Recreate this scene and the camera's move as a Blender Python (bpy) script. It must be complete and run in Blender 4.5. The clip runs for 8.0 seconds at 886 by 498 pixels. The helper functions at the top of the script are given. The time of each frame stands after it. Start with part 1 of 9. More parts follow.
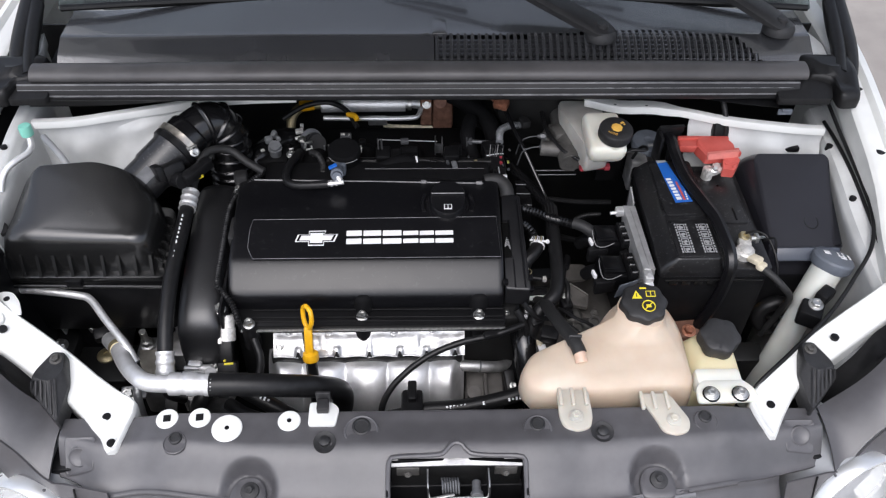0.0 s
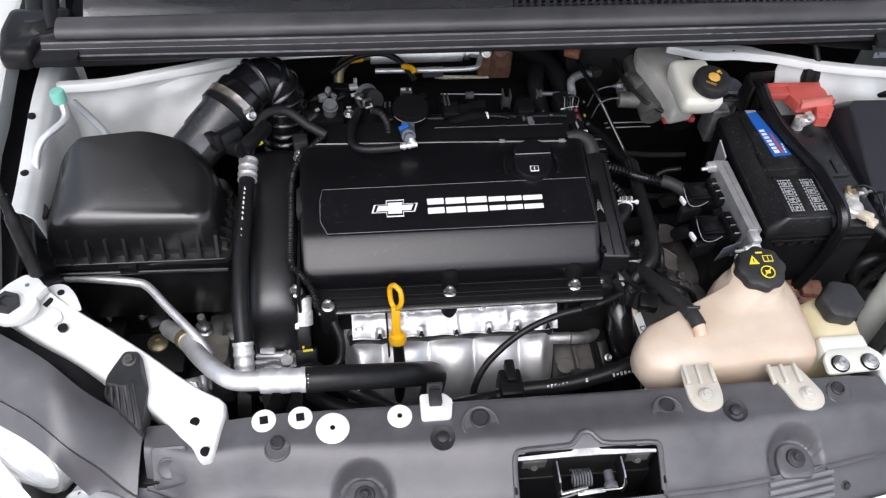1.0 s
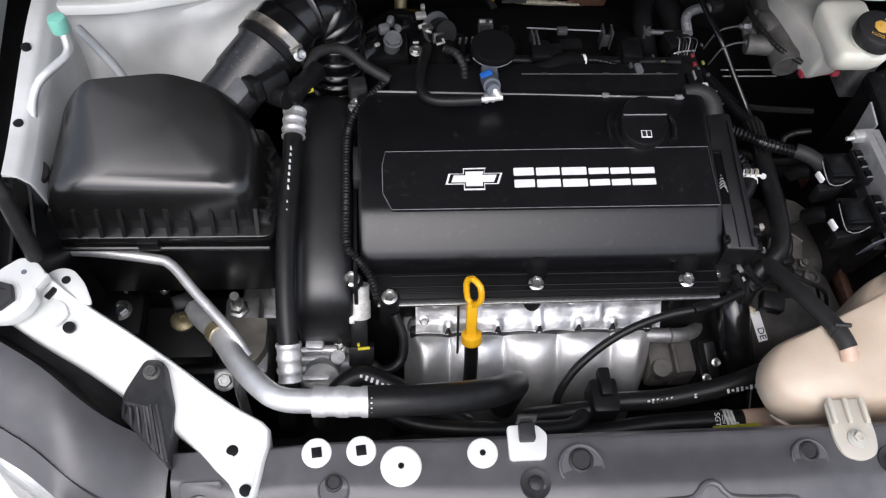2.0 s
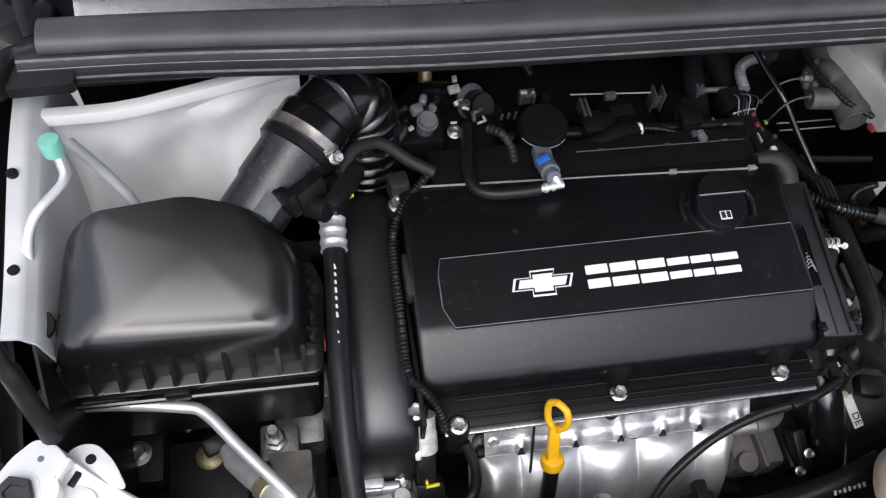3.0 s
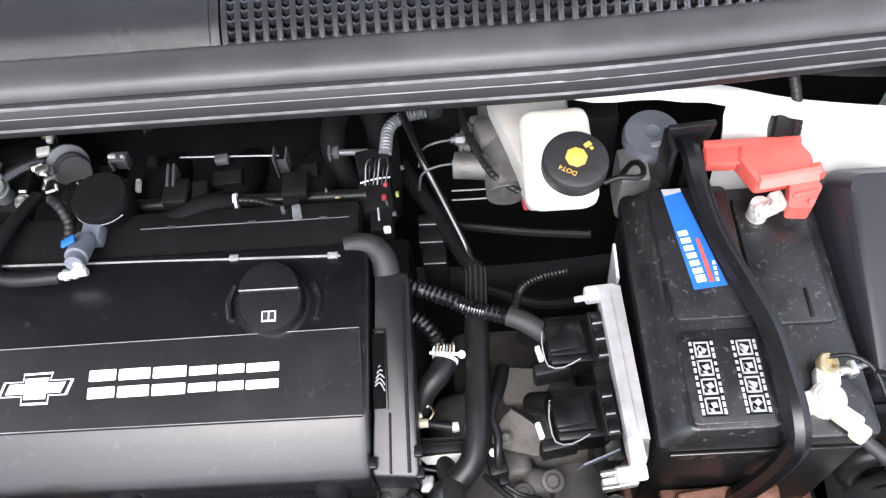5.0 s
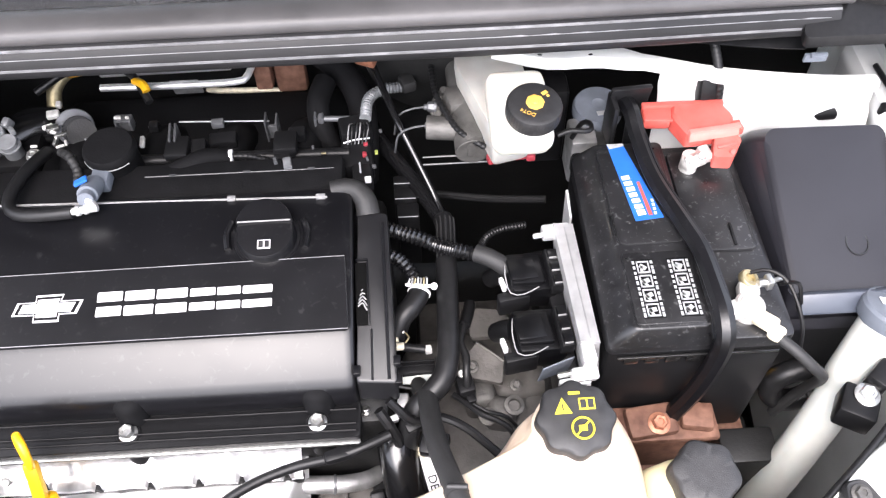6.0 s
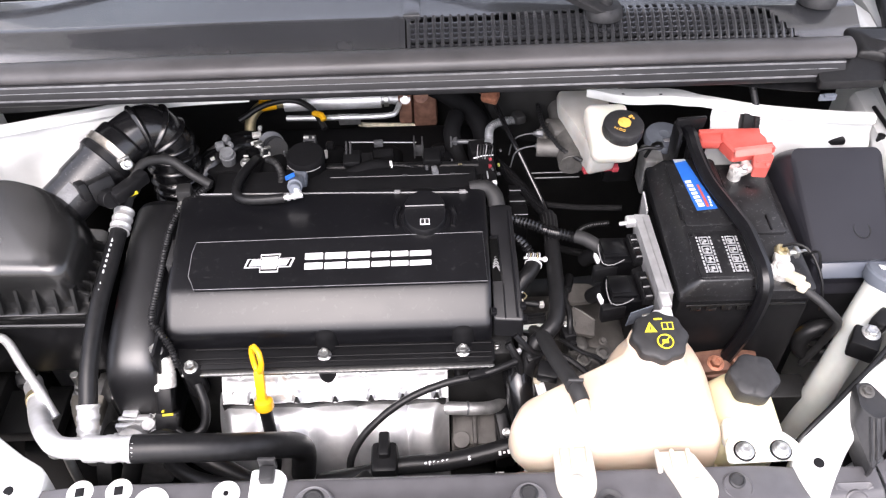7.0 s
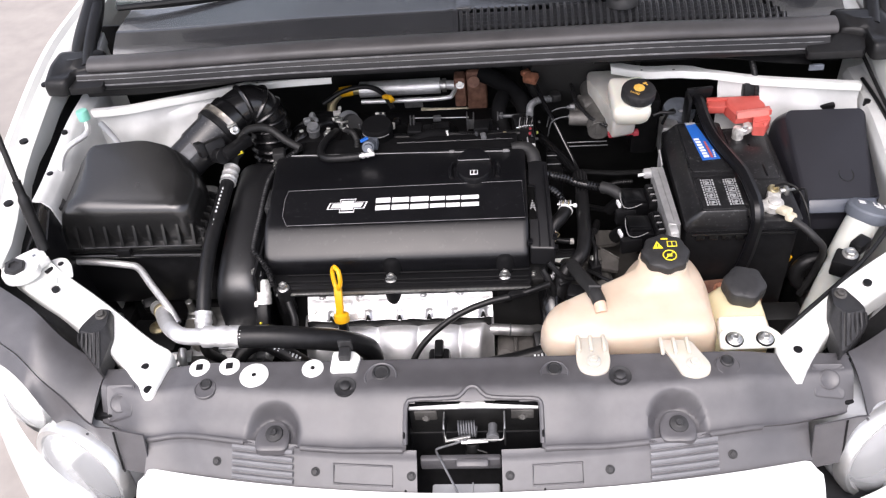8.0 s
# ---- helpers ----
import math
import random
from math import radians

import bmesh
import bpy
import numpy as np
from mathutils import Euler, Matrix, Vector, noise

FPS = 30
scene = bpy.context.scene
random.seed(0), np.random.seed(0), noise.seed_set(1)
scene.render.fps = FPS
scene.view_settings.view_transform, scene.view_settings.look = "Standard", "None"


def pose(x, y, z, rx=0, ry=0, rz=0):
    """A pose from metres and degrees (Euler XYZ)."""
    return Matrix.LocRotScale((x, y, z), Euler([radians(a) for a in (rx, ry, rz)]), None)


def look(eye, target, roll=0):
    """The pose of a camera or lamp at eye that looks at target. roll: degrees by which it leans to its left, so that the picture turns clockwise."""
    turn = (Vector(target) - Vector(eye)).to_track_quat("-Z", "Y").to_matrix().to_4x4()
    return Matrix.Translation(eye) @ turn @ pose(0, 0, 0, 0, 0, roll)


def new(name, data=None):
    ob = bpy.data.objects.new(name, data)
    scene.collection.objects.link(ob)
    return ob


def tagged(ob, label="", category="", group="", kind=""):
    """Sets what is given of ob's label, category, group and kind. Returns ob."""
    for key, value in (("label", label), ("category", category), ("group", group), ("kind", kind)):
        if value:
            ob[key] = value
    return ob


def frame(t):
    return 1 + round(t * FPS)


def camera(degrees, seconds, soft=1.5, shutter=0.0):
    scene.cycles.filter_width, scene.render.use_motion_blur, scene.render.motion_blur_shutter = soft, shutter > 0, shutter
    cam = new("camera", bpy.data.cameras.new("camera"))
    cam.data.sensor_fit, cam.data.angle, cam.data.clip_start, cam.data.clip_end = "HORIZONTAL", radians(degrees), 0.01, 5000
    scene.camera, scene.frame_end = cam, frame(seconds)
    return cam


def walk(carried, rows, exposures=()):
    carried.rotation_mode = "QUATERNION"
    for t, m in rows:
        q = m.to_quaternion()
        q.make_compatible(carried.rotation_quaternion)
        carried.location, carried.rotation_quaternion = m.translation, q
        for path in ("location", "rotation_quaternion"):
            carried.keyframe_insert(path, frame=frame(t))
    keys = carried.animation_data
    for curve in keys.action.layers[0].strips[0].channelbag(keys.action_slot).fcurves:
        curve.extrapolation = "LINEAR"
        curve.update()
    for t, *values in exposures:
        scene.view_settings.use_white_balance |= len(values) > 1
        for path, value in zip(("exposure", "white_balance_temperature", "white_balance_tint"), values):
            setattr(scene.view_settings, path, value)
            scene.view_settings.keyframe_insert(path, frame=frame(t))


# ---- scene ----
cam = camera(56.0, 8.0, 1.25)
PATH = [
    (0, (-0.039, 0.026, 1.803), (0.019, 1.415, 0.365), 1.2),
    (0.5, (-0.174, 0.071, 1.788), (-0.046, 1.428, 0.325), 2.1),
    (1, (-0.252, 0.152, 1.751), (-0.059, 1.415, 0.212), 3.9),
    (1.2, (-0.245, 0.202, 1.723), (-0.055, 1.426, 0.153), 3.4),
    (2.3, (-0.364, 0.446, 1.632), (-0.204, 1.462, -0.084), 7.2),
    (2.5, (-0.392, 0.486, 1.629), (-0.202, 1.496, -0.087), 7.2),
    (3, (-0.424, 0.571, 1.601), (-0.139, 1.591, -0.096), 7.9),
    (3.5, (-0.328, 0.621, 1.593), (-0.067, 1.606, -0.127), 7.2),
    (4, (-0.094, 0.643, 1.585), (0.011, 1.617, -0.159), 2.2),
    (4.5, (0.108, 0.648, 1.55), (0.07, 1.668, -0.17), -5.9),
    (5, (0.201, 0.673, 1.525), (0.107, 1.724, -0.173), -7.8),
    (5.2, (0.231, 0.669, 1.505), (0.13, 1.742, -0.18), -9.2),
    (6.3, (0.114, 0.401, 1.577), (0.182, 1.653, 0.02), 0.1),
    (6.5, (0.072, 0.331, 1.615), (0.125, 1.62, 0.087), 0.2),
    (7, (0.036, 0.207, 1.685), (0.03, 1.574, 0.225), -2.0),
    (7.5, (0.062, 0.072, 1.707), (-0.017, 1.476, 0.284), -2.5),
    (8, (0.067, -0.085, 1.729), (-0.097, 1.375, 0.372), -6.3),
]
walk(cam, [(t, look(eye, target, roll)) for t, eye, target, roll in PATH],
     [(0, 0.06, 6350, 13), (0.5, 0.10, 6350, 13), (1.2, 0.15, 6350, 13), (2.3, 0.0, 6400, 13), (3.0, 0.08, 6350, 13), (3.5, 0.54, 6350, 13), (4.0, 1.24, 6450, 14), (4.5, 1.48, 6450, 14), (5.2, 1.60, 6400, 13), (6.3, 1.82, 6600, 16),
      (6.5, 1.78, 6600, 16), (7.0, 1.30, 6650, 18), (7.5, 0.86, 6650, 18), (8.0, 0.62, 6650, 17)])

# ---- world, sun ----
world = bpy.data.worlds.new("overcast_sky")
scene.world = world
world.use_nodes = True
wn = world.node_tree
sky = wn.nodes.new("ShaderNodeTexSky")
sky.sky_type, sky.sun_disc = "NISHITA", False
sky.sun_elevation, sky.sun_rotation = radians(58), radians(194.5)
sky.air_density, sky.dust_density, sky.ozone_density = 1.0, 3.0, 1.0
cloud = wn.nodes.new("ShaderNodeHueSaturation")
cloud.inputs["Saturation"].default_value = 0.45
back = wn.nodes["Background"]
back.inputs["Strength"].default_value = 0.235
wn.links.new(sky.outputs["Color"], cloud.inputs["Color"])
wn.links.new(cloud.outputs["Color"], back.inputs["Color"])

sun = new("sun", bpy.data.lights.new("sun", "SUN"))
sun.data.energy, sun.data.angle, sun.data.color = 1.3, radians(54), (0.97, 0.98, 1.0)
sun.matrix_world = look((-0.53, -1.115, 4.19), (0, 0.94, 0.8))

# ---- materials ----


def material(name, color, rough=0.5, metal=0.0, vary=0.15, grain=60.0, bump=0.0, fine=600.0, coat=0.0, wear=0.15, tint=None, patch=6.0,
             glass=0.0, soft=0.0, spec=0.5, scuff=0.0, marks=90.0):
    """A surface with colour variation at two scales, uneven gloss and fine relief."""
    m = bpy.data.materials.new(name)
    m.use_nodes = True
    n, l = m.node_tree.nodes, m.node_tree.links
    b = n["Principled BSDF"]
    place = n.new("ShaderNodeTexCoord")
    big, small = n.new("ShaderNodeTexNoise"), n.new("ShaderNodeTexNoise")
    big.inputs["Scale"].default_value, big.inputs["Detail"].default_value = patch, 4
    small.inputs["Scale"].default_value, small.inputs["Detail"].default_value = grain, 5
    for t in (big, small):
        l.new(place.outputs["Object"], t.inputs["Vector"])
    both = n.new("ShaderNodeMath")
    both.operation = "MULTIPLY"
    l.new(big.outputs["Fac"], both.inputs[0])
    l.new(small.outputs["Fac"], both.inputs[1])
    ramp = n.new("ShaderNodeValToRGB")
    c = Vector(color)
    other = Vector(tint) if tint else c * (1 + 2.2 * vary)
    low = c * (1 - vary)
    ramp.color_ramp.elements[0].position, ramp.color_ramp.elements[1].position = 0.1, 0.42
    ramp.color_ramp.elements[0].color = (*[max(0, v) for v in low], 1)
    ramp.color_ramp.elements[1].color = (*[min(1, v) for v in other], 1)
    l.new(both.outputs[0], ramp.inputs["Fac"])
    l.new(ramp.outputs["Color"], b.inputs["Base Color"])
    if scuff:
        # pale scuffs and dust flecks
        fleck, sharp, worn = n.new("ShaderNodeTexNoise"), n.new("ShaderNodeMapRange"), n.new("ShaderNodeMixRGB")
        fleck.inputs["Scale"].default_value, fleck.inputs["Detail"].default_value, fleck.inputs["Distortion"].default_value = marks, 6, 0.8
        l.new(place.outputs["Object"], fleck.inputs["Vector"])
        sharp.inputs["From Min"].default_value, sharp.inputs["From Max"].default_value = 0.60, 0.72
        sharp.inputs["To Max"].default_value = scuff
        l.new(fleck.outputs["Fac"], sharp.inputs["Value"])
        l.new(sharp.outputs["Result"], worn.inputs["Fac"])
        l.new(ramp.outputs["Color"], worn.inputs["Color1"])
        worn.inputs["Color2"].default_value = (0.42, 0.42, 0.42, 1)
        l.new(worn.outputs["Color"], b.inputs["Base Color"])
    span = n.new("ShaderNodeMapRange")
    span.inputs["To Min"].default_value = max(0.02, rough * (1 - wear))
    span.inputs["To Max"].default_value = min(1, rough * (1 + wear) + 0.02)
    l.new(small.outputs["Fac"], span.inputs["Value"])
    l.new(span.outputs["Result"], b.inputs["Roughness"])
    b.inputs["Metallic"].default_value = metal
    b.inputs["Coat Weight"].default_value = coat
    b.inputs["Coat Roughness"].default_value = 0.08
    b.inputs["Specular IOR Level"].default_value = spec
    b.inputs["Transmission Weight"].default_value = glass
    if soft:
        b.inputs["Subsurface Weight"].default_value = soft
        b.inputs["Subsurface Radius"].default_value = (0.03, 0.018, 0.012)
        b.inputs["Subsurface Scale"].default_value = 0.6
    if bump:
        relief, tooth = n.new("ShaderNodeBump"), n.new("ShaderNodeTexNoise")
        tooth.inputs["Scale"].default_value, tooth.inputs["Detail"].default_value = fine, 3
        l.new(place.outputs["Object"], tooth.inputs["Vector"])
        relief.inputs["Strength"].default_value, relief.inputs["Distance"].default_value = bump, 0.001
        l.new(tooth.outputs["Fac"], relief.inputs["Height"])
        l.new(relief.outputs["Normal"], b.inputs["Normal"])
    return m


WHITE = material("white_car_paint", (0.74, 0.75, 0.725), 0.32, vary=0.04, grain=25, coat=0.5, bump=0.03, fine=300)
PRIMER = material("white_inner_paint", (0.62, 0.63, 0.62), 0.42, vary=0.16, grain=18, patch=14, tint=(0.72, 0.73, 0.72), bump=0.05, fine=200)
TRIM = material("grained_black_plastic", (0.070, 0.068, 0.072), 0.38, spec=0.8, vary=0.15, grain=45, bump=0.25, fine=1400)
COWL = material("dark_cowl_plastic", (0.040, 0.041, 0.044), 0.20, spec=1.0, coat=1.0, vary=0.06, grain=12, bump=0.15, fine=1500)
GLOSS = material("satin_black_plastic", (0.004, 0.004, 0.005), 0.32, vary=0.15, grain=30, bump=0.02, fine=900, wear=0.12, spec=0.53, scuff=0.035, marks=140)
SATIN = material("soft_satin_plastic", (0.008, 0.008, 0.009), 0.38, vary=0.2, grain=30, bump=0.03, fine=700, wear=0.15, spec=0.9, scuff=0.03, marks=120)
PLUG = material("black_plug_plastic", (0.003, 0.003, 0.0035), 0.3, vary=0.3, grain=90, bump=0.05, fine=700, spec=0.3)
BATT = material("scuffed_black_plastic", (0.010, 0.010, 0.011), 0.32, vary=0.3, grain=50, bump=0.06, fine=500, spec=0.6, scuff=0.16, marks=230, wear=0.35)
BOX = material("moulded_black_plastic", (0.009, 0.009, 0.009), 0.25, vary=0.12, grain=25, bump=0.02, fine=900, spec=0.9, wear=0.1)
LID = material("worn_lid_plastic", (0.018, 0.018, 0.022), 0.30, vary=0.12, grain=14, bump=0.02, fine=600, spec=0.36, wear=0.12)
# lid plastic with the bluish sheen of its front edge painted in
LIDSHEEN = material("bluish_sheen_plastic", (0.05, 0.058, 0.075), 0.3, vary=0.15, grain=40)
BLACK = material("black_plastic", (0.008, 0.008, 0.0086), 0.34, vary=0.3, grain=90, bump=0.10, fine=900, spec=0.2)
MATTE = material("dull_black_plastic", (0.005, 0.005, 0.0055), 0.5, vary=0.3, grain=90, bump=0.15, fine=700, spec=0.22)
DULL = material("dull_cast_metal", (0.11, 0.106, 0.10), 0.58, metal=0.6, vary=0.35, grain=50, bump=0.5, fine=250)
DARK = material("oily_dark_metal", (0.007, 0.007, 0.007), 0.5, vary=0.4, grain=50, bump=0.3, fine=250)
RUBBER = material("black_rubber", (0.009, 0.009, 0.0095), 0.36, vary=0.3, grain=120, bump=0.12, fine=900, spec=0.3)
GLOSSRUBBER = material("shiny_black_rubber", (0.005, 0.005, 0.0055), 0.2, vary=0.3, grain=60, bump=0.05, fine=500, spec=0.7)
WORNSTEEL = material("brownish_worn_steel", (0.45, 0.42, 0.37), 0.3, metal=0.9, vary=0.4, grain=90, bump=0.1)
# paler than the seal, for its thin lips and the inlay's edge line
LIP = material("pale_lip_rubber", (0.16, 0.16, 0.165), 0.4, vary=0.3, grain=60)
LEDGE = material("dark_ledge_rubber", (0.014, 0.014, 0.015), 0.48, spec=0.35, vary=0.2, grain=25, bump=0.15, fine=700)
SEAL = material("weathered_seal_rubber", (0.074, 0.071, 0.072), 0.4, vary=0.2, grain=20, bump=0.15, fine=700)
GREYHOSE = material("worn_grey_rubber", (0.013, 0.013, 0.0132), 0.6, vary=0.3, grain=90, bump=0.3, fine=500)
ALU = material("drawn_aluminium", (0.80, 0.80, 0.79), 0.46, metal=0.75, vary=0.12, grain=60, bump=0.1, fine=500)
DULLALU = material("dull_aluminium", (0.56, 0.56, 0.56), 0.42, metal=0.7, vary=0.15, grain=60, bump=0.1, fine=500)
CAST = material("cast_aluminium", (0.45, 0.45, 0.45), 0.5, metal=0.9, vary=0.3, grain=60, bump=0.5, fine=350)
FOIL = material("embossed_heat_shield", (0.86, 0.86, 0.86), 0.46, metal=0.92, vary=0.15, grain=40, bump=0.35, fine=180)
STRIPFOIL = material("dented_shield_strip", (0.50, 0.50, 0.50), 0.38, metal=0.9, vary=0.3, grain=70, bump=0.6, fine=120)
DIMGREY = material("dim_grey_plastic", (0.05, 0.051, 0.053), 0.4, vary=0.3, grain=80, bump=0.2, fine=300)
TAN = material("dusty_pale_casting", (0.27, 0.25, 0.215), 0.6, metal=0.2, vary=0.35, grain=45, bump=0.5, fine=220)
CLEARGREY = material("clouded_grey_plastic", (0.13, 0.135, 0.14), 0.3, vary=0.3, grain=80, bump=0.2, fine=300)
STEEL = material("zinc_steel", (0.6, 0.6, 0.58), 0.38, metal=1.0, vary=0.2, grain=200, bump=0.1)
BRASS = material("yellow_zinc", (0.42, 0.36, 0.22), 0.45, metal=0.8, vary=0.2, grain=200)
BOWL = material("satin_lamp_bowl", (0.76, 0.77, 0.75), 0.5, metal=0.1, vary=0.08, grain=40)
RIBGREY = material("pale_rib_plastic", (0.15, 0.152, 0.16), 0.45, vary=0.12, grain=40, bump=0.2, fine=900)
RIMSATIN = material("satin_chrome", (0.80, 0.81, 0.80), 0.32, metal=0.85, vary=0.05)
CHROME = material("chrome", (0.8, 0.8, 0.82), 0.16, metal=1.0, vary=0.03)
AMBER = material("pale_orange_print", (0.72, 0.42, 0.08), 0.5, vary=0.08, grain=60)
GREYCAST = material("grey_rough_casting", (0.11, 0.113, 0.118), 0.42, metal=0.4, vary=0.3, grain=60, bump=0.4, fine=300)
LEAD = material("worn_lead", (0.62, 0.61, 0.58), 0.45, metal=0.5, vary=0.25, grain=150, bump=0.2, fine=300)
TERMINAL = material("cream_terminal", (0.66, 0.60, 0.46), 0.5, metal=0.2, vary=0.2, grain=120, bump=0.2, fine=300)
COPPER = material("copper_terminal", (0.42, 0.18, 0.11), 0.4, metal=0.5, vary=0.3, grain=200)
RUST = material("rusty_brown_steel", (0.16, 0.065, 0.04), 0.65, metal=0.2, vary=0.4, grain=90, tint=(0.3, 0.16, 0.11), bump=0.4, fine=300)
TANK = material("peach_translucent_plastic", (0.54, 0.415, 0.305), 0.36, vary=0.12, grain=14, tint=(0.64, 0.55, 0.45), patch=9, soft=0.35, bump=0.06, fine=250)
PINK = material("pinkish_translucent_plastic", (0.60, 0.43, 0.33), 0.36, vary=0.12, grain=40, soft=0.35)
TAB = material("clear_milky_plastic", (0.56, 0.52, 0.45), 0.4, vary=0.08, grain=30, soft=0.3)
VOID = material("open_shadow_gap", (0.002, 0.002, 0.002), 0.9, vary=0.1, grain=60, spec=0.1)
# black plastic with the shade under the cowl and in wells put into its colour
SHADEBLACK = material("shade_darkened_plastic", (0.0045, 0.0045, 0.005), 0.75, vary=0.3, grain=70, bump=0.3, fine=400, spec=0.12)
STRIP = material("worn_satin_plastic", (0.008, 0.008, 0.009), 0.36, vary=0.3, grain=35, bump=0.08, fine=700, spec=0.55)
EARTH = material("dusty_cast_metal", (0.10, 0.094, 0.088), 0.62, metal=0.4, vary=0.35, grain=40, bump=0.5, fine=220)
CREAM = material("cream_plastic", (0.62, 0.54, 0.32), 0.4, vary=0.08, grain=12, tint=(0.69, 0.62, 0.43), soft=0.3, bump=0.05, fine=300)
MILK = material("milky_white_plastic", (0.76, 0.74, 0.64), 0.4, vary=0.06, grain=12, tint=(0.8, 0.79, 0.72), soft=0.25, bump=0.05, fine=300)
# darker copy of the milky plastic: the cowl's shade is in the colour
SHADEMILK = material("shaded_milky_plastic", (0.46, 0.45, 0.42), 0.4, vary=0.15, grain=25, soft=0.2, bump=0.05, fine=300)
NECK = material("pale_grey_plastic", (0.55, 0.56, 0.52), 0.45, vary=0.1, grain=25, soft=0.15)
CAP = material("black_cap_plastic", (0.018, 0.018, 0.019), 0.5, vary=0.3, grain=150, bump=0.3, fine=1200)
GREYCAP = material("grey_plastic", (0.12, 0.135, 0.16), 0.45, vary=0.15, grain=60)
DEEPRED = material("dull_red_plastic", (0.26, 0.03, 0.04), 0.5, vary=0.2, grain=80)
OLIVE = material("yellow_green_plastic", (0.22, 0.25, 0.06), 0.5, vary=0.2, grain=80)
LIME = material("dirty_yellow_print", (0.36, 0.36, 0.03), 0.5, vary=0.3, grain=140)
YELLOW = material("yellow_plastic", (0.80, 0.42, 0.01), 0.38, vary=0.1, grain=60)
MARK = material("yellow_print", (0.75, 0.62, 0.03), 0.5, vary=0.05)
PRINT = material("white_print", (0.78, 0.78, 0.78), 0.45, vary=0.05)
SILVER = material("silver_print", (0.55, 0.56, 0.57), 0.35, metal=0.4, vary=0.15, grain=300)
RED = material("red_plastic", (0.54, 0.085, 0.065), 0.42, vary=0.12, grain=60, tint=(0.60, 0.12, 0.10))
PINKRED = material("worn_red_plastic", (0.62, 0.19, 0.16), 0.45, vary=0.1, grain=60)
BLUE = material("blue_label", (0.02, 0.13, 0.5), 0.35, vary=0.08)
TEAL = material("teal_cap_plastic", (0.22, 0.58, 0.47), 0.45, vary=0.08)
GREYTEXT = material("hose_print", (0.22, 0.22, 0.22), 0.6, vary=0.2, grain=300)
CONCRETE = material("pale_concrete", (0.30, 0.275, 0.252), 0.85, vary=0.12, grain=9, patch=0.6, bump=0.6, fine=60)
GLASS = material("clear_lens", (0.85, 0.87, 0.88), 0.05, vary=0.0)
GLASS.node_tree.nodes["Principled BSDF"].inputs["Alpha"].default_value = 0.30
SCREEN = material("tinted_glass", (0.35, 0.4, 0.4), 0.03, vary=0.0, glass=0.9)
PANELGREY = material("light_grey_plastic", (0.33, 0.34, 0.35), 0.45, vary=0.1, grain=40)
LINER = material("unseen_dark_lining", (0.025, 0.025, 0.026), 0.9, vary=0.2, grain=60, bump=0.5, fine=300)
DASH = material("charcoal_dashboard", (0.02, 0.02, 0.022), 0.6, vary=0.2, grain=100, bump=0.3)

# ---- shaping ----
ORIGIN = {}


def thing(name, at, label, category, group="", kind=""):
    ob = new(name)
    ob.location, ob.empty_display_size = at, 0.02
    ORIGIN[ob.name] = Vector(at)
    return tagged(ob, label, category, group, kind)


def mesh_of(name, bm, mat, shift, angle=38):
    bmesh.ops.recalc_face_normals(bm, faces=bm.faces)
    bmesh.ops.translate(bm, verts=bm.verts, vec=-shift)
    me = bpy.data.meshes.new(name)
    bm.to_mesh(me)
    bm.free()
    me.materials.append(mat)
    me.shade_smooth()
    me.set_sharp_from_angle(angle=radians(angle))
    return me


def part(name, bm, mat, parent, label="", angle=38):
    """A bmesh in world places, linked as one mesh under a thing or a part."""
    top = parent
    while top.parent:
        top = top.parent
    ob = new(name, mesh_of(name, bm, mat, ORIGIN[top.name], angle))
    ob.parent = parent
    return tagged(ob, label)


def solo(name, bm, mat, label, category, group="", kind="", angle=38):
    """A thing that is one mesh; its origin is at its base."""
    lo = Vector([min(v.co[i] for v in bm.verts) for i in range(3)])
    hi = Vector([max(v.co[i] for v in bm.verts) for i in range(3)])
    at = Vector(((lo.x + hi.x) / 2, (lo.y + hi.y) / 2, lo.z))
    ob = new(name, mesh_of(name, bm, mat, at, angle))
    ob.location = at
    ORIGIN[ob.name] = at
    return tagged(ob, label, category, group, kind)


def add(bm, other, m=None):
    """Joins the second bmesh to the first."""
    if m is not None:
        bmesh.ops.transform(other, matrix=m, verts=other.verts)
    me = bpy.data.meshes.new("join")
    other.to_mesh(me)
    other.free()
    bm.from_mesh(me)
    bpy.data.meshes.remove(me)
    return bm


def joined(*some):
    bm = some[0]
    for other in some[1:]:
        add(bm, other)
    return bm


def box(x0, x1, y0, y1, z0, z1, r=0.003, seg=2, m=None):
    bm = bmesh.new()
    bmesh.ops.create_cube(bm, size=1)
    for v in bm.verts:
        v.co = Vector((x0 + (v.co.x + 0.5) * (x1 - x0), y0 + (v.co.y + 0.5) * (y1 - y0), z0 + (v.co.z + 0.5) * (z1 - z0)))
    r = min(r, 0.45 * min(x1 - x0, y1 - y0, z1 - z0))
    if r > 0:
        bmesh.ops.bevel(bm, geom=bm.edges[:], offset=r, segments=seg, affect="EDGES", profile=0.5)
    if m is not None:
        bmesh.ops.transform(bm, matrix=m, verts=bm.verts)
    return bm


def turned(at, size, rz=0, rx=0, ry=0, r=0.003, seg=2):
    """A rounded block of that size about its centre, turned in degrees."""
    a, b, c = (s / 2 for s in size)
    return box(-a, a, -b, b, -c, c, r, seg, pose(*at, rx, ry, rz))


def frame_on(axis):
    axis = Vector(axis).normalized()
    side = axis.orthogonal().normalized()
    return axis, side, axis.cross(side)


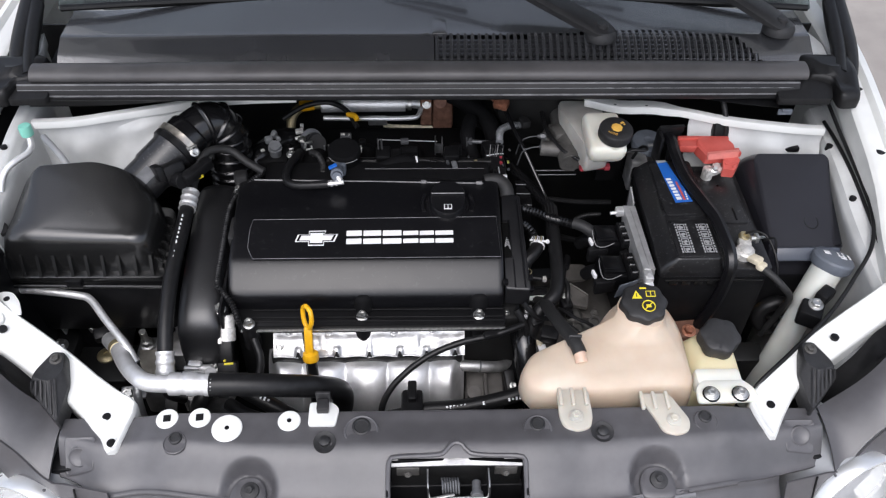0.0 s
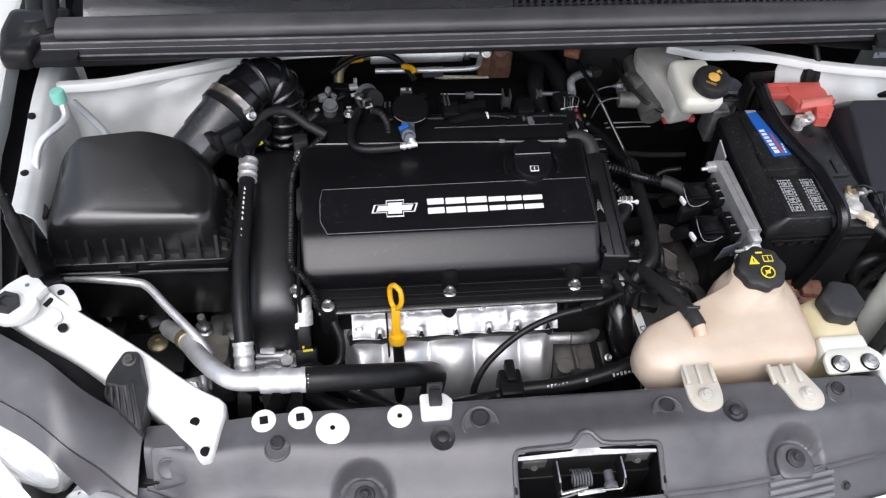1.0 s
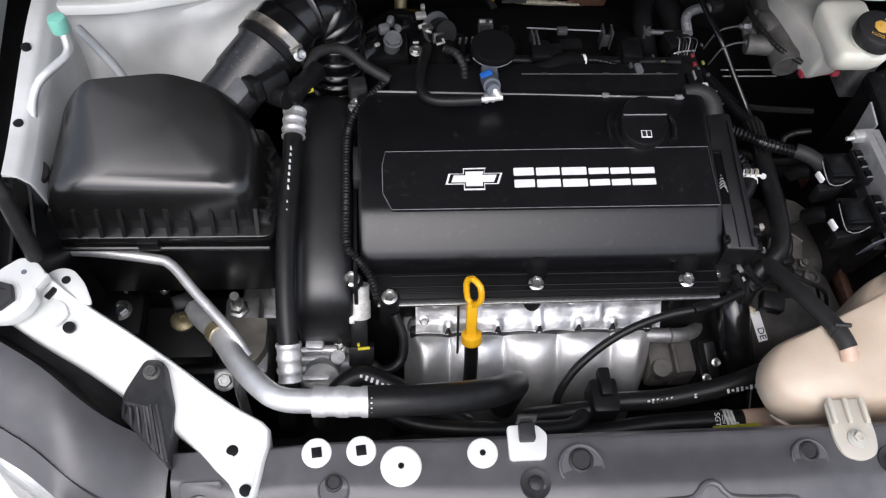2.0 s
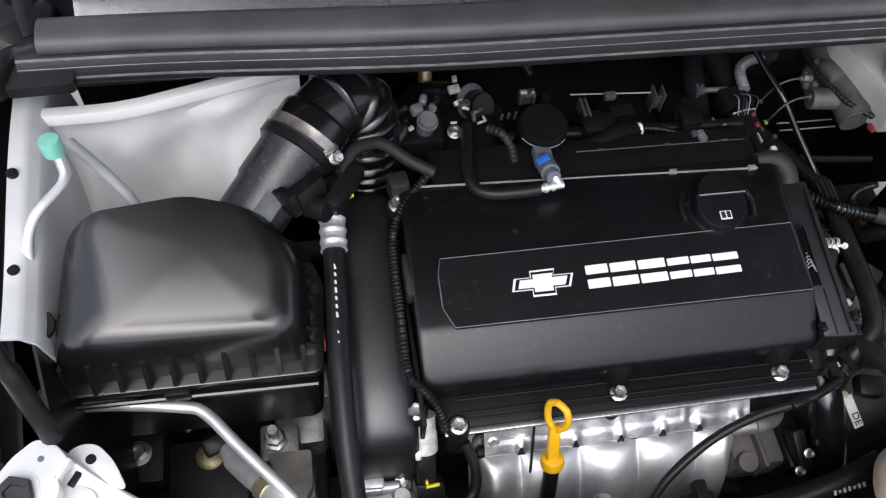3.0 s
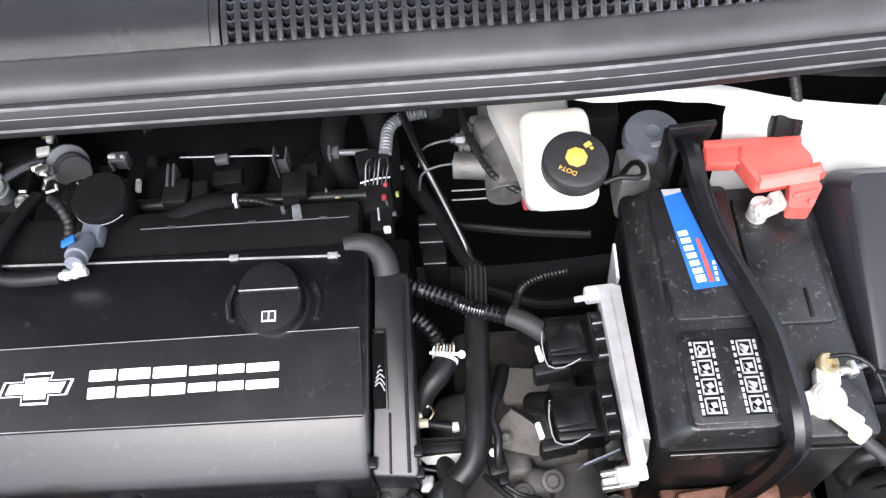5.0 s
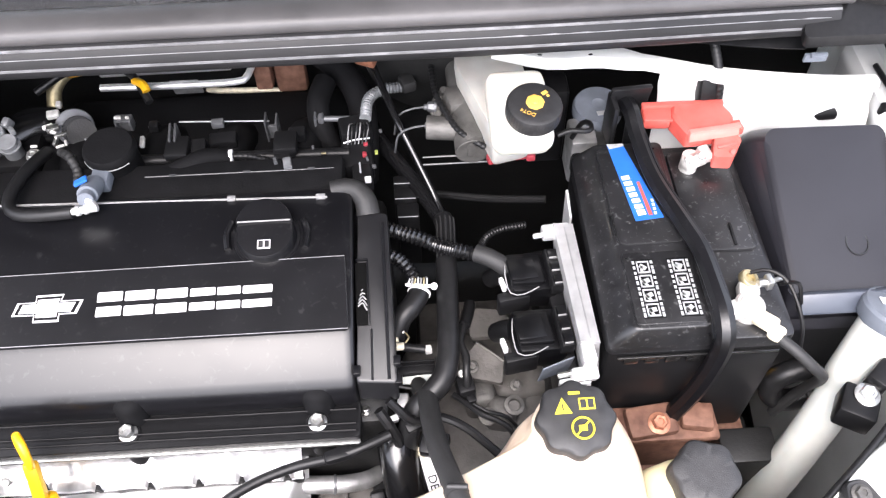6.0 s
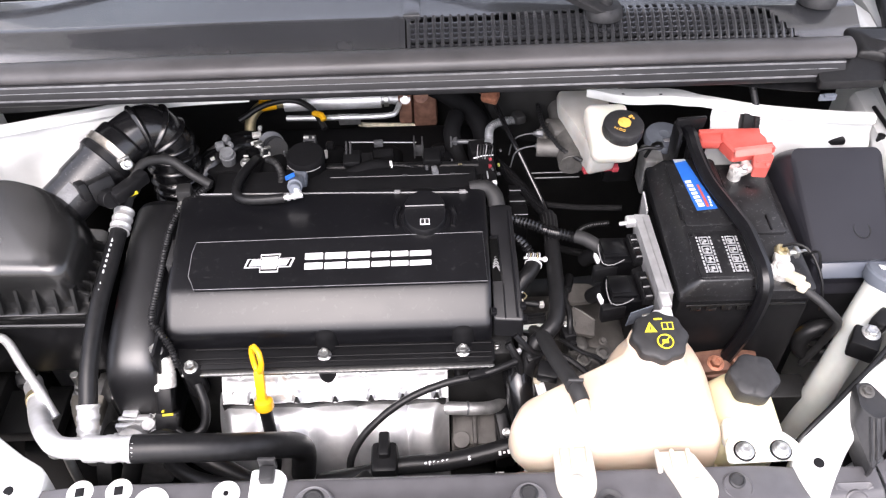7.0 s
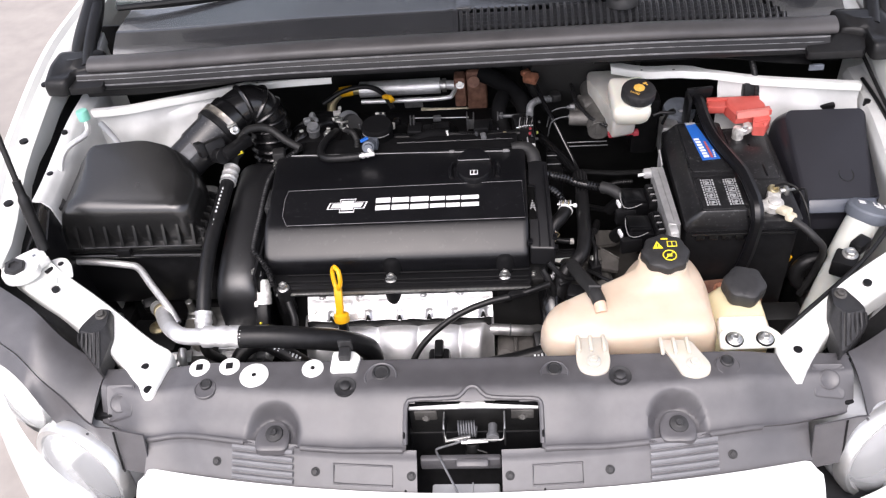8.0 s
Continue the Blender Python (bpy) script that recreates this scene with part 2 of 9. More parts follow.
def loft(rings, caps=True, close=True):
    bm = bmesh.new()
    rows = [[bm.verts.new(p) for p in ring] for ring in rings]
    n = len(rows[0])
    for a, b in zip(rows, rows[1:]):
        for i in range(n if close else n - 1):
            j = (i + 1) % n
            bm.faces.new((a[i], a[j], b[j], b[i]))
    if caps:
        bm.faces.new(rows[0][::-1])
        bm.faces.new(rows[-1])
    return bm


def lathe(at, axis, profile, n=28, caps=True):
    """A turned form: profile of (radius, height along the axis)."""
    a, s, t = frame_on(axis)
    at = Vector(at)
    return loft([[at + a * h + (s * math.cos(k * math.tau / n) + t * math.sin(k * math.tau / n)) * max(r, 1e-5) for k in range(n)] for r, h in profile], caps)


def rod(p, q, r, n=16, chamfer=0.0006):
    p, q = Vector(p), Vector(q)
    d = (q - p).length
    return lathe(p, q - p, [(r - chamfer, 0), (r, chamfer), (r, d - chamfer), (r - chamfer, d)], n)


def smooth_line(points, step=0.006):
    pts = [Vector(p) for p in points]
    if len(pts) < 3:
        k = max(2, int((pts[1] - pts[0]).length / step))
        return [pts[0].lerp(pts[1], i / k) for i in range(k + 1)]
    ext = [pts[0] * 2 - pts[1], *pts, pts[-1] * 2 - pts[-2]]
    out = []
    for a, b, c, d in zip(ext, ext[1:], ext[2:], ext[3:]):
        k = max(2, int((c - b).length / step))
        for i in range(k):
            u = i / k
            out.append(0.5 * ((2 * b) + (c - a) * u + (2 * a - 5 * b + 4 * c - d) * u * u + (3 * b - a - 3 * c + d) * u ** 3))
    return out + [pts[-1]]


def tube(points, r, n=12, step=0.006, ribs=0.0, pitch=0.006, straight=False):
    """A hose, pipe or wire through the points; ribs: the depth of its corrugation."""
    line = [Vector(p) for p in points] if straight else smooth_line(points, pitch / 4 if ribs else step)
    if straight:
        line = [v for v in line]
    way = [(line[min(i + 1, len(line) - 1)] - line[max(i - 1, 0)]).normalized() for i in range(len(line))]
    side = way[0].orthogonal().normalized()
    rings, run = [], 0.0
    for i, (p, w) in enumerate(zip(line, way)):
        side = (side - w * side.dot(w)).normalized()
        up = w.cross(side)
        run += (p - line[i - 1]).length if i else 0
        rad = r(i / (len(line) - 1)) if callable(r) else r
        if ribs:
            rad += ribs * math.cos(run / pitch * math.tau)
        rings.append([p + (side * math.cos(k * math.tau / n) + up * math.sin(k * math.tau / n)) * rad for k in range(n)])
    return loft(rings)


def fillet(points, r, seg=5):
    """The outline with its corners rounded."""
    out = []
    pts = [Vector((*p, 0)) for p in points]
    for a, b, c in zip(pts[-1:] + pts[:-1], pts, pts[1:] + pts[:1]):
        u, v = (a - b), (c - b)
        d = min(r, 0.48 * u.length, 0.48 * v.length)
        p, q = b + u.normalized() * d, b + v.normalized() * d
        for i in range(seg + 1):
            k = i / seg
            out.append((p * (1 - k) ** 2 + b * 2 * k * (1 - k) + q * k * k)[:2])
    return out


def ring_at(outline, z, shrink=0.0, slope=(0, 0), about=None):
    cx = about[0] if about else sum(p[0] for p in outline) / len(outline)
    cy = about[1] if about else sum(p[1] for p in outline) / len(outline)
    out = []
    for x, y in outline:
        d = math.hypot(x - cx, y - cy) or 1
        k = max(0, (d - shrink) / d)
        px, py = cx + (x - cx) * k, cy + (y - cy) * k
        out.append(Vector((px, py, z + slope[0] * (px - cx) + slope[1] * (py - cy))))
    return out


def prism(outline, z0, z1, r=0.0, edge=0.002, slope=(0, 0)):
    """An upright slab over an outline, corners rounded by r and its top and bottom edges by edge."""
    o = fillet(outline, r) if r else outline
    return loft([ring_at(o, z0, edge, slope), ring_at(o, z0 + edge, 0, slope), ring_at(o, z1 - edge, 0, slope), ring_at(o, z1 - 0.3 * edge, 0.3 * edge, slope), ring_at(o, z1, edge, slope)])


def stack(levels, r=0.01, slope=(0, 0)):
    """A moulded form through rounded rectangles: (x0, x1, y0, y1, z, corner radius)."""
    rings = []
    for x0, x1, y0, y1, z, *rr in levels:
        o = fillet([(x0, y0), (x1, y0), (x1, y1), (x0, y1)], rr[0] if rr else r)
        rings.append([Vector((x, y, z + slope[0] * (x - (x0 + x1) / 2) + slope[1] * (y - (y0 + y1) / 2))) for x, y in o])
    return loft(rings)


def sheet(nu, nv, f, thick=0.003, keep=None):
    """A pressed or moulded sheet of that thickness over f(u, v); keep(u, v) leaves holes."""
    bm = bmesh.new()
    top = [[Vector(f(i / nu, j / nv)) for j in range(nv + 1)] for i in range(nu + 1)]
    eps = 1e-3
    low = []
    for i in range(nu + 1):
        low.append([])
        for j in range(nv + 1):
            u, v = i / nu, j / nv
            du = Vector(f(min(1, u + eps), v)) - Vector(f(max(0, u - eps), v))
            dv = Vector(f(u, min(1, v + eps))) - Vector(f(u, max(0, v - eps)))
            low[i].append(top[i][j] - du.cross(dv).normalized() * thick)
    a = [[bm.verts.new(p) for p in row] for row in top]
    b = [[bm.verts.new(p) for p in row] for row in low]
    on = {(i, j) for i in range(nu) for j in range(nv) if keep is None or keep((i + 0.5) / nu, (j + 0.5) / nv)}
    for i, j in on:
        bm.faces.new((a[i][j], a[i + 1][j], a[i + 1][j + 1], a[i][j + 1]))
        bm.faces.new((b[i][j], b[i][j + 1], b[i + 1][j + 1], b[i + 1][j]))
        for (di, dj), (p, q) in {(-1, 0): ((i, j), (i, j + 1)), (1, 0): ((i + 1, j + 1), (i + 1, j)), (0, -1): ((i + 1, j), (i, j)), (0, 1): ((i, j + 1), (i + 1, j + 1))}.items():
            if (i + di, j + dj) not in on:
                bm.faces.new((a[p[0]][p[1]], a[q[0]][q[1]], b[q[0]][q[1]], b[p[0]][p[1]]))
    loose = [v for v in bm.verts if not v.link_faces]
    bmesh.ops.delete(bm, geom=loose, context="VERTS")
    return bm


def ease(x, a, b):
    k = min(1, max(0, (x - a) / (b - a)))
    return k * k * (3 - 2 * k)


def hex_bolt(at, axis=(0, 0, 1), r=0.007, h=0.006, washer=1.45):
    """A flanged hexagon head."""
    a = Vector(axis).normalized()
    bm = lathe(at, a, [(r * washer, 0), (r * washer, 0.0012), (r * 1.15, 0.002)], 20)
    add(bm, lathe(Vector(at) + a * 0.0018, a, [(r, 0), (r, h * 0.85), (r * 0.86, h), (r * 0.5, h * 0.97), (r * 0.45, h * 0.75)], 6))
    return bm



# ---- ground ----
bm = bmesh.new()
bmesh.ops.create_grid(bm, x_segments=2, y_segments=2, size=300)
ground = solo("ground", bm, CONCRETE, "pale weathered concrete yard under the car", "ground", kind="structure")

# ---- the car's body ----
car = thing("car", (0, 1.2, 0), "white compact car with its bonnet propped open", "car")



def rail_form(rows):
    """Front upper rail: a flat-topped box beam with a bead along its inner edge, ending in a rounded foot."""
    rings = []
    for xi, yi, xo, yo, z in rows:
        i, o = Vector((xi, yi, z)), Vector((xo, yo, z))
        w = (o - i).normalized()
        wide = (o - i).length

        def at(d, up):
            return i + w * min(d, wide * 0.5) + Vector((0, 0, up)) if d >= 0 else o + w * max(d, -wide * 0.5) + Vector((0, 0, up))
        rings.append([at(0.003, -0.05), at(0, -0.006), at(0.0008, -0.001), at(0.003, 0.0012), at(0.0060, 0.0008), at(0.0085, -0.0022), at(0.0115, -0.0030),
                      at(-0.0080, -0.0024), at(-0.0035, -0.0032), at(-0.0008, -0.0062), at(-0.0001, -0.014), at(-0.003, -0.05)])
    fine = [smooth_line([ring[k] for ring in rings], 0.012) for k in range(len(rings[0]))]
    count = max(len(f) for f in fine)
    return loft([[f[round(j * (len(f) - 1) / (count - 1))] for f in fine] for j in range(count)])


LEFT_RAIL = [(-0.662, 0.842, -0.704, 0.798, 0.884), (-0.625, 0.812, -0.660, 0.768, 0.874), (-0.570, 0.777, -0.612, 0.740, 0.861), (-0.523, 0.746, -0.566, 0.711, 0.848),
             (-0.487, 0.720, -0.525, 0.683, 0.837), (-0.458, 0.701, -0.497, 0.660, 0.830), (-0.428, 0.680, -0.481, 0.642, 0.8295), (-0.432, 0.648, -0.467, 0.628, 0.8265), (-0.438, 0.616, -0.459, 0.614, 0.8255), (-0.444, 0.6085, -0.453, 0.608, 0.8250)]
RIGHT_RAIL = [(0.662, 0.842, 0.698, 0.814, 0.884), (0.640, 0.828, 0.668, 0.794, 0.880), (0.573, 0.790, 0.606, 0.758, 0.863), (0.535, 0.768, 0.566, 0.735, 0.852),
              (0.499, 0.743, 0.528, 0.711, 0.841), (0.462, 0.714, 0.496, 0.688, 0.831), (0.423, 0.678, 0.474, 0.660, 0.8275), (0.422, 0.648, 0.460, 0.640, 0.8265), (0.430, 0.622, 0.450, 0.624, 0.8255), (0.436, 0.6145, 0.444, 0.615, 0.8250)]
rail = part("front_rail", rail_form(LEFT_RAIL), WHITE, car, "white painted upper front rail with punched holes")
for x, y, z in ((-0.627, 0.778, 0.8712), (-0.464, 0.659, 0.8262), (-0.449, 0.620, 0.8240)):
    hr = 0.0035 if y < 0.62 else 0.006
    part("hole", lathe((x, y, z - 0.003), (0, -0.05, 1), [(hr, 0), (hr, 0.0038), (hr * 0.5, 0.0041)], 18), BLACK, rail, "dark punched hole")
part("ear", prism([(-0.606, 0.800), (-0.619, 0.828), (-0.634, 0.845), (-0.650, 0.846), (-0.662, 0.836), (-0.650, 0.815)], 0.8700, 0.8735, 0.009, 0.001), WHITE, rail)
part("hole", lathe((-0.638, 0.831, 0.8718), (0, 0, 1), [(0.0046, 0), (0.0046, 0.0024), (0.002, 0.0026)], 16), BLACK, rail, "dark punched hole")
bracket = part("bracket", joined(prism([(-0.712, 0.800), (-0.707, 0.784), (-0.693, 0.775), (-0.674, 0.776), (-0.661, 0.786), (-0.654, 0.801), (-0.658, 0.814), (-0.649, 0.826), (-0.661, 0.841), (-0.678, 0.848), (-0.696, 0.834), (-0.709, 0.816)], 0.880, 0.8950, 0.006, 0.0022),
                                 turned((-0.6545, 0.8185, 0.889), (0.004, 0.020, 0.012), -32, r=0.001), lathe((-0.690, 0.801, 0.8945), (0, 0, 1), [(0.0215, -0.002), (0.0205, 0.0010), (0.0180, 0.0014)], 28)), WHITE, rail, "white hinge bracket with a folded tab")
part("weld_pad", prism([(-0.662, 0.786), (-0.640, 0.776), (-0.628, 0.790), (-0.634, 0.804), (-0.652, 0.812)], 0.8690, 0.8748, 0.005, 0.001), WHITE, rail)
part("slot", turned((-0.6480, 0.8160, 0.8765), (0.006, 0.018, 0.004), -32, r=0.001), BLACK, bracket, "dark open fold")
part("hole", lathe((-0.672, 0.829, 0.8932), (0, 0, 1), [(0.0028, 0), (0.0028, 0.0022), (0.001, 0.0024)], 12), GREYCAP, bracket, "small punched hole")
part("nut", joined(lathe((-0.689, 0.800, 0.8955), (0.1, -0.1, 1), [(0.0160, 0), (0.0160, 0.0070), (0.0145, 0.0090), (0.0085, 0.0092), (0.0078, 0.0060), (0.002, 0.0058)], 6)), CAP, bracket, "large black hexagon nut")
rail2 = part("front_rail", rail_form(RIGHT_RAIL), WHITE, car, "white painted upper front rail with punched holes")
for x, y, z in ((0.449, 0.664, 0.8250), (0.562, 0.757, 0.8558)):
    part("hole", lathe((x, y, z - 0.003), (0, -0.05, 1), [(0.006, 0), (0.006, 0.0038), (0.003, 0.0041)], 18), BLACK, rail2, "dark punched hole")

for s in (-1, 1):
    # fender: inner flange with a step, then the outer skin rolling down
    def fender(u, v, s=s):
        y = 0.80 + 1.2 * u
        z0 = 0.905 + 0.095 * ease(u, 0, 0.45)
        inner = 0.746 if s < 0 else 0.692
        prof = [(inner + a, b) for a, b in ((0, -0.045), (0, -0.006), (0.006, -0.002), (0.027, 0.002), (0.034, 0.011), (0.045, 0.009), (0.060, -0.02), (0.084, -0.12), (0.104, -0.30), (0.11, -0.5))]
        k = v * (len(prof) - 1)
        i = min(int(k), len(prof) - 2)
        a, b = prof[i], prof[i + 1]
        w = k - i
        return (s * (a[0] + (b[0] - a[0]) * w - 0.035 * (1 - ease(u, 0.0, 0.2))), y, z0 + a[1] + (b[1] - a[1]) * w)
    wing = part("fender", sheet(24, 27, fender, 0.002), WHITE, car, "white painted front fender with a bolted inner flange")
    for y in (0.93, 1.06, 1.19):
        x = (0.762 if s < 0 else 0.712) - 0.035 * (1 - ease((y - 0.8) / 1.2, 0, 0.2))
        z = 0.907 + 0.095 * ease((y - 0.8) / 1.2, 0, 0.45)
        part("hole", lathe((s * x, y, z - 0.003), (0, 0, 1), [(0.0075, 0), (0.0075, 0.0036), (0.003, 0.004)], 18), BLACK, wing, "dark punched hole")
    # gutter between fender and inner wing
    if s < 0:
        part("gutter", sheet(12, 4, lambda u, v: (-0.712 - 0.036 * v + 0.022 * (1 - ease(u, 0, 0.3)), 0.84 + 0.5 * u, 0.865 + 0.05 * u + 0.03 * (2 * v - 1) ** 2), 0.003), RUBBER, car, "black rubber gutter")
    else:
        part("gutter", tube([(s * (0.667 + 0.02 * math.sin(k / 10 * 2.2)), 0.86 + 0.034 * k, 0.893 + 0.012 * ease(k / 10, 0.2, 1)) for k in range(11)], 0.0032, 8), RUBBER, car, "black rubber gutter bead")

    def apron(u, v, s=s):
        y = (0.930 + 0.320 * u) if s < 0 else (0.83 + 0.42 * u)
        prof = [(0.716, 0.930), (0.702, 0.928), (0.692, 0.916), (0.683, 0.85), (0.662, 0.71), (0.62, 0.46)] if s < 0 else [(0.722, 0.925), (0.700, 0.905), (0.690, 0.890), (0.668, 0.884), (0.662, 0.872), (0.664, 0.84), (0.655, 0.70), (0.62, 0.45)]
        k = v * (len(prof) - 1)
        i = min(int(k), len(prof) - 2)
        w = k - i
        x = prof[i][0] + (prof[i + 1][0] - prof[i][0]) * w
        z = prof[i][1] + (prof[i + 1][1] - prof[i][1]) * w
        return (s * (x - (0.010 if s < 0 else 0.012) * (1 - u) + (0.0 if s < 0 else 0.008) * ease(u, 0.3, 0.8)), y, z + 0.022 * ease(u, 0, 0.7) - 0.010)
    if s < 0:
        part("arch_liner", sheet(10, 14, lambda u, v: (-0.668 + 0.05 * v - 0.02 * u, 0.845 + 0.10 * u, 0.880 + 0.030 * u - 0.45 * v), 0.003), BLACK, car, "black wheel arch liner")
    apr = part("inner_wing", sheet(20, 28, apron, 0.003), PRIMER, car, "white painted inner wing panel")
    for x, y, z in (((0.700, 0.997, 0.923), (0.706, 1.095, 0.939)) if s < 0 else ((0.670, 1.012, 0.890), (0.674, 1.140, 0.896))):
        part("hole", lathe((s * x, y, z), (0, 0, 1), [(0.0055, -0.006), (0.0055, 0.0045), (0.003, 0.005)], 16), BLACK, apr, "dark punched hole")

    if s < 0:
        part("grommet", lathe((-0.688, 0.956, 0.893), (0.75, -0.1, 1), [(0.0165, -0.006), (0.0165, 0.004), (0.0135, 0.0075), (0.0080, 0.0070), (0.002, 0.0050)], 24), CAP, apr, "black round rubber grommet")
    # strut tower and the white flange of the upper dash panel
    if s < 0:
        lip = [(-0.700, 1.176, 0.928), (-0.618, 1.171, 0.936), (-0.563, 1.179, 0.940), (-0.474, 1.203, 0.940), (-0.405, 1.222, 0.941), (-0.347, 1.230, 0.942), (-0.25, 1.235, 0.942)]
    else:
        lip = [(0.662, 1.156, 0.922), (0.592, 1.145, 0.936), (0.494, 1.159, 0.940), (0.434, 1.180, 0.940), (0.371, 1.199, 0.940), (0.310, 1.200, 0.941), (0.252, 1.222, 0.941)]
    line = smooth_line([Vector(p) for p in lip], 0.02)

    def along(u, line=line):
        k = u * (len(line) - 1)
        i = min(int(k), len(line) - 2)
        return line[i].lerp(line[i + 1], k - i)

    def tower(u, v, along=along, s=s):
        p = along((0.62 if s < 0 else 0.53) * u)
        fold = 0.010 * ease(v, 0.10, 0.14) + 0.10 * ease(v, 0.16, 1.0) * (1 - 0.5 * u)
        dent = 0.006 * math.sin(u * 17 + 2) * math.sin(v * 9) * ease(v, 0.0, 0.2) + 0.010 * math.exp(-((u - 0.16) / 0.05) ** 2) * ease(v, 0.15, 0.3)
        return (p.x, p.y + 0.001 - fold - dent, p.z - 0.006 - (0.26 - (0.16 * ease(u, 0.45, 0.75) if s < 0 else 0)) * v)
    if s < 0:
        wall = sheet(40, 24, tower, 0.003)
    else:
        wall = sheet(40, 24, lambda u, v: tower(1 - u, v), 0.003)
    part("strut_tower", wall, PRIMER, car, "dusty white painted strut tower panel")
    form = [(0.010, 0.003), (0.0, 0.0045), (-0.006, 0.0035), (-0.0085, 0.000), (-0.0095, -0.0080), (-0.0070, -0.0085), (-0.0060, -0.001), (0.0, 0.0005), (0.010, -0.001)]
    flange = part("dash_flange", loft([[p + Vector((0, a * (0.75 + 0.5 * (abs(p.x) < 0.40)), b)) for a, b in form] for p in line]), WHITE, car, "white painted flange of the upper dash panel")
    for k in (0.72, 0.86):
        p = along(k)
        part("hole", lathe((p.x, p.y - 0.001, p.z + 0.001), (0, 0, 1), [(0.004, 0), (0.004, 0.0030), (0.002, 0.0032)], 12), BLACK, flange, "dark punched hole")

# firewall, bay floor, front crossmember: dark shells that close the bay
part("firewall", sheet(24, 8, lambda u, v: (-0.72 + 1.44 * u, 1.38 - 0.01 * math.sin(u * 12) * v, 0.995 - 0.65 * v), 0.004), DARK, car, "black insulated firewall")
part("bay_floor", box(-0.66, 0.66, 0.50, 1.40, 0.30, 0.33, 0.004), DARK, car, "dark oily undertray")
part("crossmember", box(-0.60, 0.60, 0.50, 0.545, 0.33, 0.66, 0.004), DARK, car, "black front crossmember")
part("radiator", joined(box(-0.42, 0.36, 0.58, 0.625, 0.36, 0.765, 0.005), box(-0.40, 0.34, 0.625, 0.652, 0.40, 0.74, 0.01)), BLACK, car, "black radiator and fan shroud")
part("tie_bar", box(-0.39, 0.38, 0.618, 0.665, 0.785, 0.802, 0.004), WHITE, car, "white painted radiator tie bar")

# ---- radiator cover ----
cover = thing("radiator_cover", (0, 0.60, 0.78), "grained dark grey plastic radiator cover panel with clips", "engine trim")


STOPS = ((-0.265, 0.560), (0.276, 0.566))


def cover_rear(x):
    return 0.6665 - max(0, abs(x) - 0.415) * 0.02


def cover_front(x):
    return 0.531 + 0.24 * x * x - (0.015 * math.exp(-((x + 0.46) / 0.035) ** 2) if x < 0 else 0.0)


def cover_z(x, y):
    r, f = cover_rear(x), cover_front(x)
    v = (r - y) / (r - f)
    z = 0.829 - 0.038 * ease(v, 0.42, 1.0) - 0.009 * ease(abs(x), 0.36, 0.44)
    z += 0.005 * ease(abs(x - 0.01), 0.18, 0.11) * ease(v, 0.15, 0.45)
    for bx, by in STOPS:
        # arched recess round each bump stop, open to the front
        q = math.hypot((x - bx) / 0.031, max(0, y - by) / 0.030)
        w = ease(q, 1.28, 0.92)
        z += w * (min(z, 0.784 + 0.12 * (y - by + 0.02)) - z)
    return z - 0.010 * ease(v, 0.06, 0.0)


def cover_sheet(u, v):
    x = -0.5225 + 1.0345 * u
    r, f = cover_rear(x), cover_front(x)
    y = r + (f - r) * v
    return (x, y, cover_z(x, y))


def cover_keep(u, v):
    x, y, _ = cover_sheet(u, v)
    return not (-0.081 < x < 0.099 and y < 0.587)


panel = part("panel", sheet(260, 60, lambda u, v: cover_sheet(1 - u, v), 0.003, lambda u, v: cover_keep(1 - u, v)), TRIM, cover, "grained dark grey plastic panel")


def lower_sheet(u, v):
    x = -0.450 + 0.90 * (1 - u)
    f = cover_front(x)
    return (x, f + 0.004 - 0.044 * v, 0.7900 - 0.004 * ease(v, 0.08, 0.2) - 0.036 * v - 0.012 * ease(abs(x), 0.36, 0.44) * (1 - v))


lower = part("lower_panel", sheet(120, 20, lower_sheet, 0.003, lambda u, v: not -0.067 < lower_sheet(u, v)[0] < 0.042), TRIM, cover, "dark grey plastic lower panel with ribbed vents")
for x0, x1 in ((-0.322, -0.236), (0.238, 0.326)):
    for k in range(5):
        v = 0.16 + 0.17 * k
        pts = []
        for i in range(7):
            x = x0 + (x1 - x0) * i / 6
            p = Vector(lower_sheet(1 - (x + 0.45) / 0.9, v))
            pts.append(p + Vector((0, 0, 0.0012)))
        part("rib", tube(pts, 0.0038, 8, 0.02), RIBGREY, lower)
for x in (-0.345, -0.205, -0.075, 0.055, 0.185, 0.345):
    p = Vector(lower_sheet(1 - (x + 0.45) / 0.9, 0.55))
    part("bolt", hex_bolt(p, (0, -0.6, 0.8), 0.0042, 0.003), CAP, lower, "small black bolt")
for x0, x1 in ((-0.18, -0.10), (0.085, 0.15)):
    pts = [Vector(lower_sheet(1 - (x + 0.45) / 0.9, w)) + Vector((0, 0, 0.001)) for x, w in ((x0, 0.35), (x1, 0.35), (x1, 0.8), (x0, 0.8), (x0, 0.35))]
    part("embossed_frame", tube(pts, 0.0014, 6, straight=True), TRIM, lower)


def on_cover(x, y, up=0.0):
    return Vector((x, y, cover_z(x, y) + up))


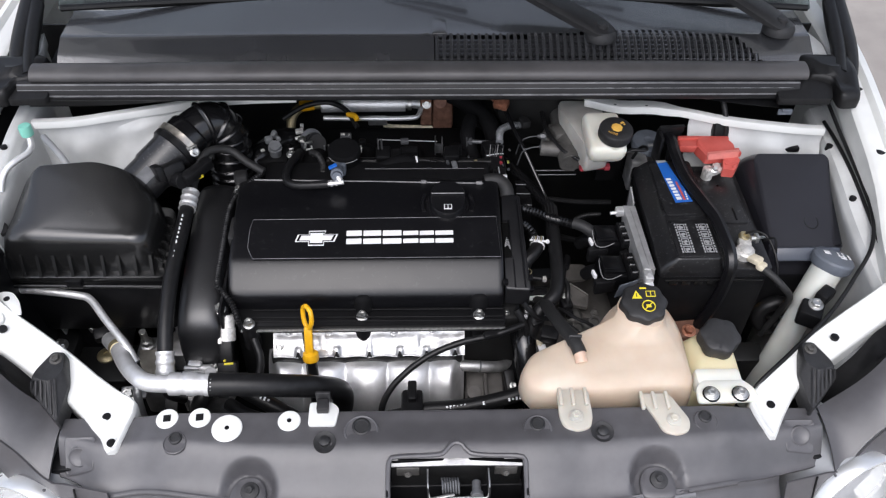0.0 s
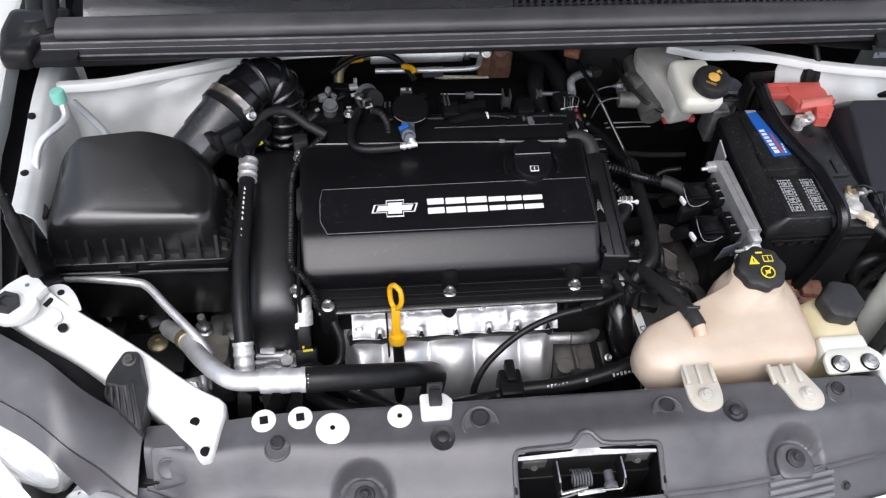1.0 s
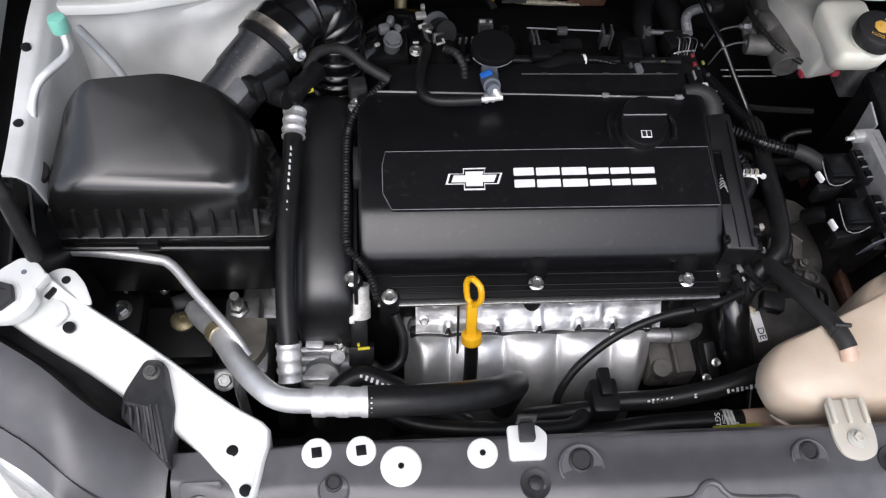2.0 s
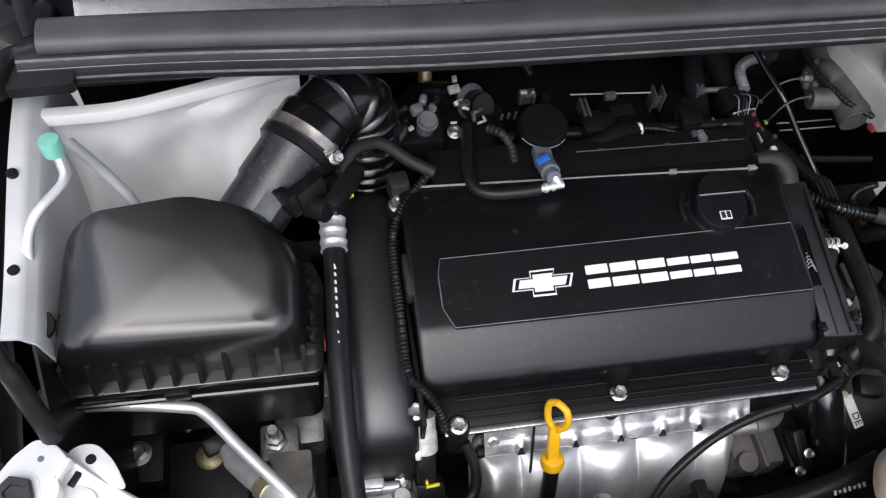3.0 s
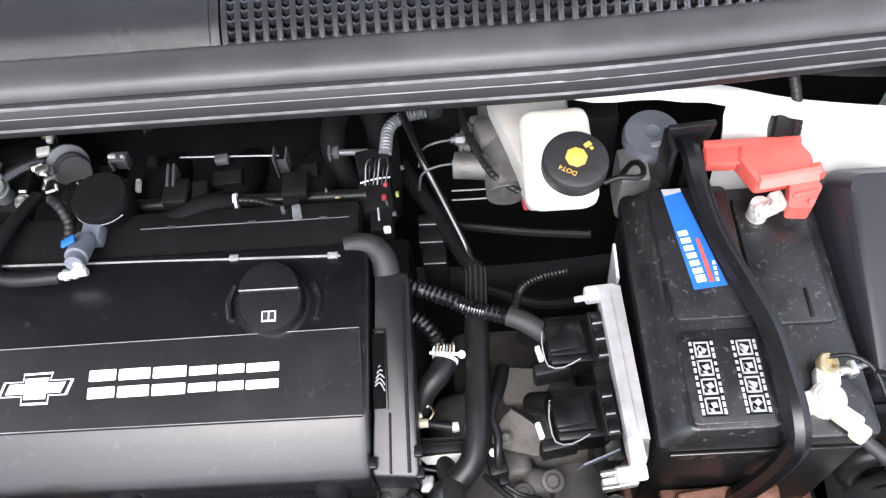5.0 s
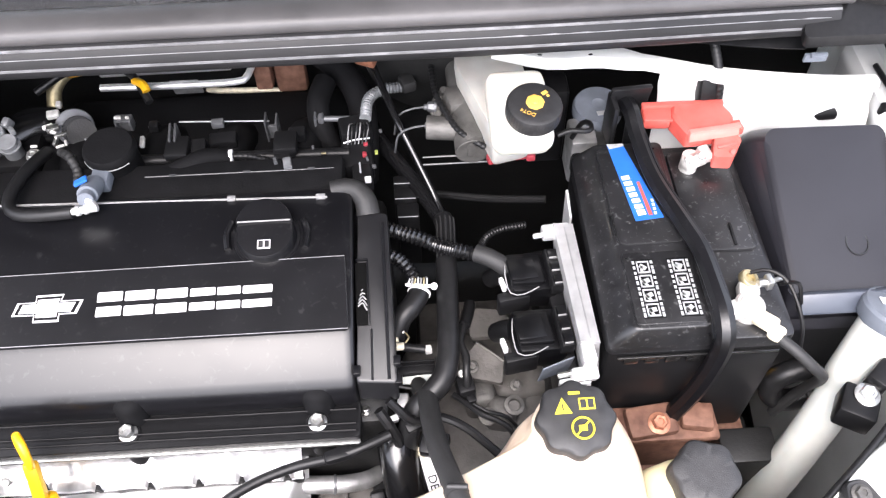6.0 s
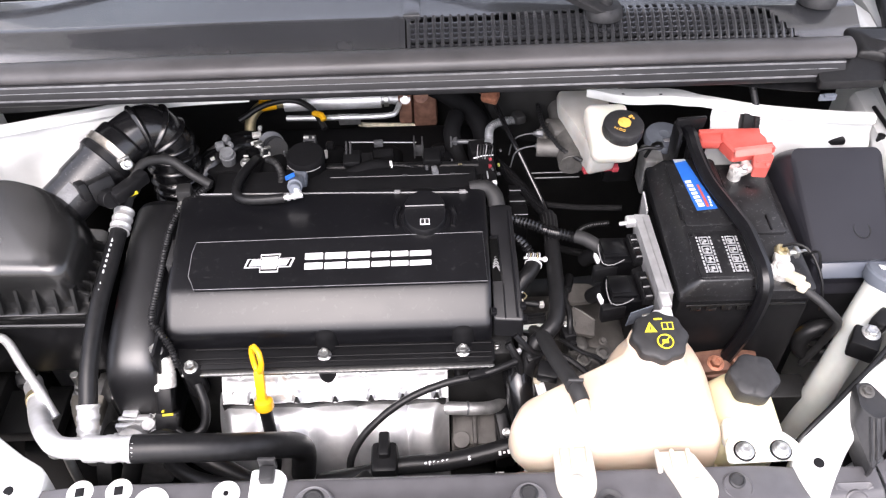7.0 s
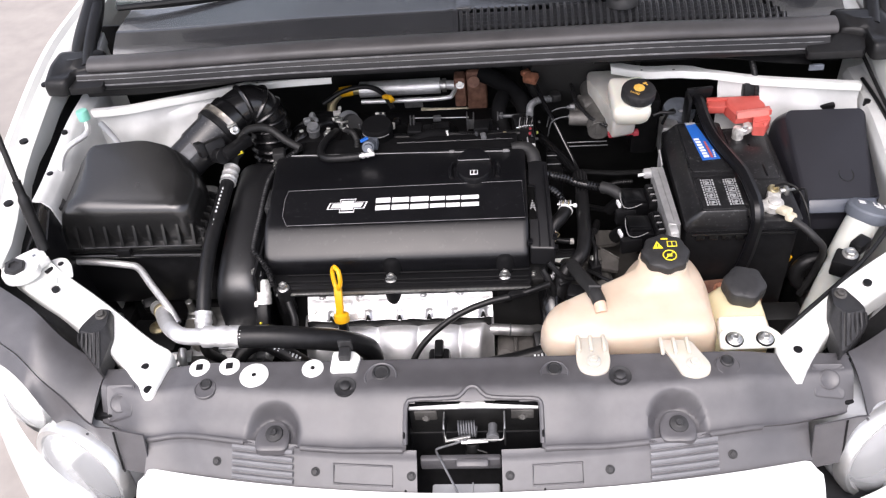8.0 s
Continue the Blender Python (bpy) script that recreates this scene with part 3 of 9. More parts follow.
# dished clips, dimples, rubber stops
for x, y in ((-0.166, 0.613), (0.206, 0.622)):
    part("push_clip", joined(lathe(on_cover(x, y, -0.001), (0, -0.1, 1), [(0.0155, 0), (0.015, 0.003), (0.012, 0.0022), (0.010, 0.0015)], 24),
                             lathe(on_cover(x, y, 0.000), (0, -0.1, 1), [(0.0075, 0), (0.0075, 0.005), (0.006, 0.006)], 8)), CAP, cover, "black push clip with a ribbed head")
for x, y, r in ((-0.118, 0.632, 0.024), (0.119, 0.632, 0.020), (0.350, 0.641, 0.017), (-0.364, 0.620, 0.016)):
    seat = part("clip_seat", lathe(on_cover(x, y - 0.004, -0.002), (0, -0.12, 1), [(r, 0), (r * 0.97, 0.003), (r * 0.90, 0.0036), (r * 0.84, 0.0024)], 30), TRIM, cover)
    part("plug", lathe(on_cover(x, y + 0.002, -0.001), (0, -0.1, 1), [(r * 0.55, 0), (r * 0.53, 0.004), (r * 0.42, 0.0052), (r * 0.36, 0.0034)], 22), CAP, seat, "round black plug")
for x, y in ((-0.494, 0.612), (0.480, 0.622)):
    o = fillet([(x - 0.021, y - 0.018), (x + 0.021, y - 0.018), (x + 0.023, y + 0.020), (x - 0.021, y + 0.020)], 0.005)
    part("plug_pad", loft([[on_cover(px, py, up) for px, py in [(x + (a - x) * k, y + (b - y) * k) for a, b in o]] for up, k in ((-0.003, 1.0), (0.0012, 0.98), (0.0018, 0.92), (0.0006, 0.84), (0.0004, 0.3))]), TRIM, cover, "low square pad")
    part("dimple", lathe(on_cover(x, y, -0.003), (0, -(cover_z(x, y + 0.008) - cover_z(x, y - 0.008)) / 0.016, 1), [(0.014, 0), (0.0135, 0.0034), (0.012, 0.0042), (0.0105, 0.0030), (0.001, 0.0026)], 24), TRIM, cover)
for x, y in STOPS:
    c = on_cover(x, y, 0.006)
    o = fillet([(x - 0.024, y - 0.022), (x + 0.024, y - 0.022), (x + 0.024, y + 0.006), (x + 0.013, y + 0.023), (x - 0.013, y + 0.023), (x - 0.024, y + 0.006)], 0.012)
    stop = part("bump_stop", loft([ring_at(o, c.z - 0.010, 0, (0, 0.12)), ring_at(o, c.z + 0.0005, 0.001, (0, 0.12)), ring_at(o, c.z + 0.0020, 0.003, (0, 0.12)), ring_at(o, c.z + 0.0020, 0.010, (0, 0.12))]), TRIM, cover, "tongue-shaped bump stop seat")
    part("bolt", joined(lathe(c + Vector((0.002, 0.002, 0.002)), (0, -0.25, 1), [(0.0125, 0), (0.0115, 0.003), (0.006, 0.004)], 22), hex_bolt(c + Vector((0.002, 0.002, 0.005)), (0, -0.25, 1), 0.005, 0.004)), CAP, stop, "black bolt")
    part("seat_lip", tube([on_cover(x - 0.034 + 0.068 * k / 8, cover_front(x - 0.034 + 0.068 * k / 8) + 0.001, 0.0005) for k in range(9)], 0.0016, 6), TRIM, cover)
for x0, x1 in ((-0.455, -0.305), (-0.225, -0.085), (0.102, 0.236), (0.316, 0.385)):
    pts = [on_cover(x0 + (x1 - x0) * k / 12, cover_front(x0 + (x1 - x0) * k / 12) + 0.0026, -0.0046) for k in range(13)]
    part("rolled_edge", tube(pts, 0.0050, 12, 0.02), TRIM, panel)
# white painted tie bar showing through round holes
for x, y, r, hole in ((-0.381, 0.653, 0.0150, "square"), (-0.337, 0.653, 0.0150, "square"), (-0.298, 0.636, 0.0205, "round"), (-0.216, 0.646, 0.0155, "round")):
    pad = part("locating_pad", lathe(on_cover(x, y, -0.002), (0, -0.04, 1), [(r, 0), (r, 0.0032), (r * 0.94, 0.0042)], 26), WHITE, cover, "white painted locating pad in a round hole")
    if hole == "square":
        part("hole", turned(on_cover(x, y, 0.0024), (0.010, 0.0105, 0.0012), 6, r=0.0004), BLACK, pad, "square dark hole")
    else:
        part("hole", lathe(on_cover(x, y, 0.002), (0, 0, 1), [(0.0032, 0), (0.003, 0.0008)], 12), BLACK, pad, "small dark hole")
tabp = part("locating_pad", prism([(-0.190, 0.636), (-0.153, 0.636), (-0.149, 0.662), (-0.159, 0.672), (-0.190, 0.672)], 0.8285, 0.8345, 0.005, 0.001), WHITE, cover, "white painted tie bar tab")
part("clip", joined(turned((-0.171, 0.662, 0.840), (0.016, 0.018, 0.012), r=0.002), turned((-0.171, 0.674, 0.845), (0.020, 0.005, 0.020), r=0.0015)), CAP, tabp, "black cable clip")

# ---- bonnet latch in its opening ----
latch = thing("hood_latch", (0.01, 0.56, 0.72), "dark steel bonnet latch with coil springs", "latch")
part("recess", joined(box(-0.0845, -0.0815, 0.545, 0.590, 0.70, 0.808, 0.001), box(0.0985, 0.1015, 0.545, 0.590, 0.70, 0.808, 0.001), box(-0.0845, -0.0815, 0.495, 0.545, 0.70, 0.755, 0.001), box(0.0985, 0.1015, 0.495, 0.545, 0.70, 0.755, 0.001), box(-0.083, 0.100, 0.5895, 0.592, 0.70, 0.818, 0.001), box(-0.083, 0.100, 0.49, 0.592, 0.697, 0.70, 0.001)), BLACK, latch, "black recess behind the grille")
rim = [(-0.082, 0.540), (-0.082, 0.570), (-0.080, 0.586), (-0.070, 0.590), (-0.03, 0.591), (-0.010, 0.593), (0.000, 0.603), (0.008, 0.606), (0.016, 0.603), (0.026, 0.593), (0.05, 0.590), (0.088, 0.589), (0.098, 0.585), (0.099, 0.570), (0.099, 0.540)]
part("rolled_rim", tube([(x, y, cover_z(x, y) + 0.0005) for x, y in rim], 0.0034, 8), TRIM, latch, "rounded rim of the opening")
part("lip", loft([[Vector((x, y + dy, z + dz)) for x, y, z in ((-0.078, 0.586, 0.818), (-0.010, 0.588, 0.820), (0.000, 0.598, 0.826), (0.008, 0.601, 0.828), (0.016, 0.598, 0.826), (0.026, 0.588, 0.820), (0.095, 0.584, 0.818), (0.095, 0.5805, 0.8175), (0.026, 0.582, 0.818), (-0.010, 0.582, 0.818), (-0.078, 0.5815, 0.8175))] for dy, dz in ((0, -0.002), (0, 0))]), CAST, latch, "bright pressed steel lip")
part("backplate", joined(box(-0.078, 0.095, 0.583, 0.586, 0.735, 0.817, 0.001), box(-0.031, -0.029, 0.545, 0.585, 0.785, 0.814, 0.0008), box(0.049, 0.051, 0.545, 0.585, 0.785, 0.814, 0.0008)), DARK, latch, "black steel back plate")
for x in (-0.030, 0.050):
    part("bracket_edge", tube([(x, 0.578, 0.8155), (x, 0.553, 0.8145), (x + (0.002 if x < 0 else -0.002), 0.546, 0.800), (x + (0.010 if x < 0 else -0.010), 0.545, 0.7985), (x + (0.020 if x < 0 else -0.028), 0.545, 0.7985)], 0.0011, 6), STEEL, latch, "bright bracket edge")
part("spring", tube([Vector((-0.012 + 0.024 * k / 70, 0.562 + 0.010 * math.cos(k * 0.62), 0.800 + 0.011 * math.sin(k * 0.62))) for k in range(71)], 0.0013, 6, straight=True), GREYCAST, latch, "coil spring")
part("pivot", joined(rod((0.034, 0.568, 0.80), (0.034, 0.550, 0.80), 0.006, 16), rod((0.034, 0.552, 0.80), (0.034, 0.546, 0.80), 0.0085, 16)), GREYCAST, latch, "round pivot")
part("catch", joined(turned((-0.012, 0.546, 0.801), (0.034, 0.004, 0.003), 8, 0, -6, r=0.001), turned((0.010, 0.545, 0.796), (0.036, 0.006, 0.003), 6, 20, 4, r=0.001)), STEEL, latch, "worn steel catch")
part("wire", tube([(0.000, 0.545, 0.800), (-0.015, 0.543, 0.795), (-0.032, 0.541, 0.790), (-0.041, 0.540, 0.786), (-0.041, 0.539, 0.779), (-0.035, 0.527, 0.779), (-0.023, 0.508, 0.766), (-0.014, 0.494, 0.754), (-0.013, 0.489, 0.744), (-0.017, 0.484, 0.733)], 0.0016, 8), GREYCAST, latch, "bent steel release wire")
for x in (-0.056, 0.074):
    part("bolt", joined(hex_bolt((x, 0.582, 0.800), (0, -1, 0.5), 0.0045, 0.004), turned((x, 0.5825, 0.804), (0.030, 0.004, 0.018), r=0.001)), DULL, latch, "dull bolt on a dark plate")
part("plunger", joined(rod((0.006, 0.556, 0.778), (0.006, 0.550, 0.758), 0.0085, 18), rod((0.006, 0.552, 0.762), (0.006, 0.549, 0.754), 0.0105, 18), rod((0.012, 0.548, 0.772), (0.026, 0.544, 0.770), 0.0012, 6)), DARK, latch, "dark plunger below the catch")
part("cross_bar", joined(box(-0.064, 0.044, 0.530, 0.540, 0.752, 0.775, 0.003), turned((0.006, 0.527, 0.772), (0.044, 0.012, 0.012), 0, 20, r=0.004)), TRIM, latch, "grey plastic cross bar")
part("opening_floor", joined(box(-0.050, 0.041, 0.488, 0.520, 0.712, 0.735, 0.003), box(0.004, 0.0055, 0.486, 0.520, 0.716, 0.7375, 0.0005)), PANELGREY, latch, "light grey plate in the grille opening")

# ---- bumper ----
part("bumper", sheet(120, 14, lambda u, v: (0.46 - 0.92 * u, 0.492 + 0.22 * (0.46 - 0.92 * u) ** 2 - 0.10 * math.sin(v * 1.57) - 0.016 * ease(abs(0.46 - 0.92 * u), 0.435, 0.46) ** 2, 0.757 - 0.012 * ease(v, 0, 0.2) - 0.20 * (1 - math.cos(v * 1.57)) - 0.014 * ease(abs(0.46 - 0.92 * u), 0.435, 0.46) ** 2), 0.003), WHITE, car, "white painted front bumper edge")

# ---- headlights and their black surrounds ----


def headlight(s, inner):
    if inner:
        c, r, a = Vector((s * 0.566, 0.571 + 0.006 * (s > 0), 0.706 + 0.018 * (s > 0))), 0.080, Vector((s * 0.39, -0.91, 0.14))
    else:
        c, r, a = Vector((s * 0.700, 0.690, 0.757)), 0.084, Vector((s * 0.55, -0.82, 0.14))
    a.normalize()
    lamp = thing("headlight", c - a * 0.07, "round headlight with a chrome rim and clear lens", "headlight", "round headlights")
    part("housing", lathe(c, a, [(r * 0.7, -0.125), (r * 1.0, -0.11), (r * 1.03, -0.03), (r * 1.05, -0.004), (r * 1.02, 0.002)], 44, False), PANELGREY, lamp, "light grey plastic housing")
    part("rim", lathe(c, a, [(r * 1.06, -0.008), (r * 1.07, 0.006), (r * 1.02, 0.0125), (r * 0.93, 0.011), (r * 0.88, 0.0)], 48, False), RIMSATIN, lamp, "chrome rim")
    part("reflector", lathe(c, a, [(r * 0.15, -0.055), (r * 0.5, -0.045), (r * 0.78, -0.022), (r * 0.93, 0.004)], 40, False), BOWL, lamp, "silvered reflector bowl")
    for k in range(20):
        w = k * math.tau / 20
        e1 = Vector((0, 0, 1)).cross(a).normalized()
        e2 = a.cross(e1)
        d = e1 * math.cos(w) + e2 * math.sin(w)
        part("flute", rod(c + d * r * 0.42 - a * 0.046, c + d * r * 0.90 - a * 0.002, 0.0014, 6), BOWL, lamp)
    part("inner_bezel", lathe(c, a, [(r * 0.40, -0.050), (r * 0.40, -0.030), (r * 0.36, -0.026), (r * 0.33, -0.032)], 32, False), CHROME, lamp, "bright inner bezel")
    part("bulb", lathe(c, a, [(0.014, -0.055), (0.014, -0.028), (0.009, -0.018), (0.002, -0.014)], 18), CAST, lamp, "lamp bulb shield")
    lens = part("lens", lathe(c, a, [(r * 0.93, 0.006), (r * 0.86, 0.016), (r * 0.65, 0.026), (r * 0.35, 0.032), (0.001, 0.034)], 44, False), GLASS, lamp, "clear domed lens")
    lens.visible_shadow = False
    for k in range(3):
        w = 0.35 + 0.9 * k
        side = Vector((0, 0, 1)).cross(a).normalized()
        up = a.cross(side)
        q = c + (side * math.cos(w) + up * math.sin(w)) * r * 1.03
        part("clip", turned(q - a * 0.003, (0.006, 0.005, 0.006), r=0.0015), TRIM, lamp)
    return lamp


def panel_rear(x):
    """Rear edge of the panel over the headlights: its y and z at the distance x from the middle."""
    y = 0.664 + 0.56 * (x - 0.52) - 0.012 * math.sin(ease(x, 0.52, 0.66) * 3.1) + 0.05 * max(0, x - 0.66)
    return y, 0.8175 + 0.062 * ease(x, 0.525, 0.625) + 0.10 * max(0, x - 0.60)


for s in (-1, 1):
    for inner in (True, False):
        headlight(s, inner)
    tag = "dark grey plastic cover over the headlight with a seam"
    surround = thing("headlight_surround", (s * 0.6, 0.68, 0.70), tag, "car trim", "headlight surrounds")

    def shelf(u, v, s=s):
        # from the seam beside the radiator cover back and up along the rail
        x = (0.5255 if s < 0 else 0.5150) + 0.004 * v + 0.25 * u
        y, z = panel_rear(x)
        return (s * x, y - (0.086 - 0.014 * ease(x, 0.53, 0.58)) * v, z - 0.024 * v ** 1.6 + 0.003 * math.sin(v * 3.1))
    part("top_panel", sheet(26, 14, shelf, 0.003), TRIM, surround, "grained dark grey plastic top panel")

    def brow(u, v, s=s):
        # the cheek between the cover's edge and the lamp housings
        x = 0.448 + 0.32 * u
        y, z = panel_rear(max(x, 0.52))
        y += -0.088 + 0.014 * ease(x, 0.53, 0.58) - 0.22 * max(0, 0.510 - x)
        drop = 0.060 + 0.6 * max(0, z - 0.8175)
        return (s * x, y - 0.024 * v, z - 0.022 - (drop + (0.012 - drop) * ease(x, 0.565, 0.615)) * v)
    part("brow", sheet(48, 10, brow, 0.003), TRIM, surround, "dark grey plastic brow above the lamps")
    part("cheek_seam", tube([(s * 0.492, 0.568, 0.796), (s * 0.4915, 0.557, 0.767), (s * 0.490, 0.546, 0.738)], 0.0016, 6), BLACK, surround, "dark seam")
    part("lower_skin", sheet(24, 16, lambda u, v, s=s: (s * (0.452 + 0.375 * u + 0.025 * math.sin(v * 1.57) * u), 0.500 + 0.04 * u + 0.27 * u ** 2 - 0.075 * math.sin(v * 1.57), 0.690 + 0.03 * u - 0.42 * (1 - math.cos(v * 1.57))), 0.003), WHITE, surround, "white painted bumper corner")
    part("lamp_bed", sheet(16, 6, lambda u, v, s=s: (s * (0.46 + 0.36 * u), 0.60 + 0.32 * u - 0.14 * v, 0.70 + 0.03 * u - 0.045 * v), 0.003), BLACK, surround, "black shell behind the lamps")
    part("gap_fill", sheet(16, 6, lambda u, v, s=s: (s * (0.495 + 0.26 * u), panel_rear(0.495 + 0.26 * u)[0] - 0.004 + 0.055 * v, panel_rear(0.495 + 0.26 * u)[1] - 0.006 - 0.034 * ease(v, 0, 0.25)), 0.003), BLACK, surround, "black inner channel beside the rail")
    part("seam_bed", box(min(s * 0.500, s * 0.535), max(s * 0.500, s * 0.535), 0.600, 0.672, 0.772, 0.790, 0.002), BLACK, surround, "dark seam")

# ---- black clips on the rails ----


def rail_clip(s, at):
    x, y, z = at
    clip = thing("rail_clip", (x, y, z - 0.03), "black ribbed plastic clip bolted on the white rail", "clip", "rail clips")
    top = fillet([(-0.008, 0.022), (0.010, 0.024), (0.026, -0.010), (0.027, -0.022), (0.000, -0.030), (-0.014, -0.012)], 0.006)
    low = fillet([(-0.009, 0.023), (0.011, 0.025), (0.028, -0.010), (0.030, -0.030), (-0.018, -0.078), (-0.020, -0.020)], 0.006)
    flip = -1 if s < 0 else 1
    rings = [[Vector((x + flip * px, y + py, z + dz - slope * min(0, py + 0.02) * -1)) for px, py in o] for o, dz, slope in ((low, -0.050, 0.1), (low, -0.016, 0.1), (top, -0.002, 0), ([(p[0] * 0.92, p[1] * 0.92) for p in top], 0.0, 0), ([(p[0] * 0.75, p[1] * 0.75) for p in top], -0.001, 0))]
    part("body", loft(rings), CAP, clip)
    for k in range(6):
        q = k / 5
        a = Vector((x + flip * (-0.006 + 0.030 * q), y - 0.024 - 0.002 * q, z - 0.001))
        b = Vector((x + flip * (-0.018 + 0.046 * q), y - 0.076 + 0.046 * q, z - 0.018))
        part("rib", tube([a, a.lerp(b, 0.5) + Vector((0, 0, 0.001)), b, b - Vector((0, 0, 0.02))], 0.0020, 6, 0.02), CAP, clip)
    part("bolt", hex_bolt((x + flip * 0.002, y + 0.010, z - 0.001), (0, -0.1, 1), 0.006, 0.005), DULL, clip, "dull steel bolt")
    return clip


rail_clip(-1, (-0.541, 0.722, 0.860))
rail_clip(1, (0.517, 0.726, 0.856))

# ---- cowl, seal, wipers, windscreen ----
def sweep(x):
    """How far the cowl curves back and down towards the car's sides."""
    return ease(abs(x), 0.25, 0.62)


def cowl_z(y, x=0.0):
    """The panel slopes up from the seal, rounds over and runs level to the glass."""
    s = y - 1.165 - 0.030 * sweep(x)
    a = min(s, 0.066)
    return -0.022 * sweep(x) + 1.003 + 0.75 * a - 18 * max(0, a - 0.045) ** 2 + 0.010 * ease(s, 0.055, 0.085) - 0.01 * max(0, s - 0.08)


def cowl_sheet(u, v):
    x = -0.64 + 1.28 * u
    y = 1.165 + 0.030 * sweep(x) + (0.210 - 0.030 * sweep(x)) * v
    return (x, y, cowl_z(y, x) - 0.010 * ease(v, 0.93, 1.0))


def grille_back(x):
    """The grille's rear edge: it bulges, then runs off slantwise at its end."""
    return 1.243 + 0.022 * ease(x, 0.10, 0.45) - 0.040 * ease(x, 0.495, 0.56)


def in_grille(x, y):
    return -0.012 < x < 0.555 and 1.184 + 0.030 * sweep(x) < y < grille_back(x) + 0.004


cowl = part("cowl_panel", sheet(120, 60, cowl_sheet, 0.003, lambda u, v: not in_grille(*cowl_sheet(u, v)[:2])), COWL, car, "smooth dark grey plastic cowl panel with an air grille")
part("grille_bed", sheet(24, 12, lambda u, v: (-0.02 + 0.60 * u, 1.176 + 0.110 * v, cowl_z(1.176 + 0.110 * v, -0.02 + 0.60 * u) - 0.014), 0.003), BLACK, cowl, "dark screen under the grille")
part("seam", sheet(1, 20, lambda u, v: (-0.027 + 0.008 * u, 1.168 + 0.135 * v, cowl_z(1.168 + 0.135 * v) + 0.002), 0.004), COWL, cowl)
part("boss", prism([(-0.014, 1.245), (0.012, 1.245), (0.012, 1.295), (-0.014, 1.295)], 1.046, 1.0575, 0.004), COWL, cowl)


def slat_form(x, w, depth):
    rings = []
    y0, y1 = 1.180 + 0.030 * sweep(x), grille_back(x) + 0.005
    for k in range(8):
        y = y0 + (y1 - y0) * k / 7
        z = cowl_z(y, x) + 0.0008
        rings.append([Vector((x - w, y, z - depth)), Vector((x + w, y, z - depth)), Vector((x + w, y, z - 0.0008)), Vector((x + w * 0.6, y, z)), Vector((x - w * 0.6, y, z)), Vector((x - w, y, z - 0.0008))])
    return loft(rings)


for k in range(48):
    part("slat", slat_form(-0.006 + 0.01185 * k, 0.0026, 0.012), COWL, cowl)
bm = bmesh.new()
for k in range(47):
    for row in range(12):
        x = -0.006 + 0.01185 * k + 0.0059
        y = 1.184 + 0.030 * sweep(x) + 0.0075 * row
        if y > grille_back(x):
            break
        for q in (-1, 1):
            add(bm, box(-0.0036, 0.0036, -0.0009, 0.0009, -0.003, 0.003, 0, m=pose(-0.006 + 0.01185 * k + 0.0059 + q * 0.0024, y, cowl_z(y, x) - 0.0035, 0, 0, q * 42)))
tagged(part("chevron_mesh", bm, COWL, cowl, "fine chevron mesh between the slats"), kind="stuff")

seal = thing("cowl_seal", (0, 1.13, 1.0), "weathered dark rubber bonnet seal along the cowl", "seal")


def seal_y(x):
    return 1.126 + 0.042 * sweep(x)


def seal_part(name, profile, label, x0=-0.690, x1=0.615):
    """A strip of constant section along the cowl; profile: (back, up) from the seal's lower lip."""
    n = 40
    rings = []
    for i in range(n + 1):
        x = x0 + (x1 - x0) * i / n
        rings.append([Vector((x, seal_y(x) + a, 1.018 - 0.030 * sweep(x) + b)) for a, b in profile])
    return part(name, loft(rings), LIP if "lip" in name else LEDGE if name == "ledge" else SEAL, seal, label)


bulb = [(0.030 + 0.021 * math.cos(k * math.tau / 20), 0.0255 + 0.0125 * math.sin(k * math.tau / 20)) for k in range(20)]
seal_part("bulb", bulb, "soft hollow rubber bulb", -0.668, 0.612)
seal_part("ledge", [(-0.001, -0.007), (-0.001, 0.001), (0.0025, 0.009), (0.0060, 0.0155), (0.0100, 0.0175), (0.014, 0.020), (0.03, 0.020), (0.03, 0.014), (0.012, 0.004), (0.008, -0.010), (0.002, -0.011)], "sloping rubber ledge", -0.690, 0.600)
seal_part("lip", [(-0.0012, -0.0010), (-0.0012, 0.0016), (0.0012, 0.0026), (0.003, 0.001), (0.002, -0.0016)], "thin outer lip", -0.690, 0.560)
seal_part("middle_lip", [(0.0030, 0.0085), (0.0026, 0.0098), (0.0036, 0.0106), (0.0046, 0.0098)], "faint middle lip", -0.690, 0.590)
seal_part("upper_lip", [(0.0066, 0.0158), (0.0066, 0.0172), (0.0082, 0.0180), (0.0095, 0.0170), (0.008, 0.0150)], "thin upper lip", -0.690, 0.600)
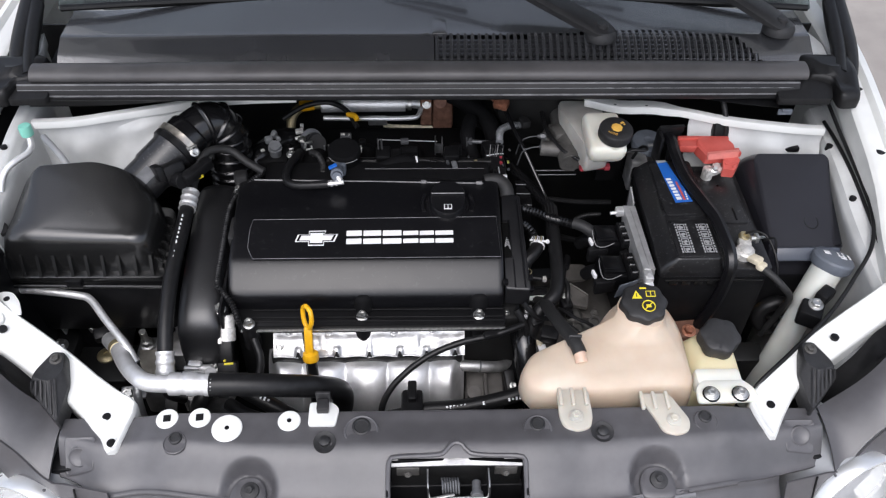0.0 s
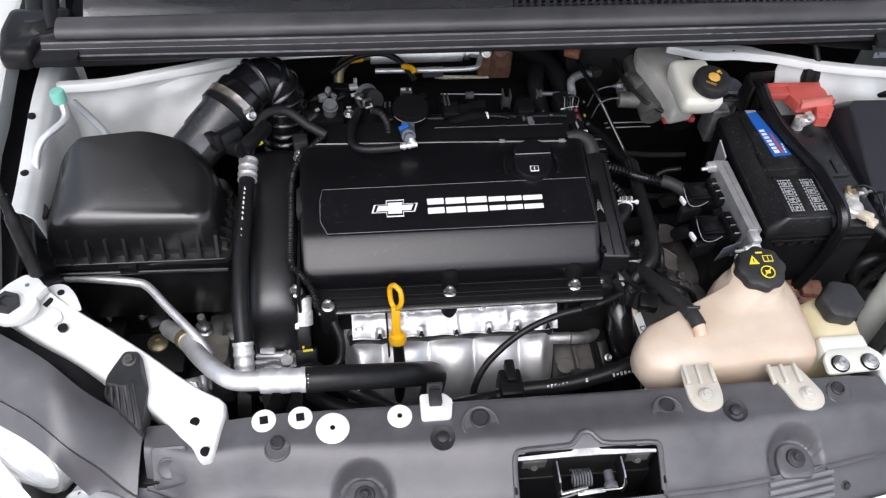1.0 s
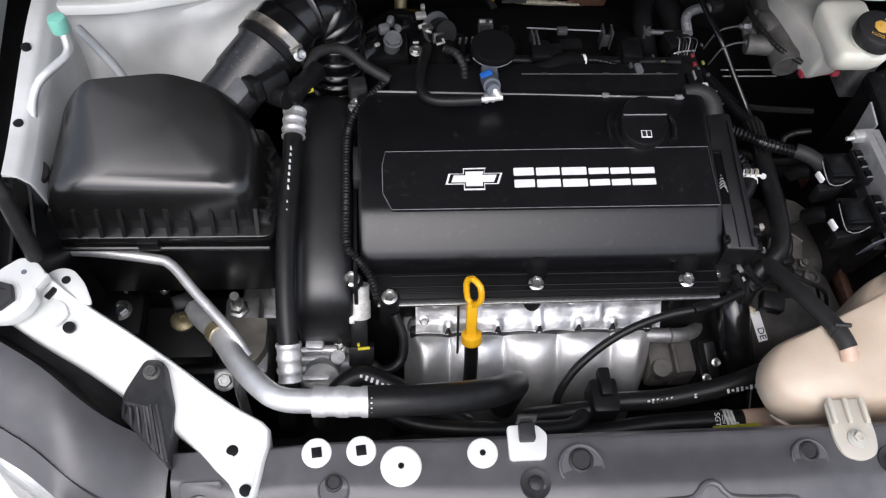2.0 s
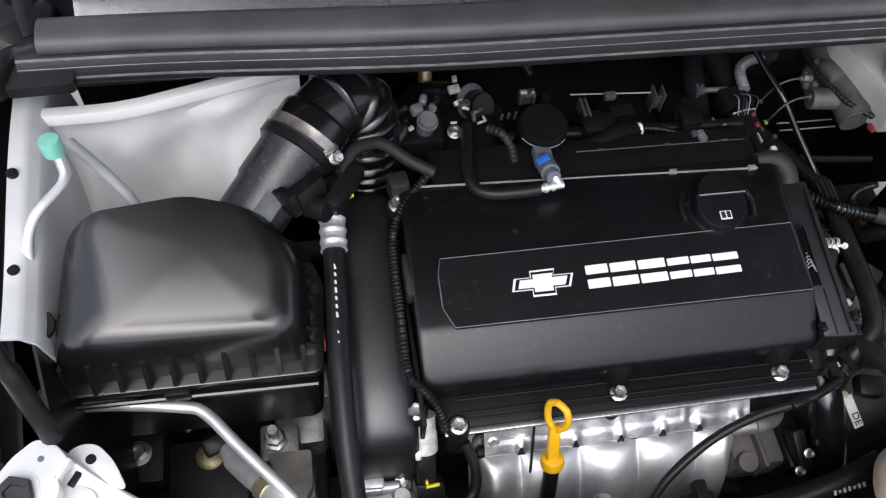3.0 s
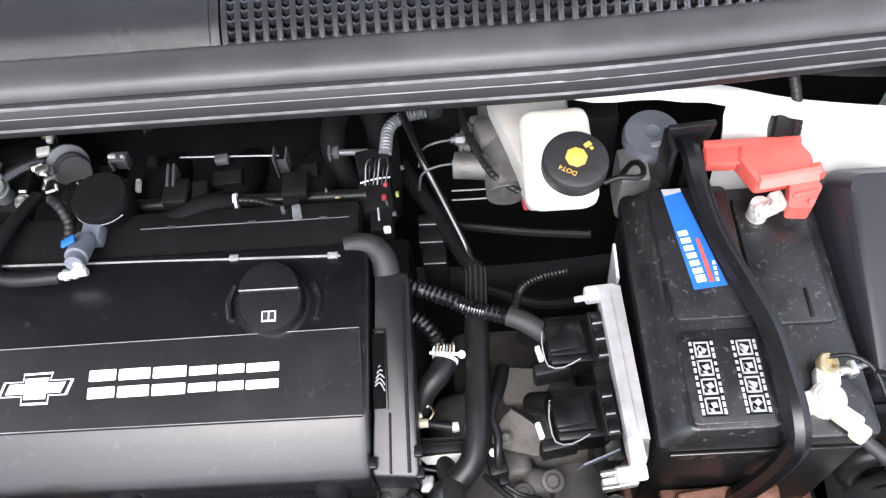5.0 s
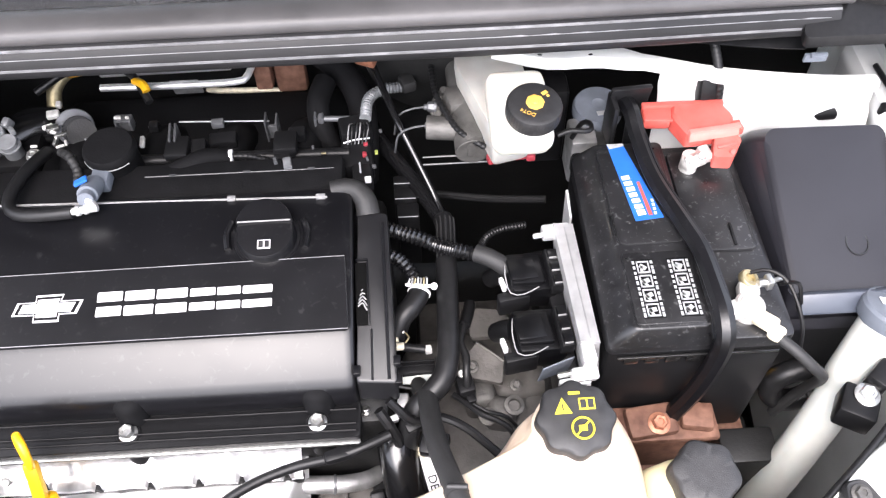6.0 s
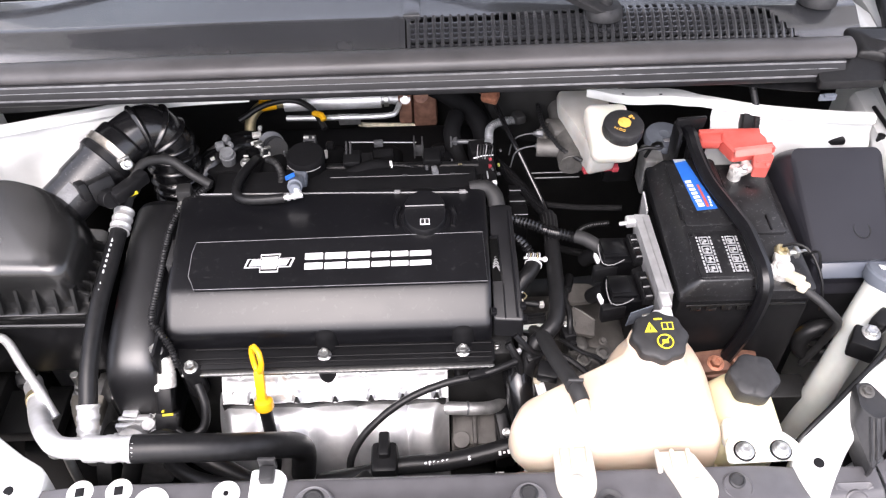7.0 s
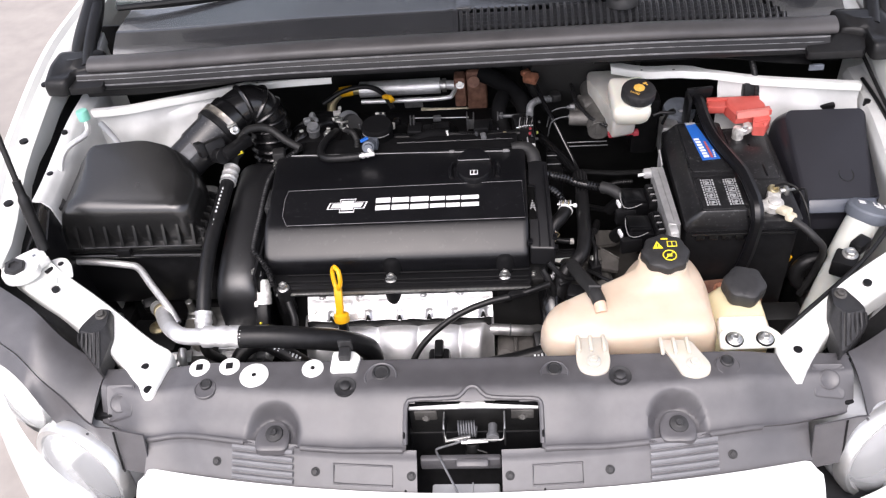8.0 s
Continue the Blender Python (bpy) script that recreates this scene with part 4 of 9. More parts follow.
def end_cap(form, flap):
    """A soft moulded end piece: a rounded block behind and a flat flap that hangs over the panel edge."""
    block_rings = [[Vector((x + (cx - x) * k, y + (cy - y) * k, z + 0.12 * (y - 1.19))) for x, y in fillet(form, 0.010)] for cx, cy in [(sum(p[0] for p in form) / len(form), sum(p[1] for p in form) / len(form))]
                   for z, k in ((0.984, 0), (0.996, 0), (1.006, 0.05), (1.011, 0.14), (1.013, 0.35), (1.010, 0.6), (1.0135, 0.85))]
    flap_rings = [[Vector((x, y, z + 0.30 * (y - 1.17))) for x, y in fillet(flap, 0.007)] for z in (0.984, 0.993)]
    flap_rings.append([Vector((p.x, p.y * 0.94 + 1.168 * 0.06, p.z + 0.003)) for p in flap_rings[-1]])
    return part("end_cap", joined(loft(block_rings), loft(flap_rings)), RUBBER, seal, "soft moulded dark rubber end cap", 50)


end_cap([(0.612, 1.248), (0.704, 1.246), (0.708, 1.205), (0.694, 1.140), (0.660, 1.138), (0.656, 1.180), (0.617, 1.190)], [(0.566, 1.188), (0.660, 1.194), (0.652, 1.150), (0.560, 1.150)])
end_cap([(-0.655, 1.250), (-0.745, 1.248), (-0.752, 1.205), (-0.745, 1.154), (-0.704, 1.150), (-0.692, 1.180), (-0.660, 1.190)], [(-0.640, 1.188), (-0.700, 1.192), (-0.704, 1.154), (-0.640, 1.156)])
part("wall_clip", joined(turned((0.583, 1.158, 0.958), (0.024, 0.004, 0.010), r=0.001), turned((0.583, 1.154, 0.964), (0.016, 0.006, 0.004), r=0.001)), GREYCAP, seal, "small grey clip")
# plenum front wall under the seal
part("plenum_wall", sheet(30, 5, lambda u, v: (-0.69 + 1.36 * u, 1.150 + 0.035 * v + 0.034 * sweep(-0.69 + 1.36 * u) * (1 - 0.8 * v), (1.020 - 0.037 * v) - 0.030 * sweep(-0.69 + 1.36 * u)), 0.003), BLACK, cowl, "black plenum wall")
for x0, x1 in ((-0.68, -0.24), (0.22, 0.68)):
    part("plenum_shelf", sheet(12, 5, lambda u, v, x0=x0, x1=x1: (x0 + (x1 - x0) * u, 1.196 + 0.19 * v, 0.966 + 0.01 * v), 0.003), BLACK, cowl, "black plenum shelf")


def wiper(pivot, tip, arm_label):
    p, q = Vector(pivot), Vector(tip)
    w = thing("windscreen_wiper", p, arm_label, "wiper", "windscreen wipers")
    d = (q - p).normalized()
    side = d.cross(Vector((0, 0, 1))).normalized()
    part("base", joined(lathe(p - Vector((0, 0, 0.012)), (0, 0.1, 1), [(0.027, 0), (0.027, 0.010), (0.022, 0.017), (0.012, 0.019)], 28)), CAP, w, "round black pivot base")
    part("nut_cover", lathe(p + Vector((0, 0, 0.008)), (0, 0.1, 1), [(0.011, 0), (0.011, 0.005), (0.008, 0.008), (0.003, 0.008)], 20), CAP, w, "round cap on the pivot")
    rings = []
    for k, (wd, h) in ((-0.04, (0.016, 0.006)), (0, (0.024, 0.010)), (0.06, (0.025, 0.014)), (0.3, (0.019, 0.016)), (0.42, (0.011, 0.012)), (0.44, (0.006, 0.006)), (1, (0.004, 0.005))):
        c = p.lerp(q, k) + Vector((0, 0, 0.006 + 0.02 * math.sin(k * 2.6)))
        up = side.cross(d)
        rings.append([c + side * wd * a + up * h * b for a, b in ((1, -0.4), (1, 0.2), (0.7, 0.6), (-0.7, 0.6), (-1, 0.2), (-1, -0.4))])
    part("arm", loft(rings), CAP, w, "tapered black wiper arm")
    part("blade", joined(rod(p.lerp(q, 0.45) + Vector((-0.05, 0.05, 0.02)), q + Vector((0.02, 0.02, 0.02)), 0.005, 8)), RUBBER, w, "thin rubber blade")
    return w


wiper((0.268, 1.244, 1.060), (-0.10, 1.475, 1.10), "black windscreen wiper on its pivot beside the grille")
wiper((0.583, 1.278, 1.050), (0.20, 1.53, 1.14), "black windscreen wiper on its pivot beside the pillar")
screen = thing("windscreen", (0, 1.6, 1.05), "raked tinted windscreen above the cowl", "windscreen")
pane = part("pane", sheet(16, 10, lambda u, v: (-0.66 + 1.32 * u, 1.385 + 0.62 * v - 0.10 * (2 * u - 1) ** 2 * 0.4, 1.045 + 0.44 * v), 0.005), SCREEN, screen, "tinted glass")
pane.visible_shadow = False
part("edge_trim", tube([(-0.655, 1.345, 1.046), (-0.4, 1.372, 1.046), (0, 1.385, 1.046), (0.4, 1.372, 1.046), (0.655, 1.345, 1.046)], 0.006, 8), RUBBER, screen, "black rubber edge")
part("dashboard", sheet(20, 8, lambda u, v: (-0.64 + 1.28 * u, 1.41 + 0.6 * v, 1.03 + 0.05 * math.sin(v * 2) - 0.1 * v), 0.02), DASH, car, "charcoal dashboard behind the windscreen")
for s in (-1, 1):
    part("pillar", tube([(s * 0.70 - 0.01, 1.40, 1.055), (s * 0.695, 1.48, 1.12), (s * 0.665, 1.72, 1.30), (s * 0.62, 2.05, 1.52)], 0.028, 12, 0.03), WHITE, car, "white painted windscreen pillar")
    part("hinge_plate", prism([(s * 0.662 - 0.015, 1.205), (s * 0.682 - 0.015, 1.200), (s * 0.690 - 0.015, 1.29), (s * 0.676 - 0.015, 1.33), (s * 0.664 - 0.015, 1.28)], 0.985, 1.008, 0.004, 0.001), PRIMER, car, "white painted hinge plate")
    part("hinge", joined(tube([(s * 0.702, 1.215, 0.992), (s * 0.706, 1.250, 1.005), (s * 0.712, 1.33, 1.025), (s * 0.715, 1.42, 1.06)], lambda k: 0.014 + 0.008 * math.sin(k * 3.1), 14, 0.02), tube([(s * 0.676, 1.20, 1.005), (s * 0.690, 1.27, 1.022), (s * 0.700, 1.36, 1.045)], 0.012, 12, 0.02)), RUBBER, car, "black shrouded bonnet hinge")
part("roof", sheet(8, 6, lambda u, v: (-0.6 + 1.2 * u, 2.03 + 1.6 * v, 1.50 + 0.05 * math.sin(v * 3.1)), 0.02), WHITE, car, "white painted roof")
for x0, x1, y0, y1, z1 in ((-0.82, -0.76, 1.9, 3.6, 1.1), (0.76, 0.82, 1.9, 3.6, 1.1), (-0.76, 0.76, 3.55, 3.62, 1.5)):
    part("cabin_wall", box(x0, x1, y0, y1, 0.35, z1, 0.02), WHITE, car, "white painted cabin side")
part("cabin_floor", box(-0.76, 0.76, 1.42, 3.6, 0.30, 0.36, 0.01), LINER, car, "dark cabin floor")
for s in (-1, 1):
    for y in (1.22, 3.4):
        wheel = part("wheel", lathe((s * 0.66, y - 0.15, 0.30), (s, 0, 0), [(0.20, 0), (0.285, 0.01), (0.30, 0.04), (0.30, 0.15), (0.285, 0.18), (0.20, 0.19)], 36), RUBBER, car, "black tyre")
        part("rim", lathe((s * 0.80, y - 0.15, 0.30), (s, 0, 0), [(0.20, 0), (0.195, 0.03), (0.05, 0.04), (0.01, 0.045)], 30), CAST, wheel, "alloy rim")
# raised bonnet
bonnet = part("bonnet", sheet(24, 24, lambda u, v: (-0.74 + 1.48 * u, 1.33 - 0.60 * v - 0.03 * v * v, 1.13 + 0.68 * v + 0.03 * math.cos((2 * u - 1) * 1.5)), 0.02), WHITE, car, "raised white bonnet")
# unseen liner, added so that the glossy covers mirror something dark
part("liner", sheet(16, 16, lambda u, v: (-0.60 + 1.20 * u, 1.290 - 0.54 * v - 0.03 * v * v, 1.175 + 0.55 * v), 0.012), LINER, bonnet, "unseen dark liner added to darken reflections")
for s in (-1, 1):
    part("stiffener", tube([(s * 0.66, 1.29, 1.17), (s * 0.66, 1.02, 1.46), (s * 0.62, 0.76, 1.70)], 0.02, 8, 0.03), WHITE, bonnet)
prop = thing("prop_rod", (-0.672, 0.866, 0.90), "thin black steel prop rod holding up the bonnet", "prop rod")
d = Vector((-0.127, 0.334, 0.934))
p0 = Vector((-0.672, 0.866, 0.942))
part("rod", rod(p0 + d * 0.02, p0 + d * 0.615, 0.0045, 12), DARK, prop)
part("sleeve", tube([p0 - d * 0.055, p0, p0 + d * 0.06], lambda k: 0.009 if k < 0.75 else 0.0065, 12), RUBBER, prop, "black rubber sleeve")

# ---- engine ----
engine = thing("engine", (-0.1, 1.0, 0.35), "black four-cylinder engine with a plastic valve cover", "engine")
part("block", joined(box(-0.335, 0.125, 0.866, 1.16, 0.36, 0.772, 0.01), box(-0.30, 0.10, 0.80, 0.87, 0.40, 0.52, 0.01)), DARK, engine, "dark oily engine block")


def top_z(y):
    return 0.847 + 0.19 * (y - 0.93)


PROFILE = [(1.092, 0.775), (1.092, 0.862), (1.088, 0.872), (1.080, 0.8755), (0.935, 0.8480), (0.930, 0.8465), (0.924, 0.8435), (0.914, 0.8372), (0.902, 0.8288), (0.892, 0.8212), (0.8855, 0.8155), (0.8820, 0.8095), (0.8810, 0.802),
           (0.8808, 0.795), (0.8812, 0.788), (0.884, 0.765)]
mid = Vector((0, 0.98, 0.80))
rings = []
for x, k in ((-0.338, 0.955), (-0.337, 0.975), (-0.334, 0.992), (-0.328, 1.0), (0.085, 1.0), (0.091, 0.992), (0.094, 0.975), (0.095, 0.955)):
    rings.append([Vector((x, mid.y + (y - mid.y) * (k if y > 0.88 else 1), mid.z + (z - mid.z) * (k if z > 0.79 else 1))) for y, z in PROFILE])
valve = part("valve_cover", loft(rings), GLOSS, engine, "satin black plastic valve cover")


def on_top(x, y, up=0.0):
    return Vector((x, y, top_z(y) + up))


def plate(outline, lift, thick, r, mat, parent, name, label="", edge=0.0006):
    """A thin plate that lies on the sloping top of the valve cover."""
    o = fillet(outline, r) if r else outline
    rings = []
    for d, s in ((-thick, 0.0), (lift - edge, 0.0), (lift, edge)):
        ring = ring_at(o, 0, s)
        rings.append([on_top(p.x, p.y, d) for p in ring])
    return part(name, loft(rings), mat, parent, label)


inlay = plate([(-0.310, 0.950), (-0.300, 0.9285), (0.091, 0.9285), (0.088, 1.006), (-0.306, 1.003), (-0.310, 0.985)], 0.0030, 0.002, 0.004, GLOSS, valve, "inlay_panel", "flat satin black inlay panel", 0.0008)
part("inlay_edge", tube([on_top(x, y, 0.0030) for x, y in ((-0.3095, 0.950), (-0.2995, 0.929), (0.0905, 0.929), (0.0875, 1.0055), (-0.3055, 1.0025), (-0.3095, 0.985), (-0.3095, 0.950))], 0.0005, 6, straight=True), LIP, inlay, "thin pale edge line")
for k, (w, bold) in enumerate(((0.0245, 1), (0.0285, 1), (0.0300, 1), (0.0245, 0), (0.0230, 0), (0.0290, 0))):
    x0 = (-0.1545, -0.1275, -0.0965, -0.0640, -0.0375, -0.0125)[k]
    inset = 0.0 if bold else 0.0012
    bar = 0.0098 if bold else 0.0078
    for y0 in (0.9545 + inset, 0.9795 - inset - bar):
        plate([(x0, y0), (x0 + w, y0 + 0.0005), (x0 + w, y0 + bar + 0.0005), (x0, y0 + bar)], 0.0037, 0.0, 0.0012, PRINT, inlay, "raised_mark", "white raised bar of a maker's mark", 0.0003)


def tie(scale, lift, mat, label):
    c = Vector((-0.202, 0.9655))
    o = [(-0.034, -0.006), (-0.030, 0.0075), (-0.0125, 0.0075), (-0.0125, 0.0145), (0.0145, 0.0150), (0.0125, 0.0080), (0.034, 0.0080), (0.029, -0.006), (0.0125, -0.006), (0.0125, -0.0135), (-0.0125, -0.0135), (-0.0125, -0.006)]
    o = [(c.x + x * scale[0], c.y + y * scale[1]) for x, y in o]
    return plate(o, lift, 0.0, 0, mat, inlay, "emblem", label, 0.0002)


tie((1.0, 1.0), 0.0035, PRINT, "white emblem outline")
tie((0.92, 0.86), 0.0039, BLACK, "black emblem band")
tie((0.80, 0.66), 0.0043, PRINT, "white emblem core")
for bx in (-0.128, 0.055):
    part("bolt_well", lathe((bx + 0.001, 0.8845, 0.776), (0, 0.14, 1), [(0.0165, 0), (0.0160, 0.026), (0.0140, 0.0325), (0.009, 0.0360), (0.002, 0.0370)], 28), SHADEBLACK, valve, "rounded bolt well")
for bx, by, bz in ((-0.129, 0.8635, 0.7845), (0.055, 0.8635, 0.7845), (-0.304, 0.850, 0.785), (-0.347, 0.863, 0.806), (-0.340, 1.079, 0.857)):
    part("bolt_boss", lathe((bx, by, bz - 0.05), (0, 0, 1), [(0.0135, 0), (0.0125, 0.048), (0.0115, 0.050)], 24), BLACK, valve)
    part("bolt", hex_bolt((bx, by, bz), (0, -0.08, 1), 0.0072, 0.008, 1.3), STEEL, valve, "bright zinc flange bolt")
part("clip_post", turned((-0.337, 1.095, 0.868), (0.022, 0.022, 0.03), 8, r=0.004), GREYHOSE, valve, "grey clip post")
part("flange", prism([(-0.322, 0.847), (0.097, 0.847), (0.097, 0.886), (-0.330, 0.886)], 0.766, 0.7835, 0.006, 0.002), MATTE, valve, "dull black bolted flange")
for y, z in ((0.8535, 0.7845), (0.8600, 0.7862), (0.8745, 0.7872)):
    part("flange_rib", rod((-0.302, y + 0.002, z), (0.093, y, z), 0.0012, 8), MATTE, valve)
# oil filler cap
cap = part("oil_cap", lathe(on_top(0.009, 1.034, -0.012), (0, -0.19, 1), [(0.034, 0.0), (0.034, 0.011), (0.0335, 0.0125), (0.0300, 0.0125), (0.0295, 0.024), (0.0280, 0.0265), (0.010, 0.0275), (0.001, 0.0275)], 40), GLOSS, engine, "round black oil filler cap")
half = [(0.0285 * math.cos(a), 0.0285 * math.sin(a)) for a in [math.pi * (0.04 + 0.92 * k / 20) for k in range(21)]]
part("grip", loft([[on_top(0.009 + x * m, 1.0335 + y * m, up) for x, y in half] for m, up in ((1.0, 0.006), (1.0, 0.0200), (0.96, 0.0218), (0.80, 0.0222))]), GLOSS, cap, "raised half-round grip")
part("grip_edge", rod(on_top(-0.0175, 1.0365, 0.0208), on_top(0.0355, 1.0365, 0.0208), 0.0009, 8, 0.0002), GREYTEXT, cap)
for w, h, dx, dy, mat in ((0.013, 0.010, 0.002, 0, PRINT), (0.0046, 0.0074, -0.0010, 0, CAP), (0.0046, 0.0074, 0.0050, 0, CAP)):
    part("book_mark", turned(on_top(0.0070 + dx, 1.0140 + dy, 0.0160 + (0.0007 if mat is CAP else 0)), (w, h, 0.0008), 0, 11, r=0.0003, seg=1), mat, cap, "white printed book symbol" if mat is PRINT else "")
for b in (-0.35, 2.65):
    part("cap_collar", tube([on_top(0.009 + 0.041 * math.cos(a), 1.032 + 0.041 * math.sin(a), 0.0015) for a in (b, b + 0.4, b + 0.8)], 0.0035, 8, 0.004), GLOSS, valve)
# strip along the right edge, with a slot
strip = part("wiring_cover", joined(prism([(0.0965, 0.883), (0.136, 0.880), (0.131, 1.062), (0.100, 1.066)], 0.805, 0.843, 0.004, 0.003, (0, 0.19))), STRIP, engine, "ribbed black wiring cover")
zst = lambda y: 0.843 + 0.19 * (y - 0.973)
part("edge_rib", tube([(0.128, 0.884, zst(0.884) + 0.001), (0.1255, 1.05, zst(1.05) + 0.001)], 0.0016, 8, 0.03), GLOSS, strip)
part("edge_rib", tube([(0.112, 0.884, zst(0.884)), (0.112, 0.935, zst(0.935))], 0.0012, 8, 0.03), GLOSS, strip)
part("slot", turned((0.1035, 0.972, zst(0.972) + 0.0008), (0.013, 0.068, 0.0022), 1, 10.7, r=0.001), VOID, strip, "dark open slot")
for k in range(5):
    part("wire", tube([(0.0995, 0.958 + 0.003 * k, zst(0.958) + 0.002), (0.104, 0.960 + 0.004 * k, zst(0.96) + 0.0045), (0.1085, 0.953 + 0.0055 * k, zst(0.955) + 0.0025)], 0.0008, 6, 0.002), GREYTEXT, strip, "fine grey wire")
part("slot_frame", joined(turned((0.1095, 0.972, zst(0.972) + 0.002), (0.0016, 0.07, 0.003), 1, 10.7, r=0.0004), turned((0.1035, 1.008, zst(1.008) + 0.002), (0.012, 0.0016, 0.003), r=0.0004)), GLOSS, strip)
for at in ((0.137, 0.885, 0.822), (0.097, 0.893, 0.829), (0.136, 0.901, 0.83)):
    part("catch", turned(at, (0.007, 0.010, 0.007), r=0.001), GLOSS, strip)
part("elbow", tube([(0.074, 1.088, 0.870), (0.088, 1.089, 0.872), (0.101, 1.085, 0.870), (0.109, 1.075, 0.865), (0.111, 1.064, 0.856)], lambda k: 0.0095 + 0.0030 * k, 16), GREYHOSE, engine, "worn grey rubber elbow")
part("rear_rail", joined(rod((-0.315, 1.088, 0.8745), (0.070, 1.075, 0.8750), 0.0013, 8), turned((-0.03, 1.079, 0.8755), (0.009, 0.006, 0.004), r=0.001), turned((0.063, 1.0755, 0.8755), (0.010, 0.006, 0.004), r=0.001)), GREYTEXT, engine, "thin rail along the back of the cover")
part("rear_ledge", box(-0.30, 0.085, 1.092, 1.145, 0.80, 0.866, 0.006), SHADEBLACK, engine)
part("rear_ledge_edge", joined(rod((-0.13, 1.124, 0.8665), (0.075, 1.124, 0.8655), 0.0008, 6), *[turned((x, 1.1245, 0.866), (0.008, 0.003, 0.003), r=0.0008) for x in (-0.10, -0.02, 0.05)]), DIMGREY, engine)
part("side_tab", turned((-0.339, 0.993, 0.846), (0.010, 0.050, 0.022), r=0.003), GREYHOSE, engine, "grey edge tab")
part("edge_conduit", tube([(-0.300, 1.105, 0.878), (-0.335, 1.070, 0.868), (-0.350, 1.035, 0.858), (-0.352, 0.96, 0.845), (-0.352, 0.895, 0.835), (-0.342, 0.880, 0.828), (-0.326, 0.862, 0.815), (-0.318, 0.845, 0.795)], 0.0045, 10, ribs=0.0009, pitch=0.004), RUBBER, engine, "ribbed black wiring conduit")
part("gasket_line", box(-0.318, 0.096, 0.843, 0.848, 0.772, 0.776, 0.001), STEEL, engine, "thin bright gasket edge")

# timing cover: a long rounded glossy shell
rings = []
for y, dz, k in ((0.822, -0.12, 0.9), (0.827, -0.062, 0.96), (0.834, -0.040, 0.99), (0.846, -0.028, 1), (0.860, -0.020, 1), (0.89, -0.010, 1), (0.95, 0.003, 1), (1.03, 0.016, 1), (1.085, 0.020, 1), (1.105, 0.012, 1), (1.115, -0.01, 0.96), (1.118, -0.05, 0.9)):
    ring = [Vector((-0.379 - 0.0335 * k, y, 0.66)), *[Vector((-0.379 - 0.0335 * k * math.cos(a), y, 0.815 + dz + 0.022 * math.sin(a) ** 0.6)) for a in [math.pi * j / 12 for j in range(13)]], Vector((-0.379 + 0.0335 * k, y, 0.66))]
    rings.append(ring)
part("timing_cover", loft(rings), SATIN, engine, "rounded satin black timing cover", 60)
part("timing_flange", joined(box(-0.3445, -0.340, 0.84, 1.08, 0.72, 0.826, 0.001), box(-0.36, -0.345, 0.85, 1.10, 0.68, 0.78, 0.002)), BLACK, engine)

# cam sensor beside the timing cover
sensor = part("cam_sensor", joined(rod((-0.339, 0.864, 0.793), (-0.340, 0.848, 0.776), 0.0125), rod((-0.340, 0.850, 0.778), (-0.340, 0.836, 0.763), 0.0140), turned((-0.348, 0.832, 0.768), (0.006, 0.010, 0.014), 0, 40, r=0.001)), LEAD, engine, "bright metal cam sensor")
part("plug", joined(turned((-0.340, 0.821, 0.748), (0.020, 0.020, 0.050), 0, -42, r=0.003), turned((-0.338, 0.803, 0.732), (0.030, 0.020, 0.026), 0, -42, r=0.003)), BLACK, sensor, "black plug with yellow marks")
part("yellow_mark", joined(turned((-0.335, 0.8035, 0.7465), (0.014, 0.0030, 0.003), 4, -42, r=0.0004), turned((-0.341, 0.8075, 0.7495), (0.003, 0.008, 0.003), 0, -42, r=0.0004)), MARK, sensor)
part("sensor_lead", tube([(-0.330, 0.795, 0.728), (-0.312, 0.785, 0.722), (-0.292, 0.795, 0.725), (-0.288, 0.815, 0.745), (-0.298, 0.838, 0.765)], 0.0060, 10), RUBBER, engine, "black sleeved lead")

# exhaust heat shield: upper strip and lobed lower shell
shield = part("heat_shield", sheet(110, 26, lambda u, v: (-0.285 + 0.318 * u, 0.852 - 0.088 * math.sin(v * 1.5) - 0.009 * abs(math.sin((u * 4.6 + 0.2) * math.pi)) ** 0.8 * ease(v, 0.0, 0.18) * (1 - 0.75 * ease(v, 0.25, 0.75)) + 0.035 * ease(abs(u - 0.5), 0.42, 0.5),
                                                           0.700 - 0.030 * v - 0.125 * v * v + 0.003 * math.sin(u * 23 + 4 * v) * v + 0.009 * abs(math.sin((u * 4.6 + 0.2) * math.pi)) ** 0.8 * ease(v, 0.0, 0.18) * (1 - 0.75 * ease(v, 0.25, 0.75))), 0.0015), FOIL, engine, "embossed silver heat shield with rounded lobes")
BOSSES = (0.13, 0.33, 0.50, 0.66, 0.80, 0.95)


def strip_sheet(u, v):
    """Pressed strip with a boss above each notch and shallow panels between."""
    boss = sum(math.exp(-((u - k) / 0.014) ** 2) for k in BOSSES)
    pan = ease(abs((u * 4.0) % 1 - 0.5), 0.5, 0.42) * ease(v, 0.15, 0.3) * ease(v, 0.75, 0.6)
    return (-0.272 + 0.305 * u, 0.863 - 0.029 * v - 0.0035 * boss * ease(v, 0.45, 0.95), 0.752 - 0.028 * v + 0.0012 * math.sin(u * 47) + 0.0025 * boss * ease(v, 0.4, 0.9) - 0.0022 * pan)


